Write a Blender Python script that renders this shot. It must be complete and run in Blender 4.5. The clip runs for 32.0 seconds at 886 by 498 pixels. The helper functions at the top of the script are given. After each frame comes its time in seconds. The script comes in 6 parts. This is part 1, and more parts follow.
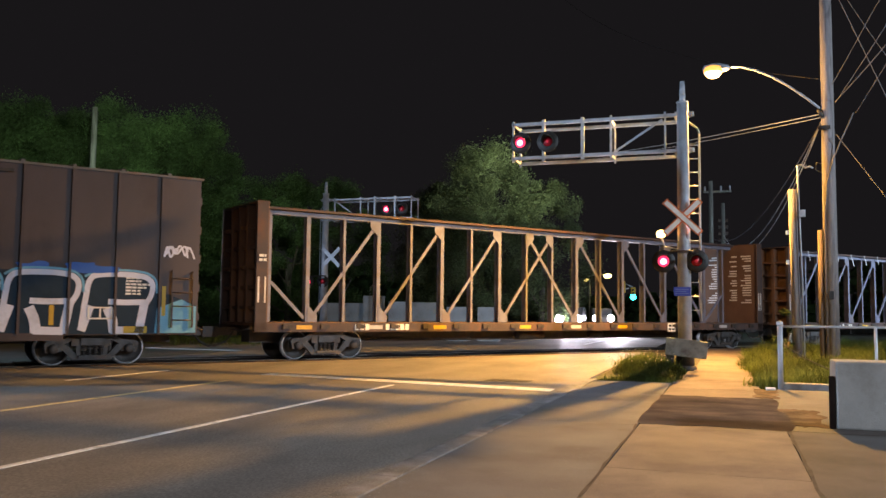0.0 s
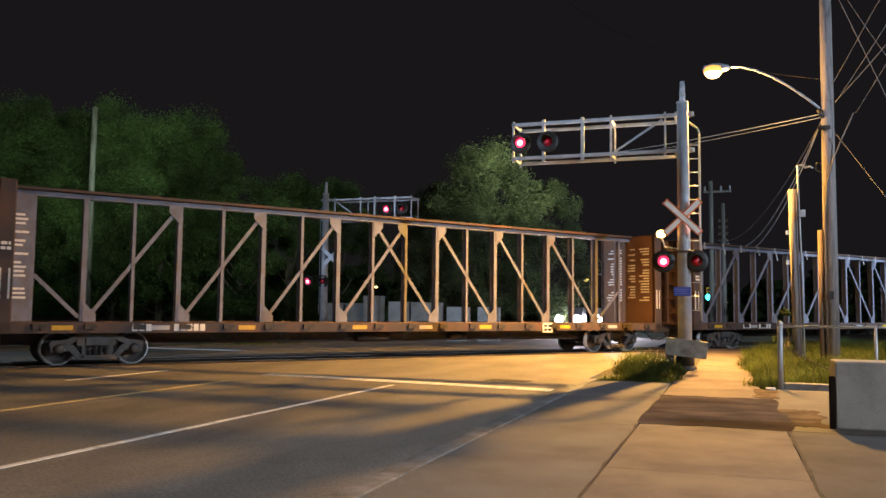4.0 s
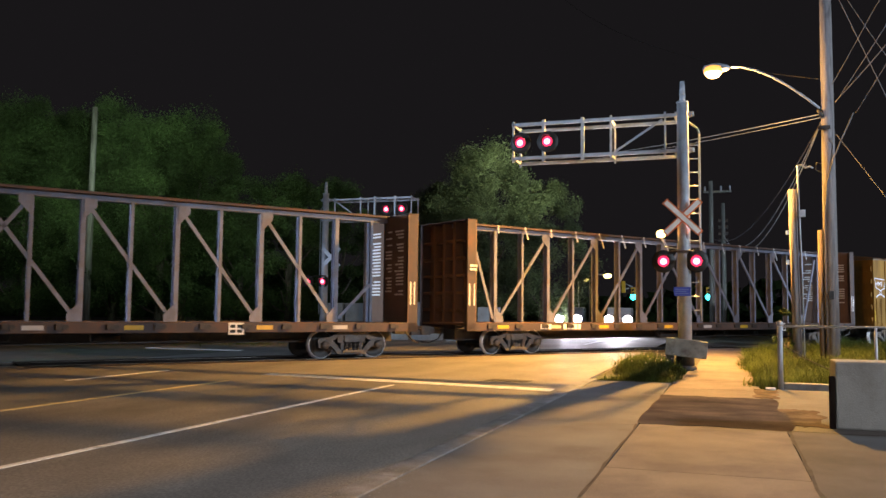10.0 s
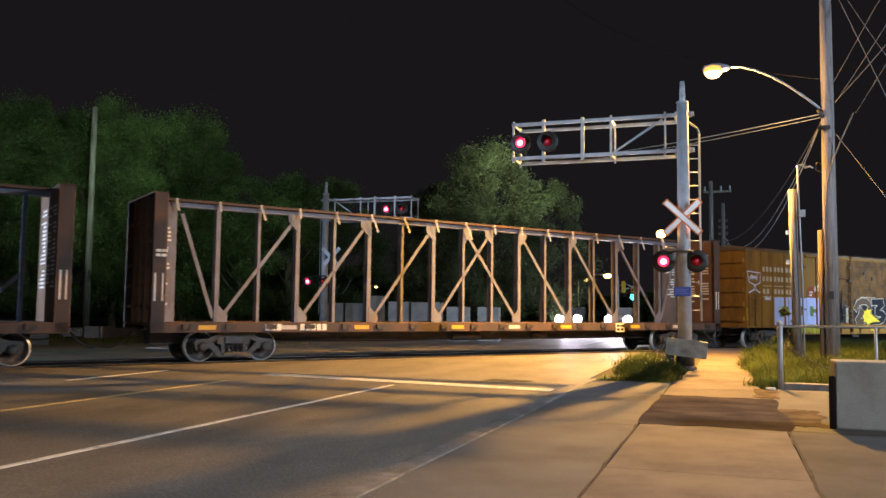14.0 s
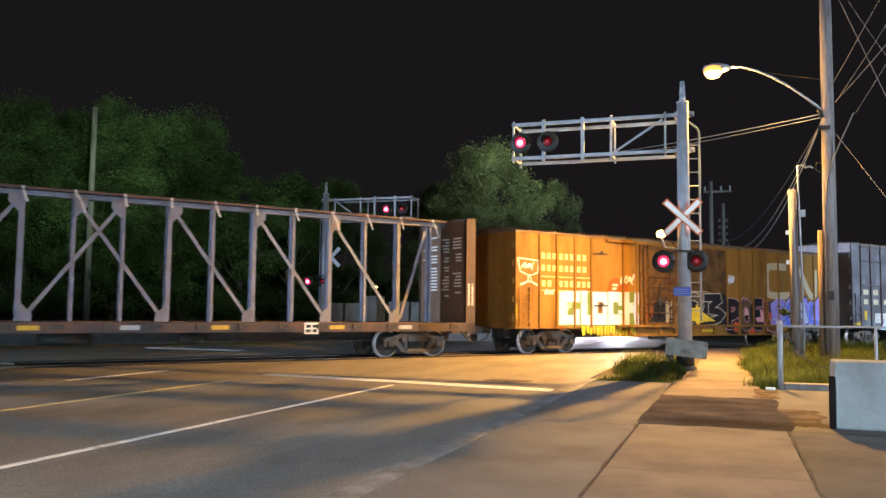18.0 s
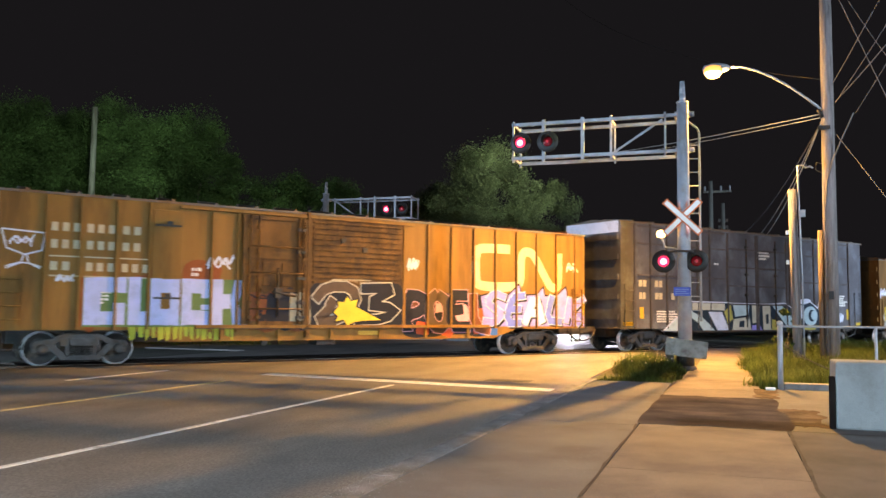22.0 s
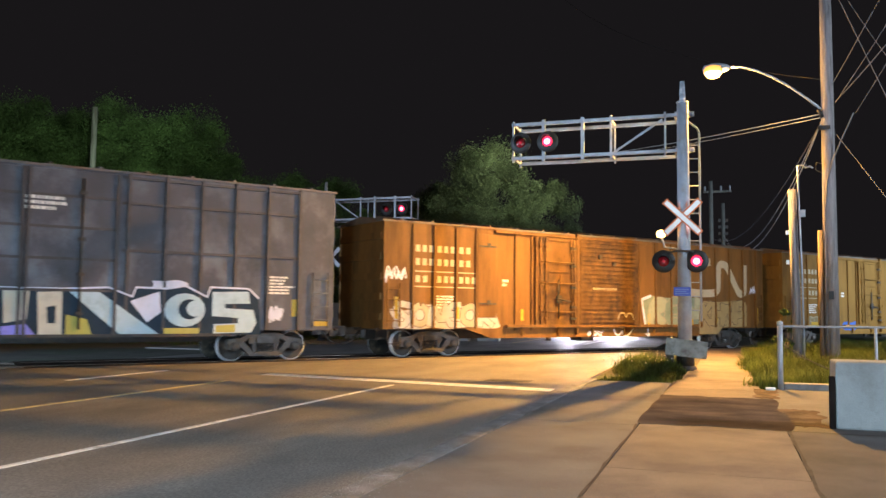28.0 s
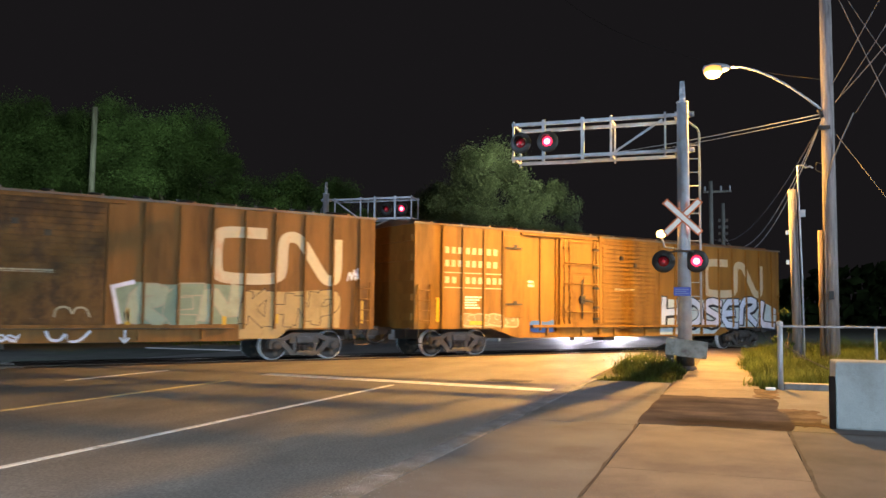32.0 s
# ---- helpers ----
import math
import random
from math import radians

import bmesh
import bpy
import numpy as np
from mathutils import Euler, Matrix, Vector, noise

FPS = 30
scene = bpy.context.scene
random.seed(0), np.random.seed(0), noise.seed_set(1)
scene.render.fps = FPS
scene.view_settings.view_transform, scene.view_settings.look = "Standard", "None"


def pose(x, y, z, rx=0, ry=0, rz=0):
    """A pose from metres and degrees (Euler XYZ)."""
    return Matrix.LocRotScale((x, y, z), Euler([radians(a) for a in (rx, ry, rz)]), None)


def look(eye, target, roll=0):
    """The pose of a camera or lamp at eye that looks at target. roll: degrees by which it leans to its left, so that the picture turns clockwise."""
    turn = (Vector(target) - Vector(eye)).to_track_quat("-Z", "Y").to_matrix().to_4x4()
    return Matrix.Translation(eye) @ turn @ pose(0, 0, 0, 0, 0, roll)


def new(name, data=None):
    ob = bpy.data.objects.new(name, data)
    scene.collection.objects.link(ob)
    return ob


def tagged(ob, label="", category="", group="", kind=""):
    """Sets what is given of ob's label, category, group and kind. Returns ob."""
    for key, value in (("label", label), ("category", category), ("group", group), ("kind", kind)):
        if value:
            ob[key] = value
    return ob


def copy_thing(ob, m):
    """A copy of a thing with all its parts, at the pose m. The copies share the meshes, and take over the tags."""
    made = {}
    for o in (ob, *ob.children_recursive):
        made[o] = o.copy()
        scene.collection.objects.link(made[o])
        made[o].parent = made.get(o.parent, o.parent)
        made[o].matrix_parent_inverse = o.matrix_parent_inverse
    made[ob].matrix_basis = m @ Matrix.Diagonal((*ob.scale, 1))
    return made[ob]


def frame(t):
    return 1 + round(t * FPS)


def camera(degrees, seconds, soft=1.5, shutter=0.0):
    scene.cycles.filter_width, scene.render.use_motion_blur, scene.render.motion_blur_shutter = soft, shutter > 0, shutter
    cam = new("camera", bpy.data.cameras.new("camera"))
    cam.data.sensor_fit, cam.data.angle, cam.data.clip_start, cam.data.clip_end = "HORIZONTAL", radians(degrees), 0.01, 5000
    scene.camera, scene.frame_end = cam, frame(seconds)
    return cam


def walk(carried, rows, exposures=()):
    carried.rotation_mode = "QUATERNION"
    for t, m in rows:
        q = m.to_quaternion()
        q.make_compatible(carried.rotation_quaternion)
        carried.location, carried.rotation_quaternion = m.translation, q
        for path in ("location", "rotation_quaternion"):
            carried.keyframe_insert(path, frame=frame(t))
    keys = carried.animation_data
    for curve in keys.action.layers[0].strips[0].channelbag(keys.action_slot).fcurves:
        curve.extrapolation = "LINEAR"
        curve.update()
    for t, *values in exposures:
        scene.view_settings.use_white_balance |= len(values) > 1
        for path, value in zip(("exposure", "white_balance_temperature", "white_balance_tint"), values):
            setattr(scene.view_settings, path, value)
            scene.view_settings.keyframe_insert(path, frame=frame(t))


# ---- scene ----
cam = camera(56.25, 32.0, soft=1.5, shutter=0.5)
EYE = Vector((0, 0, 1.5))
AIM = EYE + Vector((-0.32346, 0.94327, 0.07496)) * 10
walk(cam, [(0, look(EYE, AIM, 0.607)), (32, look(EYE, AIM, 0.607))],
     exposures=[(0, 0.12), (32, 0.12)])

# ---- the line of the track: x runs along it, y away from the road user ----
DIR = Vector((0.60337, 0.79746, 0))
NRM = Vector((-0.79746, 0.60337, 0))
TURN = math.degrees(math.atan2(DIR.y, DIR.x))
SIDE = 22.80          # distance of the near side of the cars
MID = SIDE + 1.55     # centre line of the track

# metres that the train has moved, by the second
TRAIN = [(0, 0.003), (0.5, 0.856), (1, 1.686), (1.5, 2.502), (2, 3.315), (2.5, 4.132), (3, 4.958), (3.5, 5.795), (5.5, 9.214),
         (6, 10.089), (6.5, 10.995), (7, 11.935), (7.5, 12.908), (8, 13.912), (8.5, 14.949), (9, 16.02), (9.5, 17.129),
         (10, 18.273), (10.5, 19.451), (11, 20.663), (11.5, 21.915), (12, 23.211), (12.5, 24.546), (13, 25.911), (13.5, 27.303),
         (14, 28.716), (14.5, 30.153), (16.5, 36.442), (17, 38.154), (17.5, 39.912), (18, 41.718), (18.5, 43.574), (19, 45.48),
         (19.5, 47.438), (20, 49.447), (20.5, 51.503), (21, 53.606), (21.5, 55.76), (22, 57.957), (22.5, 60.186), (23, 62.457),
         (23.5, 64.777), (24, 67.144), (24.5, 69.543), (25, 71.965), (25.5, 74.417), (27.5, 84.837), (28, 87.31), (28.5, 89.775),
         (29, 92.257), (29.5, 94.762), (30, 97.285), (30.5, 99.798), (31, 102.282), (31.5, 104.745), (32, 107.204)]


def along(s, y=0.0, z=0.0):
    """World place at s metres along the track, y metres beyond its centre line."""
    return NRM * (MID + y) + DIR * s + Vector((0, 0, z))


# ---- night sky and lamps ----
world = bpy.data.worlds.new("night")
scene.world = world
world.use_nodes = True
world.node_tree.nodes["Background"].inputs[0].default_value = (0.0084, 0.0075, 0.0084, 1)
world.node_tree.nodes["Background"].inputs[1].default_value = 1.0

SODIUM = (1.0, 0.49, 0.10)


def lamp(name, kind, place, watts, colour, size=0.2, target=None, cone=120, blend=0.6):
    data = bpy.data.lights.new(name, kind)
    data.energy, data.color = watts, colour
    if kind == "AREA":
        data.size = size
    else:
        data.shadow_soft_size = size
    if kind == "SPOT":
        data.spot_size, data.spot_blend = radians(cone), blend
    ob = new(name, data)
    ob.matrix_world = look(place, target) if target else Matrix.Translation(place)
    return ob


lamp("street_light_near", "SPOT", (-0.26, 28.2, 9.18), 34000, SODIUM, 0.10, (-2.6, 24.4, 0), 148, 1.0)
lamp("street_light_behind", "SPOT", (4.0, -3.0, 8.8), 6000, (0.98, 0.86, 0.80), 0.2, (1.8, 6.5, 0), 88, 0.9)
lamp("street_light_spill", "POINT", (-0.26, 28.1, 9.1), 2000, SODIUM, 0.13)
lamp("flood_light_left", "SPOT", (-36.0, -2.0, 5.0), 60000, (0.60, 0.76, 1.0), 0.25, (-14, 18, 2.0), 60, 0.9)
lamp("flood_light", "SPOT", (19.0, 17.0, 8.5), 17000, (0.70, 0.83, 1.0), 0.25, (-8, 19, 1.0), 130, 0.6)
lamp("flood_light_yard", "SPOT", (26.0, 36.0, 9.0), 44000, (0.68, 0.82, 1.0), 0.25, (14, 62, 2.0), 110, 0.6)
# no lamp stands at these two places: added to light the left tree crowns
lamp("tree_fill_left", "SPOT", (-20.0, 24.0, 11.0), 29000, (0.80, 1.0, 0.74), 0.3, (-52, 50, 16.0), 48, 1.0)
lamp("tree_fill_left", "SPOT", (-15.0, 24.0, 11.0), 20000, (0.80, 1.0, 0.74), 0.3, (-35, 50, 12.0), 50, 1.0)
# added light for the pale tree behind the crossing, without a fixture
lamp("tree_fill_mid", "SPOT", (-4.0, 49.0, 9.0), 20000, (0.95, 1.0, 0.72), 0.3, (-15, 57, 16), 80, 1.0)


# ---- materials ----
def nodes(name):
    m = bpy.data.materials.new(name)
    m.use_nodes = True
    return m, m.node_tree.nodes, m.node_tree.links, m.node_tree.nodes["Principled BSDF"]


def surface(name, colour, rough=0.6, metal=0.0, vary=0.25, scale=3.0, second=None, amount=0.35, patch=0.8, bump=0.0, grain=60.0,
            stretch=(1, 1, 1), spec=0.5, random=0.0, speck=0.6):
    """Paint, metal, stone and the like: a base colour with broad patches and fine grain, a second colour in stains, and fine relief."""
    m, n, l, b = nodes(name)
    co = n.new("ShaderNodeTexCoord")
    mp = n.new("ShaderNodeMapping")
    mp.inputs["Scale"].default_value = stretch
    l.new(co.outputs["Object"], mp.inputs[0])
    big = n.new("ShaderNodeTexNoise")
    big.inputs["Scale"].default_value, big.inputs["Detail"].default_value = scale, 5
    fine = n.new("ShaderNodeTexNoise")
    fine.inputs["Scale"].default_value, fine.inputs["Detail"].default_value = grain, 3
    stain = n.new("ShaderNodeTexNoise")
    stain.inputs["Scale"].default_value, stain.inputs["Detail"].default_value, stain.inputs["Roughness"].default_value = patch, 7, 0.65
    for t in (big, fine, stain):
        l.new(mp.outputs[0], t.inputs["Vector"])
    rng = n.new("ShaderNodeMapRange")
    rng.inputs["From Min"].default_value, rng.inputs["From Max"].default_value = 0.3, 0.7
    rng.inputs["To Min"].default_value, rng.inputs["To Max"].default_value = 1 - vary, 1 + vary
    l.new(big.outputs["Fac"], rng.inputs["Value"])
    rng2 = n.new("ShaderNodeMapRange")
    rng2.inputs["To Min"].default_value, rng2.inputs["To Max"].default_value = 1 - vary * speck, 1 + vary * speck
    l.new(fine.outputs["Fac"], rng2.inputs["Value"])
    mul = n.new("ShaderNodeMath")
    mul.operation = "MULTIPLY"
    l.new(rng.outputs[0], mul.inputs[0])
    l.new(rng2.outputs[0], mul.inputs[1])
    fac = mul.outputs[0]
    if random:
        info = n.new("ShaderNodeObjectInfo")
        r3 = n.new("ShaderNodeMapRange")
        r3.inputs["To Min"].default_value, r3.inputs["To Max"].default_value = 1 - random, 1 + random
        l.new(info.outputs["Random"], r3.inputs["Value"])
        mul2 = n.new("ShaderNodeMath")
        mul2.operation = "MULTIPLY"
        l.new(fac, mul2.inputs[0])
        l.new(r3.outputs[0], mul2.inputs[1])
        fac = mul2.outputs[0]
    mix = n.new("ShaderNodeMix")
    mix.data_type = "RGBA"
    mix.inputs["A"].default_value = (*colour, 1)
    mix.inputs["B"].default_value = (*(second or colour), 1)
    ramp = n.new("ShaderNodeMapRange")
    ramp.inputs["From Min"].default_value, ramp.inputs["From Max"].default_value = 0.66 - amount * 0.4, 0.78 - amount * 0.3
    l.new(stain.outputs["Fac"], ramp.inputs["Value"])
    l.new(ramp.outputs[0], mix.inputs["Factor"])
    vm = n.new("ShaderNodeVectorMath")
    vm.operation = "SCALE"
    l.new(mix.outputs["Result"], vm.inputs[0])
    l.new(fac, vm.inputs["Scale"])
    l.new(vm.outputs[0], b.inputs["Base Color"])
    rr = n.new("ShaderNodeMapRange")
    rr.inputs["To Min"].default_value, rr.inputs["To Max"].default_value = max(rough - 0.15, 0.03), min(rough + 0.15, 1)
    l.new(stain.outputs["Fac"], rr.inputs["Value"])
    l.new(rr.outputs[0], b.inputs["Roughness"])
    b.inputs["Metallic"].default_value = metal
    b.inputs["Specular IOR Level"].default_value = spec
    if bump:
        bp = n.new("ShaderNodeBump")
        bp.inputs["Strength"].default_value, bp.inputs["Distance"].default_value = 1.0, bump
        l.new(fine.outputs["Fac"], bp.inputs["Height"])
        l.new(bp.outputs[0], b.inputs["Normal"])
    return m


def glow(name, colour, strength):
    m, n, l, b = nodes(name)
    b.inputs["Base Color"].default_value = (*[c * 0.5 for c in colour], 1)
    b.inputs["Emission Color"].default_value = (*colour, 1)
    b.inputs["Emission Strength"].default_value = strength
    return m


def leafy(name, colour, vary=0.5):
    m, n, l, b = nodes(name)
    geo = n.new("ShaderNodeNewGeometry")
    rng = n.new("ShaderNodeMapRange")
    rng.inputs["To Min"].default_value, rng.inputs["To Max"].default_value = 1 - vary, 1 + vary
    l.new(geo.outputs["Random Per Island"], rng.inputs["Value"])
    vm = n.new("ShaderNodeVectorMath")
    vm.operation = "SCALE"
    vm.inputs[0].default_value = colour
    # broad bright and dark patches in the colour imitate lit and shaded clumps
    co = n.new("ShaderNodeTexCoord")
    no = n.new("ShaderNodeTexNoise")
    no.inputs["Scale"].default_value, no.inputs["Detail"].default_value = 0.4, 3
    l.new(co.outputs["Object"], no.inputs["Vector"])
    r2 = n.new("ShaderNodeMapRange")
    r2.inputs["From Min"].default_value, r2.inputs["From Max"].default_value = 0.32, 0.68
    r2.inputs["To Min"].default_value, r2.inputs["To Max"].default_value = 0.3, 1.75
    l.new(no.outputs["Fac"], r2.inputs["Value"])
    ml = n.new("ShaderNodeMath")
    ml.operation = "MULTIPLY"
    l.new(rng.outputs[0], ml.inputs[0])
    l.new(r2.outputs[0], ml.inputs[1])
    l.new(ml.outputs[0], vm.inputs["Scale"])
    l.new(vm.outputs[0], b.inputs["Base Color"])
    b.inputs["Roughness"].default_value = 0.7
    b.inputs["Specular IOR Level"].default_value = 0.1
    tr = n.new("ShaderNodeBsdfTranslucent")
    l.new(vm.outputs[0], tr.inputs["Color"])
    mx = n.new("ShaderNodeMixShader")
    mx.inputs[0].default_value = 0.35
    l.new(b.outputs[0], mx.inputs[1])
    l.new(tr.outputs[0], mx.inputs[2])
    l.new(mx.outputs[0], n["Material Output"].inputs["Surface"])
    return m


ASPHALT = surface("asphalt", (0.165, 0.154, 0.142), 0.66, 0, 0.26, 0.9, (0.115, 0.106, 0.098), 0.45, 0.35, 0.004, 55, (1, 0.4, 1), speck=3.6)
PATCH = surface("asphalt_patch", (0.060, 0.054, 0.052), 1.0, 0, 0.35, 2.0, (0.060, 0.047, 0.040), 0.45, 1.2, 0.006, 60, (0.8, 1, 1), spec=0.0, speck=1.2)
CONCRETE = surface("concrete", (0.142, 0.116, 0.104), 0.88, 0, 0.16, 1.2, (0.098, 0.082, 0.076), 0.5, 0.55, 0.004, 60, random=0.05, speck=2.2, spec=0.3)
APRON = surface("old_concrete", (0.105, 0.106, 0.112), 0.86, 0, 0.16, 1.0, (0.085, 0.082, 0.08), 0.45, 0.45, 0.004, 60, random=0.06, speck=1.6, spec=0.3)
# darker copy of the apron concrete: missing lamp light put into the right-hand slabs
SLABSHADE = surface("shaded_old_concrete", (0.076, 0.073, 0.072), 0.9, 0, 0.2, 1.0, (0.06, 0.056, 0.054), 0.45, 0.6, 0.004, 60, random=0.05, spec=0.2, speck=1.6)
KERB = surface("kerb_concrete", (0.145, 0.145, 0.152), 0.7, 0, 0.35, 3.0, (0.10, 0.098, 0.098), 0.52, 2.4, 0.006, 60, speck=1.6)
BLOCK = surface("block_concrete", (0.235, 0.262, 0.275), 0.85, 0, 0.15, 3.0, (0.155, 0.167, 0.17), 0.4, 1.5, 0.006, 45)
PAINT_W = surface("road_white", (0.70, 0.69, 0.67), 0.6, 0, 0.2, 5.0, (0.3, 0.29, 0.27), 0.28, 3.0, 0, 60)
PAINT_Y = surface("road_yellow", (0.52, 0.43, 0.22), 0.6, 0, 0.2, 5.0, (0.20, 0.15, 0.08), 0.36, 3.0, 0, 60)
DIRT = surface("brown_dirt", (0.060, 0.038, 0.024), 0.95, 0, 0.3, 3.0, (0.12, 0.09, 0.07), 0.5, 2.0, 0.008, 40, spec=0.1)
JOINT = surface("joint_dirt", (0.060, 0.052, 0.048), 0.95, 0, 0.3, 4.0, None, 0.3, 1, 0, 40, spec=0.1)
REPAIR = surface("worn_asphalt_patch", (0.078, 0.066, 0.060), 1.0, 0, 0.3, 1.6, (0.105, 0.086, 0.074), 0.45, 1.2, 0.006, 60, (0.7, 1, 1), spec=0.0, speck=1.2)
SOIL = surface("soil", (0.045, 0.042, 0.032), 0.95, 0, 0.35, 0.6, (0.03, 0.045, 0.018), 0.5, 0.25, 0.02, 25)
BALLAST = surface("ballast", (0.11, 0.10, 0.09), 0.9, 0, 0.5, 8.0, (0.05, 0.045, 0.04), 0.5, 1.0, 0.03, 18)
STEEL = surface("galvanised_steel", (0.31, 0.335, 0.38), 0.5, 0.25, 0.15, 4.0, (0.30, 0.30, 0.30), 0.4, 2.5, 0, 50)
DULLSTEEL = surface("dull_steel", (0.17, 0.18, 0.17), 0.6, 0.2, 0.25, 5.0, (0.10, 0.09, 0.08), 0.4, 4.0, 0, 50)
RAILSTEEL = surface("rail_steel", (0.30, 0.27, 0.24), 0.35, 0.9, 0.2, 3.0, (0.12, 0.06, 0.035), 0.4, 1.0, 0, 60)
DARKSTEEL = surface("dark_steel", (0.045, 0.042, 0.040), 0.6, 0.3, 0.3, 4.0, (0.07, 0.045, 0.03), 0.45, 2.0, 0, 40)
TRUCKSTEEL = surface("cast_steel", (0.085, 0.080, 0.078), 0.6, 0.3, 0.35, 5.0, (0.12, 0.08, 0.05), 0.45, 2.0, 0.002, 40)
WHEELSTEEL = surface("wheel_steel", (0.038, 0.036, 0.035), 0.55, 0.4, 0.25, 4.0, (0.16, 0.12, 0.09), 0.4, 2.0, 0, 40)
TREAD = surface("bright_tread", (0.72, 0.73, 0.76), 0.3, 0.35, 0.1, 4.0)
WOOD = surface("weathered_pole_wood", (0.19, 0.175, 0.175), 0.85, 0, 0.3, 5.0, (0.12, 0.105, 0.10), 0.40, 1.5, 0.008, 40, (3, 3, 0.25))
STUBWOOD = surface("old_stub_wood", (0.11, 0.075, 0.05), 0.9, 0, 0.3, 5.0, (0.06, 0.045, 0.035), 0.45, 1.5, 0.008, 40, (3, 3, 0.25))
DARKWOOD = surface("dark_pole_wood", (0.11, 0.115, 0.105), 0.85, 0, 0.3, 5.0, (0.05, 0.045, 0.04), 0.45, 1.5, 0.008, 40, (3, 3, 0.25))
BARK = surface("bark", (0.06, 0.05, 0.04), 0.9, 0, 0.3, 6.0, None, 0.3, 1, 0.02, 20, (1, 1, 0.3))
BLACK = surface("black_paint", (0.012, 0.012, 0.012), 0.6, 0, 0.2, 5.0)
SOOT = surface("rusted_black_steel", (0.014, 0.011, 0.010), 1.0, 0, 0.3, 5.0, spec=0.0)
WHITE = surface("white_sheeting", (0.75, 0.75, 0.73), 0.5, 0, 0.06, 6.0)
REDB = surface("red_sheeting", (0.52, 0.13, 0.03), 0.5, 0, 0.1, 6.0)
BLUE = surface("blue_sign", (0.02, 0.04, 0.30), 0.45, 0, 0.1, 6.0)
WIRE = surface("cable", (0.11, 0.11, 0.12), 0.9, 0, 0.1, 4.0, spec=0.05)
BARE_WIRE = surface("bare_cable", (0.36, 0.36, 0.36), 0.6, 0.0, 0.1, 4.0)
YELLOW = surface("reflective_yellow", (0.50, 0.32, 0.02), 0.5, 0, 0.12, 6.0)
LAMP_ON = glow("lit_red_lamp", (1.0, 0.03, 0.10), 2.0)
LAMP_CORE = glow("lit_lamp_core", (1.0, 0.28, 0.40), 4.0)
LENS_OFF = surface("red_lens", (0.22, 0.006, 0.012), 0.2, 0, 0.1, 4.0)
LENS_DIM = glow("dim_red_lens", (0.55, 0.01, 0.03), 0.55)
SODIUM_GLOW = glow("sodium_lens", (1.0, 0.42, 0.08), 1.5)
SODIUM_CORE = glow("sodium_tube", (1.0, 0.74, 0.36), 3.6)
AMBER_GLOW = glow("amber_lens", (1.0, 0.62, 0.20), 8.0)
HEAD_GLOW = glow("headlamp_glass", (0.94, 0.90, 1.0), 60.0)
GREEN_GLOW = glow("green_signal_glass", (0.02, 0.75, 0.85), 16.0)
FAR_YELLOW = glow("far_lamp_yellow", (1.0, 0.72, 0.16), 30.0)
FAR_DIM = glow("dim_lamp_yellow", (1.0, 0.72, 0.2), 5.0)
LEAF = leafy("leaves", (0.052, 0.086, 0.030), 0.35)
LEAF2 = leafy("leaves_pale", (0.096, 0.124, 0.060), 0.35)
GRASS = leafy("grass_blades", (0.072, 0.096, 0.022))
WEED = leafy("weed_leaves", (0.045, 0.07, 0.025))

BROWN = surface("boxcar_brown", (0.222, 0.120, 0.028), 0.6, 0, 0.16, 0.9, (0.140, 0.074, 0.020), 0.40, 0.6, 0, 30, (2.4, 2.4, 0.42), spec=0.2)
BROWN_OLD = surface("old_boxcar_brown", (0.172, 0.087, 0.025), 0.65, 0, 0.2, 0.9, (0.100, 0.052, 0.018), 0.46, 0.6, 0, 30, (2.4, 2.4, 0.42), spec=0.2)
DOOR_OLD = surface("rusty_door_brown", (0.135, 0.071, 0.023), 0.7, 0, 0.35, 1.4, (0.055, 0.032, 0.017), 0.52, 1.3, 0, 30, (1.2, 1.2, 0.8), spec=0.2)
DARKBROWN = surface("dark_boxcar_brown", (0.058, 0.042, 0.041), 0.6, 0, 0.2, 0.8, (0.040, 0.028, 0.028), 0.42, 0.6, 0, 30, (1, 1, 0.5))
GREYCAR = surface("faded_boxcar", (0.078, 0.077, 0.090), 0.55, 0, 0.3, 0.9, (0.140, 0.152, 0.182), 0.46, 0.75, 0, 30, (1, 1, 0.8), spec=0.25)
# posts and rails darkened to carry their shade lines beside the faded panels
GREYPOST = surface("shaded_boxcar_post", (0.055, 0.045, 0.045), 0.6, 0, 0.25, 1.2, (0.09, 0.085, 0.09), 0.4, 1.0, 0, 30)
FLATPOST = surface("faded_flatcar_frame", (0.152, 0.162, 0.218), 0.55, 0, 0.25, 1.5, (0.135, 0.115, 0.12), 0.42, 1.3, 0, 40)
FLAT = surface("flatcar_brown", (0.072, 0.056, 0.054), 0.6, 0, 0.2, 1.2, (0.095, 0.055, 0.042), 0.45, 1.2, 0, 40, spec=0.2)
FLATDARK = surface("flatcar_bulkhead", (0.140, 0.078, 0.048), 0.6, 0, 0.2, 0.9, (0.13, 0.066, 0.042), 0.42, 0.8, 0, 40)
ROOF = surface("galvanised_roof", (0.13, 0.12, 0.11), 0.6, 0.2, 0.2, 1.5, (0.16, 0.09, 0.05), 0.45, 0.8, 0, 30)
LETTER = surface("cream_lettering", (0.46, 0.41, 0.29), 0.6, 0, 0.12, 2.0, (0.40, 0.28, 0.18), 0.35, 2.0, 0, 30)
WEBBING = surface("grey_webbing", (0.42, 0.42, 0.44), 0.7, 0, 0.15, 3.0, (0.25, 0.24, 0.24), 0.4, 3.0, 0, 30)
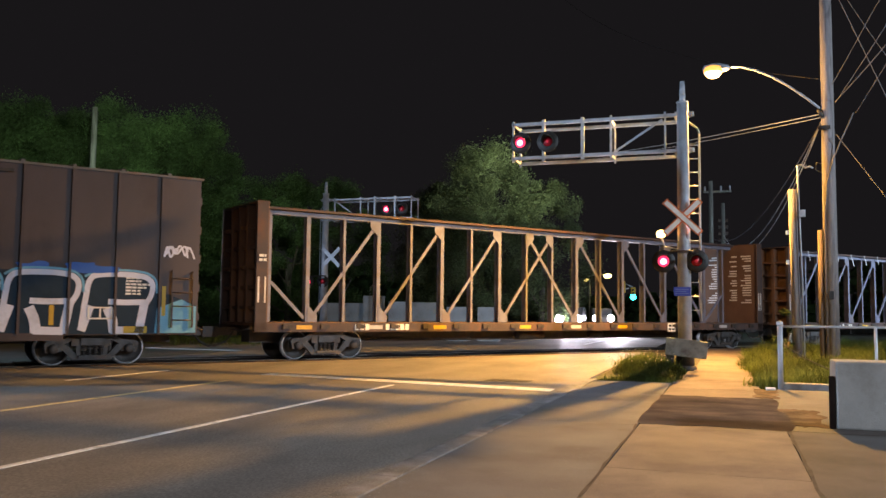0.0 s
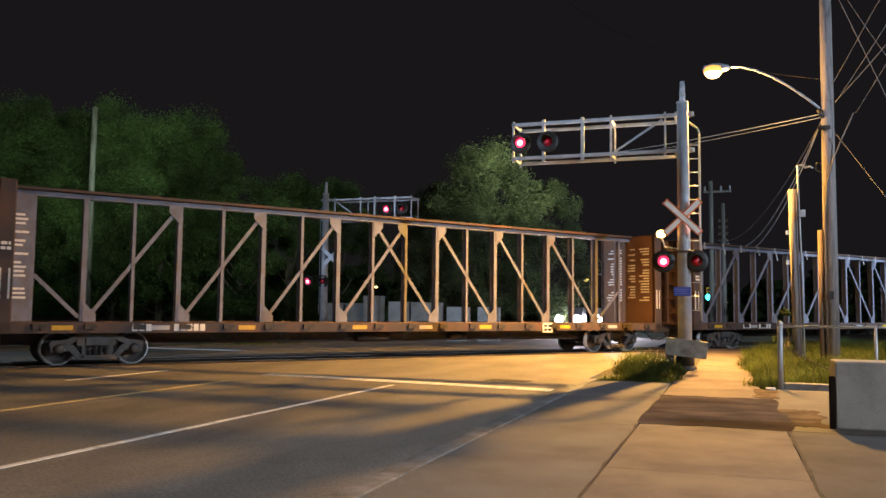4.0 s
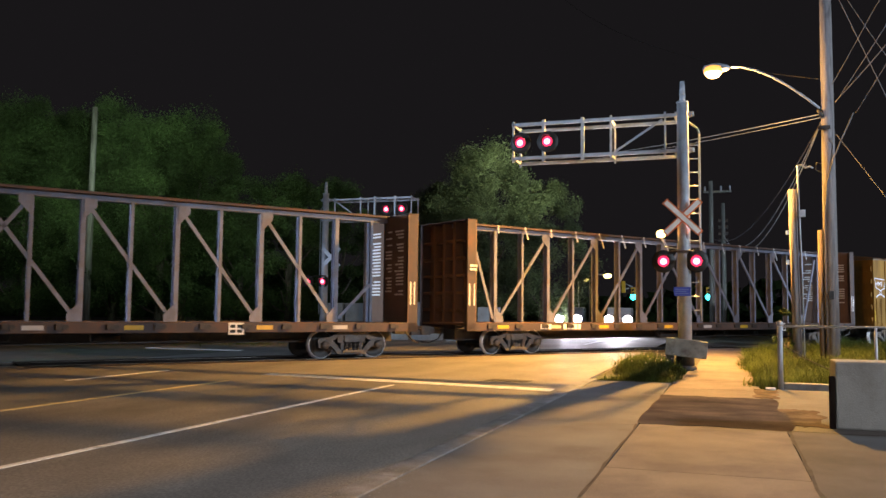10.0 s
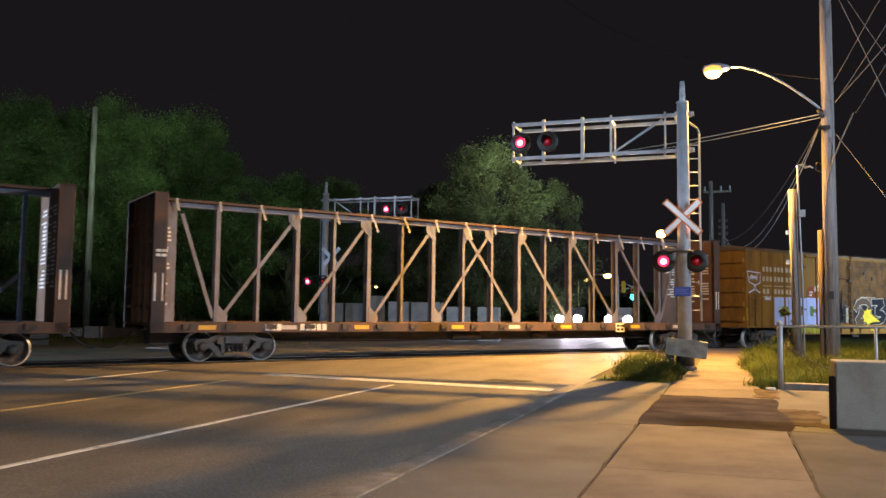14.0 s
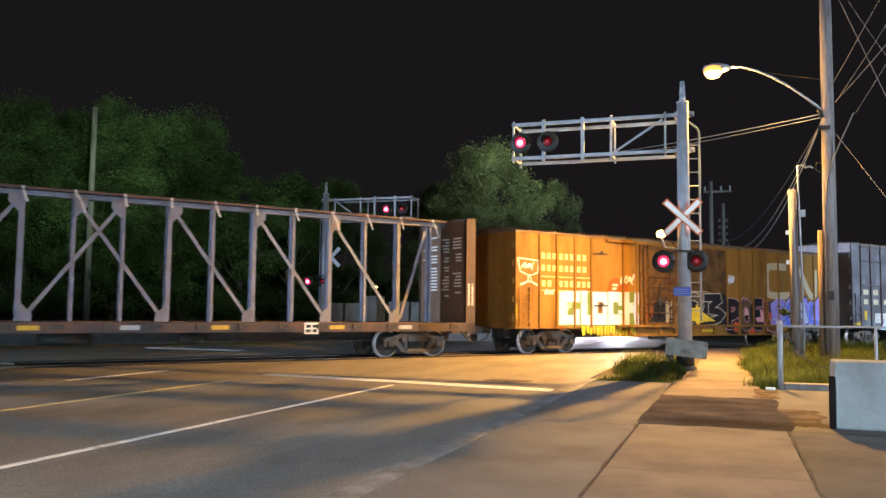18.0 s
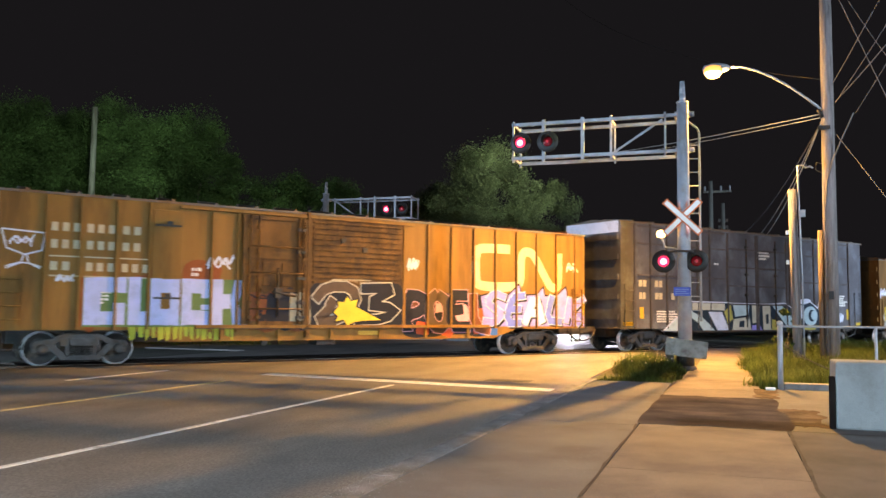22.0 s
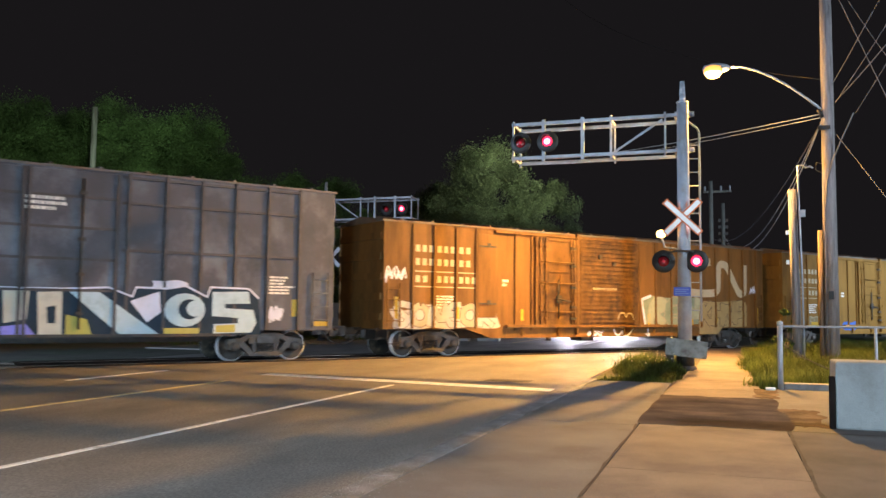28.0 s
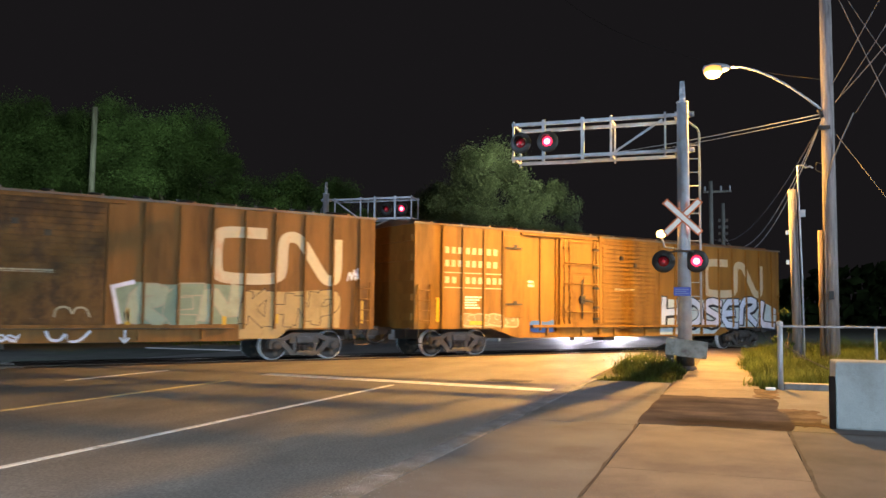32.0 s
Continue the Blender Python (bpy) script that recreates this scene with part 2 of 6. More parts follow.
LETTER_W = surface("white_lettering", (0.72, 0.71, 0.68), 0.6, 0, 0.1, 2.0, (0.5, 0.45, 0.4), 0.3, 2.0, 0, 30)


# ---- mesh helpers ----
def quad_box(bm, lo, hi):
    x0, y0, z0 = lo
    x1, y1, z1 = hi
    v = [bm.verts.new(p) for p in ((x0, y0, z0), (x1, y0, z0), (x1, y1, z0), (x0, y1, z0), (x0, y0, z1), (x1, y0, z1), (x1, y1, z1), (x0, y1, z1))]
    for f in ((3, 2, 1, 0), (4, 5, 6, 7), (0, 1, 5, 4), (1, 2, 6, 5), (2, 3, 7, 6), (3, 0, 4, 7)):
        bm.faces.new([v[i] for i in f])
    return bm


def beam(bm, a, b, w, h, up=(0, 0, 1)):
    """A bar of section w by h from a to b."""
    a, b = Vector(a), Vector(b)
    d = (b - a).normalized()
    u = Vector(up)
    if abs(d.dot(u)) > 0.98:
        u = Vector((0, 1, 0))
    s = d.cross(u).normalized() * w / 2
    u = s.cross(d).normalized() * h / 2
    v = [bm.verts.new(p + i * s + j * u) for p in (a, b) for i, j in ((-1, -1), (1, -1), (1, 1), (-1, 1))]
    for f in ((0, 1, 2, 3), (7, 6, 5, 4), (0, 4, 5, 1), (1, 5, 6, 2), (2, 6, 7, 3), (3, 7, 4, 0)):
        bm.faces.new([v[i] for i in f])
    return bm


def rod(bm, a, b, r0, r1=None, n=10):
    r1 = r0 if r1 is None else r1
    a, b = Vector(a), Vector(b)
    d = (b - a).normalized()
    u = d.orthogonal().normalized()
    w = d.cross(u)
    ring = [[bm.verts.new(p + (u * math.cos(2 * math.pi * k / n) + w * math.sin(2 * math.pi * k / n)) * r) for k in range(n)] for p, r in ((a, r0), (b, r1))]
    for k in range(n):
        bm.faces.new((ring[0][k], ring[0][(k + 1) % n], ring[1][(k + 1) % n], ring[1][k])).smooth = True
    bm.faces.new(ring[0][::-1])
    bm.faces.new(ring[1])
    return bm


def pipe(bm, pts, r, n=6):
    """A bent tube through the points."""
    pts = [Vector(p) for p in pts]
    rings = []
    for i, p in enumerate(pts):
        d = (pts[min(i + 1, len(pts) - 1)] - pts[max(i - 1, 0)]).normalized()
        u = d.cross(Vector((0.13, 0.21, 0.97))).normalized()
        w = d.cross(u)
        rings.append([bm.verts.new(p + (u * math.cos(2 * math.pi * k / n) + w * math.sin(2 * math.pi * k / n)) * r) for k in range(n)])
    for a, b in zip(rings, rings[1:]):
        for k in range(n):
            bm.faces.new((a[k], a[(k + 1) % n], b[(k + 1) % n], b[k])).smooth = True
    bm.faces.new(rings[0][::-1])
    bm.faces.new(rings[-1])
    return bm


def lathe(bm, profile, n=28, axis="y", centre=(0, 0, 0), caps=True, slots=None):
    """Turns (radius, offset) pairs about an axis."""
    c = Vector(centre)

    def at(r, o, k):
        a, b = r * math.cos(2 * math.pi * k / n), r * math.sin(2 * math.pi * k / n)
        return c + Vector({"y": (a, o, b), "z": (a, b, o), "x": (o, a, b)}[axis])
    rings = [[bm.verts.new(at(r, o, k)) for k in range(n)] for r, o in profile]
    for i, (a, b) in enumerate(zip(rings, rings[1:])):
        for k in range(n):
            f = bm.faces.new((a[k], a[(k + 1) % n], b[(k + 1) % n], b[k]))
            f.smooth = True
            f.material_index = slots[i] if slots else 0
    if caps:
        bm.faces.new(rings[0][::-1])
        bm.faces.new(rings[-1])
    return bm


def prism(bm, outline, y0, y1):
    """An outline in x and z, from y0 to y1."""
    a = [bm.verts.new((x, y0, z)) for x, z in outline]
    b = [bm.verts.new((x, y1, z)) for x, z in outline]
    n = len(a)
    bm.faces.new(a)
    bm.faces.new(b[::-1])
    for k in range(n):
        bm.faces.new((a[(k + 1) % n], a[k], b[k], b[(k + 1) % n]))
    return bm


def ribbon(bm, pts, w, y):
    """A painted stroke of width w through (x, z) points, on the plane y."""
    pts = [Vector((p[0], 0, p[1])) for p in pts]
    left, right = [], []
    for i, p in enumerate(pts):
        d0 = (p - pts[max(i - 1, 0)])
        d1 = (pts[min(i + 1, len(pts) - 1)] - p)
        d0 = d0.normalized() if d0.length > 1e-6 else d1.normalized()
        d1 = d1.normalized() if d1.length > 1e-6 else d0
        d = (d0 + d1)
        d = d.normalized() if d.length > 1e-6 else d0
        s = Vector((-d.z, 0, d.x)) * (w / 2 / max(d.dot(d0), 0.5))
        left.append(bm.verts.new((p + s).xyz + Vector((0, y, 0))))
        right.append(bm.verts.new((p - s).xyz + Vector((0, y, 0))))
    for i in range(len(pts) - 1):
        bm.faces.new((left[i], left[i + 1], right[i + 1], right[i]))
    return bm


def rounded(pts, times=2, closed=False):
    """Cuts the corners of a line."""
    for _ in range(times):
        out = [] if closed else [pts[0]]
        for i in range(len(pts) - (0 if closed else 1)):
            p, q = pts[i], pts[(i + 1) % len(pts)]
            out += [(p[0] * 0.75 + q[0] * 0.25, p[1] * 0.75 + q[1] * 0.25), (p[0] * 0.25 + q[0] * 0.75, p[1] * 0.25 + q[1] * 0.75)]
        if not closed:
            out.append(pts[-1])
        pts = out
    return pts


def painted(bm, pts, y):
    """A filled painted shape on the plane y."""
    bm.faces.new([bm.verts.new((x, y, z)) for x, z in pts])
    return bm


def part(name, bm, material, parent=None, label="", bevel=0.0):
    me = bpy.data.meshes.new(name)
    bmesh.ops.recalc_face_normals(bm, faces=bm.faces)
    bm.to_mesh(me)
    bm.free()
    me.materials.append(material)
    ob = new(name, me)
    if parent:
        ob.parent = parent
    if bevel:
        mod = ob.modifiers.new("bevel", "BEVEL")
        mod.width, mod.segments, mod.limit_method = bevel, 2, "ANGLE"
    return tagged(ob, label)


def share(name, mesh, parent, m=None):
    """Another piece on the same mesh."""
    ob = new(name, mesh)
    ob.parent = parent
    if m is not None:
        ob.matrix_basis = m
    return ob


def empty(name, m, label, category, group="", kind=""):
    ob = new(name)
    ob.matrix_basis = m
    return tagged(ob, label, category, group, kind)


def B():
    return bmesh.new()


# ---- ground, road, pavement, track ----
def sheet(name, x0, x1, y0, y1, top, depth, material, label, bevel=0.0, parent=None):
    ob = part(name, quad_box(B(), (x0, y0, top - depth), (x1, y1, top)), material, parent, label, bevel)
    return ob if parent else tagged(ob, "", "ground", "", "structure")


sheet("ground", -600, 600, -200, 900, -0.06, 0.5, SOIL, "dark bare earth and rough grass beside the railway")
road = sheet("road", -16.9, -3.06, -190, 400, -0.015, 0.3, ASPHALT, "worn grey asphalt road with faded lane lines")
sheet("road_far_side", -21.5, -16.9, 27.0, 400, -0.018, 0.3, ASPHALT, "worn asphalt turning lane beyond the railway")

LINES = [("lane_line", -6.56, -6.455, -20, 15.9, PAINT_W), ("lane_line", -6.56, -6.455, 40, 150, PAINT_W),
         ("centre_line", -10.10, -9.98, -20, 15.3, PAINT_Y), ("centre_line", -10.10, -9.98, 40, 150, PAINT_Y),
         ("lane_line", -13.06, -12.95, 13.9, 17.2, PAINT_W), ("lane_line", -13.06, -12.95, 4.0, 8.0, PAINT_W)]
for nm, x0, x1, y0, y1, mat in LINES:
    sheet(nm, x0, x1, y0, y1, -0.010, 0.008, mat, "worn painted line on the asphalt", 0, road)
b = B()
for k in range(5):
    a0, a1 = Vector((-10.25, 17.25, 0)), Vector((-3.25, 16.15, 0))
    p, q = a0.lerp(a1, k / 5), a0.lerp(a1, (k + 1) / 5)
    v = [b.verts.new((w.x, w.y + o, z)) for z in (-0.018, -0.009) for w, o in ((p, -0.24), (q, -0.24), (q, 0.24), (p, 0.24))]
    for f in ((3, 2, 1, 0), (4, 5, 6, 7), (0, 1, 5, 4), (1, 2, 6, 5), (2, 3, 7, 6), (3, 0, 4, 7)):
        b.faces.new([v[i] for i in f])
part("stop_line", b, PAINT_W, road, "broad worn white stop line before the railway crossing")

# storm drain grate in the road
drain = empty("drain_grate", Matrix.Translation((-4.6, 18.0, -0.012)), "dark cast iron storm drain grate set in the asphalt", "drain")
b = B()
for k in range(9):
    quad_box(b, (-0.42 + k * 0.1, -0.22, 0), (-0.38 + k * 0.1, 0.22, 0.008))
part("grate_bars", b, DARKSTEEL, drain)
part("grate_frame", quad_box(B(), (-0.5, -0.28, -0.002), (0.5, 0.28, 0.002)), BLACK, drain)

# kerb, apron and pavement slabs
kerb = tagged(new("kerb"), "low worn concrete kerb along the road", "kerb", "", "structure")
y = -20.0
k = 0
while y < 19.0:
    ln = 3.0
    part("kerb_stone", quad_box(B(), (-3.06, y + 0.004, -0.25), (-2.80, y + ln - 0.006, 0.026)), KERB, kerb, "", 0.015)
    y += ln
pavement = tagged(new("pavement"), "cracked concrete pavement slabs with a dark asphalt repair", "pavement", "", "structure")
for x0, x1, y0, y1, mat in [(-2.79, -1.15, -20, -3, APRON), (-2.79, -1.15, -3, 4.2, APRON), (-2.79, -1.15, 4.2, 11.4, APRON), (-2.79, -1.15, 11.4, 18.6, APRON),
                            (-1.14, 0.70, -20, 0.4, CONCRETE), (-1.14, 0.70, 0.4, 4.3, CONCRETE), (-1.14, 0.70, 4.3, 8.2, CONCRETE), (-1.14, 0.70, 8.2, 11.6, CONCRETE),
                            (-1.14, 0.72, 15.6, 17.3, CONCRETE), (-1.14, 0.60, 17.3, 19.6, CONCRETE), (-1.0, 0.55, 19.6, 22.6, CONCRETE),
                            (-0.85, 0.55, 22.6, 26.0, CONCRETE), (-0.85, 0.55, 26.0, 30.0, CONCRETE), (-0.85, 0.55, 30.0, 38.5, CONCRETE),
                            (0.71, 7.0, -20, 4.0, SLABSHADE), (0.71, 7.0, 4.0, 11.6, SLABSHADE), (0.73, 7.0, 11.6, 17.9, APRON)]:
    part("slab", quad_box(B(), (x0 + 0.006, y0 + 0.006, -0.25), (x1 - 0.006, y1 - 0.006, 0.02)), mat, pavement, "", 0.0)
part("slab", quad_box(B(), (-1.134, 11.606, -0.25), (0.72, 15.594, 0.016)), CONCRETE, pavement)


def ragged(name, x0, x1, y0, y1, top, wob, seed, mat, label):
    """A thin spread of asphalt or dirt with an uneven edge."""
    r = random.Random(seed)
    pts = [(x0 + (x1 - x0) * k / 14, y0 + r.uniform(-wob, wob)) for k in range(15)] + [(x1 + r.uniform(-wob, wob), y0 + (y1 - y0) * k / 9) for k in range(1, 9)] + \
          [(x1 - (x1 - x0) * k / 14, y1 + r.uniform(-wob, wob)) for k in range(15)] + [(x0 + r.uniform(-wob, wob) * 0.5, y1 - (y1 - y0) * k / 9) for k in range(1, 9)]
    bm = B()
    pts = rounded(pts, 1, True)
    lo = [bm.verts.new((x, y, top - 0.012)) for x, y in pts]
    hi = [bm.verts.new((x, y, top)) for x, y in pts]
    bm.faces.new(hi)
    for i in range(len(pts)):
        j = (i + 1) % len(pts)
        bm.faces.new((lo[i], lo[j], hi[j], hi[i]))
    return part(name, bm, mat, pavement, label)


ragged("asphalt_repair", -1.18, 0.76, 11.62, 15.75, 0.026, 0.09, 4, REPAIR, "dark uneven asphalt repair")
ragged("dirt_spread", 0.70, 1.28, 12.1, 14.2, 0.024, 0.10, 5, DIRT, "brown dirt washed over the slabs")
ragged("dirt_spread", 0.45, 0.85, 15.9, 17.8, 0.024, 0.10, 6, DIRT, "brown dirt washed over the slabs")
for px, py, qx, qy in ((0.70, 4.0, 0.72, 11.6), (-1.14, 3.0, -1.16, 11.5)):
    r2 = random.Random(int(px * 10) + 40)
    b = B()
    lf, rt = [], []
    for k in range(31):
        u = k / 30
        cx, cy = px + (qx - px) * u + r2.uniform(-0.012, 0.012), py + (qy - py) * u
        w = (0.008 if px < 0 else 0.014) + 0.014 * r2.random() ** 2 + 0.022 * max(0.0, px) * max(0.0, math.sin(u * 7))
        lf.append(b.verts.new((cx - w, cy, 0.0235)))
        rt.append(b.verts.new((cx + w, cy, 0.0235)))
    for k in range(30):
        b.faces.new((lf[k], rt[k], rt[k + 1], lf[k + 1]))
    part("joint_dirt", b, JOINT, pavement, "dirt-filled joint between the slabs")
part("joint_bed", quad_box(B(), (-2.8, -20, -0.3), (7.0, 19.0, -0.05)), SOIL, pavement, "dirt in the slab joints")
edge = tagged(new("verge_kerb"), "low grey concrete kerb of the grass verge", "kerb", "", "structure")
part("kerb_stone", quad_box(B(), (1.05, 18.3, -0.2), (9.0, 18.55, 0.12)), KERB, edge, "", 0.02)

# track
track = tagged(new("railway_track"), "railway track with worn steel rails across the road", "track", "", "structure")
track.matrix_basis = Matrix.Translation(along(0)) @ pose(0, 0, 0, 0, 0, TURN)
for y in (-0.7535, 0.7535):
    b = B()
    prism_pts = [(-0.07, -0.16), (0.07, -0.16), (0.07, -0.14), (0.012, -0.12), (0.012, -0.045), (0.036, -0.03), (0.036, -0.002), (-0.036, -0.002), (-0.036, -0.03), (-0.012, -0.045), (-0.012, -0.12), (-0.07, -0.14)]
    a = [b.verts.new((-90, y + p[0], p[1])) for p in prism_pts]
    c = [b.verts.new((220, y + p[0], p[1])) for p in prism_pts]
    for i in range(12):
        b.faces.new((a[i], a[(i + 1) % 12], c[(i + 1) % 12], c[i]))
    part("rail", b, RAILSTEEL, track, "steel rail with a polished head")
b = B()
s = -60.0
while s < 130:
    if not 2.0 < s < 34.0:
        quad_box(b, (s - 0.11, -1.3, -0.2), (s + 0.11, 1.3, -0.045))
    s += 0.55
tagged(part("sleeper", b, WOOD, track, "weathered timber sleepers"), "", "", "", "stuff")
for x0, x1 in ((-90, 3.0), (33.0, 220)):
    b = B()
    v = [b.verts.new(p) for x in (x0, x1) for p in ((x, -2.6, -0.09), (x, -1.6, -0.055), (x, 1.6, -0.055), (x, 2.6, -0.09))]
    for i in range(3):
        b.faces.new((v[i], v[i + 1], v[i + 5], v[i + 4]))
    tagged(part("ballast_bed", b, BALLAST, track, "dark crushed stone ballast"), "", "", "", "stuff")
for y0, y1 in ((-0.70, -0.62), (0.62, 0.70)):
    part("flangeway", quad_box(B(), (3, y0, -0.03), (33, y1, -0.011)), BLACK, track, "dark groove beside the rail")
for y0, y1 in ((-1.5, -0.83), (-0.6, 0.6), (0.83, 1.5)):
    for k in range(8):
        part("crossing_panel", quad_box(B(), (3 + k * 3.75, y0, -0.03), (3 + k * 3.75 + 3.73, y1, -0.008)), PATCH, track, "", 0.0)

# ---- concrete block, post, fence ----
tagged(part("concrete_block", quad_box(B(), (1.33, 12.02, 0.02), (3.4, 12.7, 0.9)), BLOCK, None, "rough grey concrete barrier block standing on the pavement", 0.03), "", "barrier")
stub = tagged(part("steel_stub", quad_box(B(), (1.255, 12.03, 0.02), (1.325, 12.14, 0.70)), SOOT, None, "short dark steel plate beside the concrete block", 0.008), "", "post")

fence = empty("fence", Matrix.Translation((1.0, 18.14, 0)), "galvanised pipe fence with a hanging chain before the grass", "fence")
b = rod(B(), (0, 0, -0.05), (0, 0, 1.30), 0.055, 0.052, 12)
lathe(b, [(0.02, 1.38), (0.06, 1.36), (0.066, 1.31), (0.055, 1.28)], 12, "z")
part("end_post", b, STEEL, fence, "thick galvanised end post with a rounded cap")
part("top_rail", rod(B(), (0.03, 0.02, 1.27), (8.0, 3.2, 1.24), 0.024), STEEL, fence)
for x in (1.85, 4.6, 7.4):
    part("line_post", rod(B(), (x, x * 0.398, -0.05), (x, x * 0.398, 1.26), 0.03), STEEL, fence)
b = B()
pts = []
for k in range(25):
    u = k / 24
    pts.append((0.03 + 1.6 * u, -0.02 - 0.1 * u, 0.95 - 0.55 * math.sin(u * math.pi * 0.62) - 0.03))
pipe(b, pts, 0.012, 5)
part("chain", b, DARKSTEEL, fence, "sagging chain")


# ---- railway signals ----
def flasher(root, x, y, z, facing=-1):
    """A round red warning lamp on a dark disc. Its bright bulb slides forward to light."""
    body = B()
    lathe(body, [(0.01, -0.2 * facing), (0.12, -0.2 * facing), (0.16, -0.02 * facing), (0.31, -0.004 * facing), (0.31, 0.012 * facing), (0.17, 0.014 * facing), (0.01, 0.02 * facing)], 28, "y", (x, y, z))
    lampob = part("warning_lamp", body, BLACK, root, "round black warning lamp with a red lens")
    b = B()
    rows = []
    for k in range(15):
        a = math.pi * (k - 1) / 12
        ln = 0.10 + 0.20 * max(math.sin(a), 0)
        rows.append([b.verts.new((x + rr * math.cos(a), yy, z + rr * math.sin(a))) for rr, yy in ((0.165, y), (0.165, y + ln * facing), (0.18, y + ln * facing), (0.18, y))])
    for p, q in zip(rows, rows[1:]):
        for i in range(4):
            b.faces.new((p[i], p[(i + 1) % 4], q[(i + 1) % 4], q[i]))
    part("hood", b, BLACK, lampob, "black visor over the lens")
    part("lens", lathe(B(), [(0.145, 0.0), (0.12, 0.02 * facing), (0.06, 0.034 * facing), (0.005, 0.038 * facing)], 20, "y", (x, y + 0.02 * facing, z)), LENS_OFF, lampob, "dark red glass lens")
    part("filament", lathe(B(), [(0.045, 0.0), (0.03, 0.01 * facing), (0.005, 0.012 * facing)], 12, "y", (x, y + 0.055 * facing, z)), LENS_DIM, lampob, "faint red glow in the lens")
    bulb = part("bulb", lathe(B(), [(0.148, 0.0), (0.13, 0.024 * facing), (0.09, 0.036 * facing), (0.005, 0.04 * facing)], 20, "y", (x, 0, z)), LAMP_ON, root, "glowing red lamp")
    part("bulb_core", lathe(B(), [(0.092, 0.036 * facing), (0.065, 0.052 * facing), (0.005, 0.058 * facing)], 16, "y", (x, 0, z - 0.01)), LAMP_CORE, bulb, "white-hot middle of the lamp")
    return bulb, y


def crossing_signal(name, m, arm, facing, label, low=(-0.53, 0.33), high=(-4.57, -3.77), buck=-0.02, back=False):
    """Cantilever signal: mast, truss arm to x = arm, crossbuck, two pairs of lamps, ladder."""
    root = empty(name, m, label, "railway signal", "crossing signals")
    bulbs = []
    sgn = 1 if arm > 0 else -1
    part("mast", rod(B(), (0, 0, 0.35), (0, 0, 7.28), 0.19, 0.15, 20), STEEL, root, "thick grey galvanised mast")
    b = rod(B(), (0, 0, 7.28), (0, 0, 7.33), 0.165, 0.165, 16)
    rod(b, (0, 0, 7.33), (0, 0, 7.52), 0.08, 0.08, 12)
    rod(b, (0, 0, 7.52), (0, 0, 7.9), 0.085, 0.06, 12)
    part("mast_cap", b, STEEL, root)
    # base
    b = rod(B(), (0, 0, -0.05), (0, 0, 0.12), 0.33, 0.29, 14)
    rod(b, (0, 0, 0.1), (0, 0, 0.6), 0.25, 0.22, 14)
    part("pedestal", b, BLACK, root, "black cast pedestal")
    # arm: two frames, front and back, joined by short ties
    ends = arm
    for fy, zt, zb in ((0.12, 7.0, 6.0), (1.02, 7.0, 6.0)):
        b = B()
        x0, x1 = 0.12 * sgn, ends
        beam(b, (x0, fy, zt), (x1, fy, zt), 0.09, 0.09)
        beam(b, (x0, fy, zb), (x1, fy, zb), 0.09, 0.09)
        part("chord_frame", b, STEEL, root, "front of the truss arm" if fy < 0.5 else "back of the truss arm")
        for u, wd in ((0.075, 0.05), (0.39, 0.06), (0.56, 0.09), (0.80, 0.09), (0.99, 0.05)) if fy < 0.5 else ((0.39, 0.05), (0.99, 0.05)):
            x = x0 + (x1 - x0) * u
            part("truss_post", beam(B(), (x, fy - 0.02, zb - 0.12), (x, fy - 0.02, zt + 0.10), wd, wd), STEEL, root)
        if fy > 0.5:
            continue
        b = B()
        beam(b, (x0 + (x1 - x0) * 0.37, fy, zb + 0.05), (x0 + (x1 - x0) * 0.09, fy, zt - 0.1), 0.05, 0.05)
        part("truss_brace", b, STEEL, root)
    for u in (0.02, 0.39, 0.99):
        x = 0.12 * sgn + (ends - 0.12 * sgn) * u
        for z in (7.0, 6.0):
            part("tie", beam(B(), (x, 0.12, z), (x, 1.02, z), 0.05, 0.05), STEEL, root)
    for z in (7.0, 6.0):
        b = B()
        quad_box(b, (-0.2, -0.05, z - 0.06), (0.2, 0.26, z + 0.06))
        rod(b, (0.2 * -sgn, 0.1, z), (0.30 * -sgn, 0.1, z), 0.07, 0.07, 10)
        part("clamp", b, STEEL, root)
    # maintenance ladder behind the mast
    lx = 0.42 * -sgn
    b = B()
    rod(b, (lx, 0.3, 1.3), (lx, 0.3, 6.5), 0.03)
    pipe(b, [(lx, 0.3, 6.5), (lx * 0.9, 0.28, 6.62), (0.1 * -sgn, 0.2, 6.85)], 0.028)
    part("ladder_rail", b, STEEL, root)
    for k in range(13):
        part("rung", rod(B(), (0.12 * -sgn, 0.25, 1.6 + k * 0.38), (lx, 0.3, 1.6 + k * 0.38), 0.014, 0.014, 6), STEEL, root)
    # crossbuck
    fy = 0.22 * facing
    for ang in (44, -44):
        ca, sa = math.cos(radians(ang)), math.sin(radians(ang))
        for w, ln, yy, mat, nm in ((0.19, 1.30, 0.0, STEEL, "crossbuck_board"),) if back else ((0.19, 1.30, 0.0, REDB, "crossbuck_board"), (0.12, 1.22, 0.006 * facing, WHITE, "crossbuck_face")):
            o = 0.012 * facing if ang < 0 else 0
            b = beam(B(), (buck - ca * ln / 2, fy + yy + o, 4.11 - sa * ln / 2), (buck + ca * ln / 2, fy + yy + o, 4.11 + sa * ln / 2), 0.008, w, (0, 0, 1))
            part(nm, b, mat, root, "white board with a red border" if mat is REDB else "")
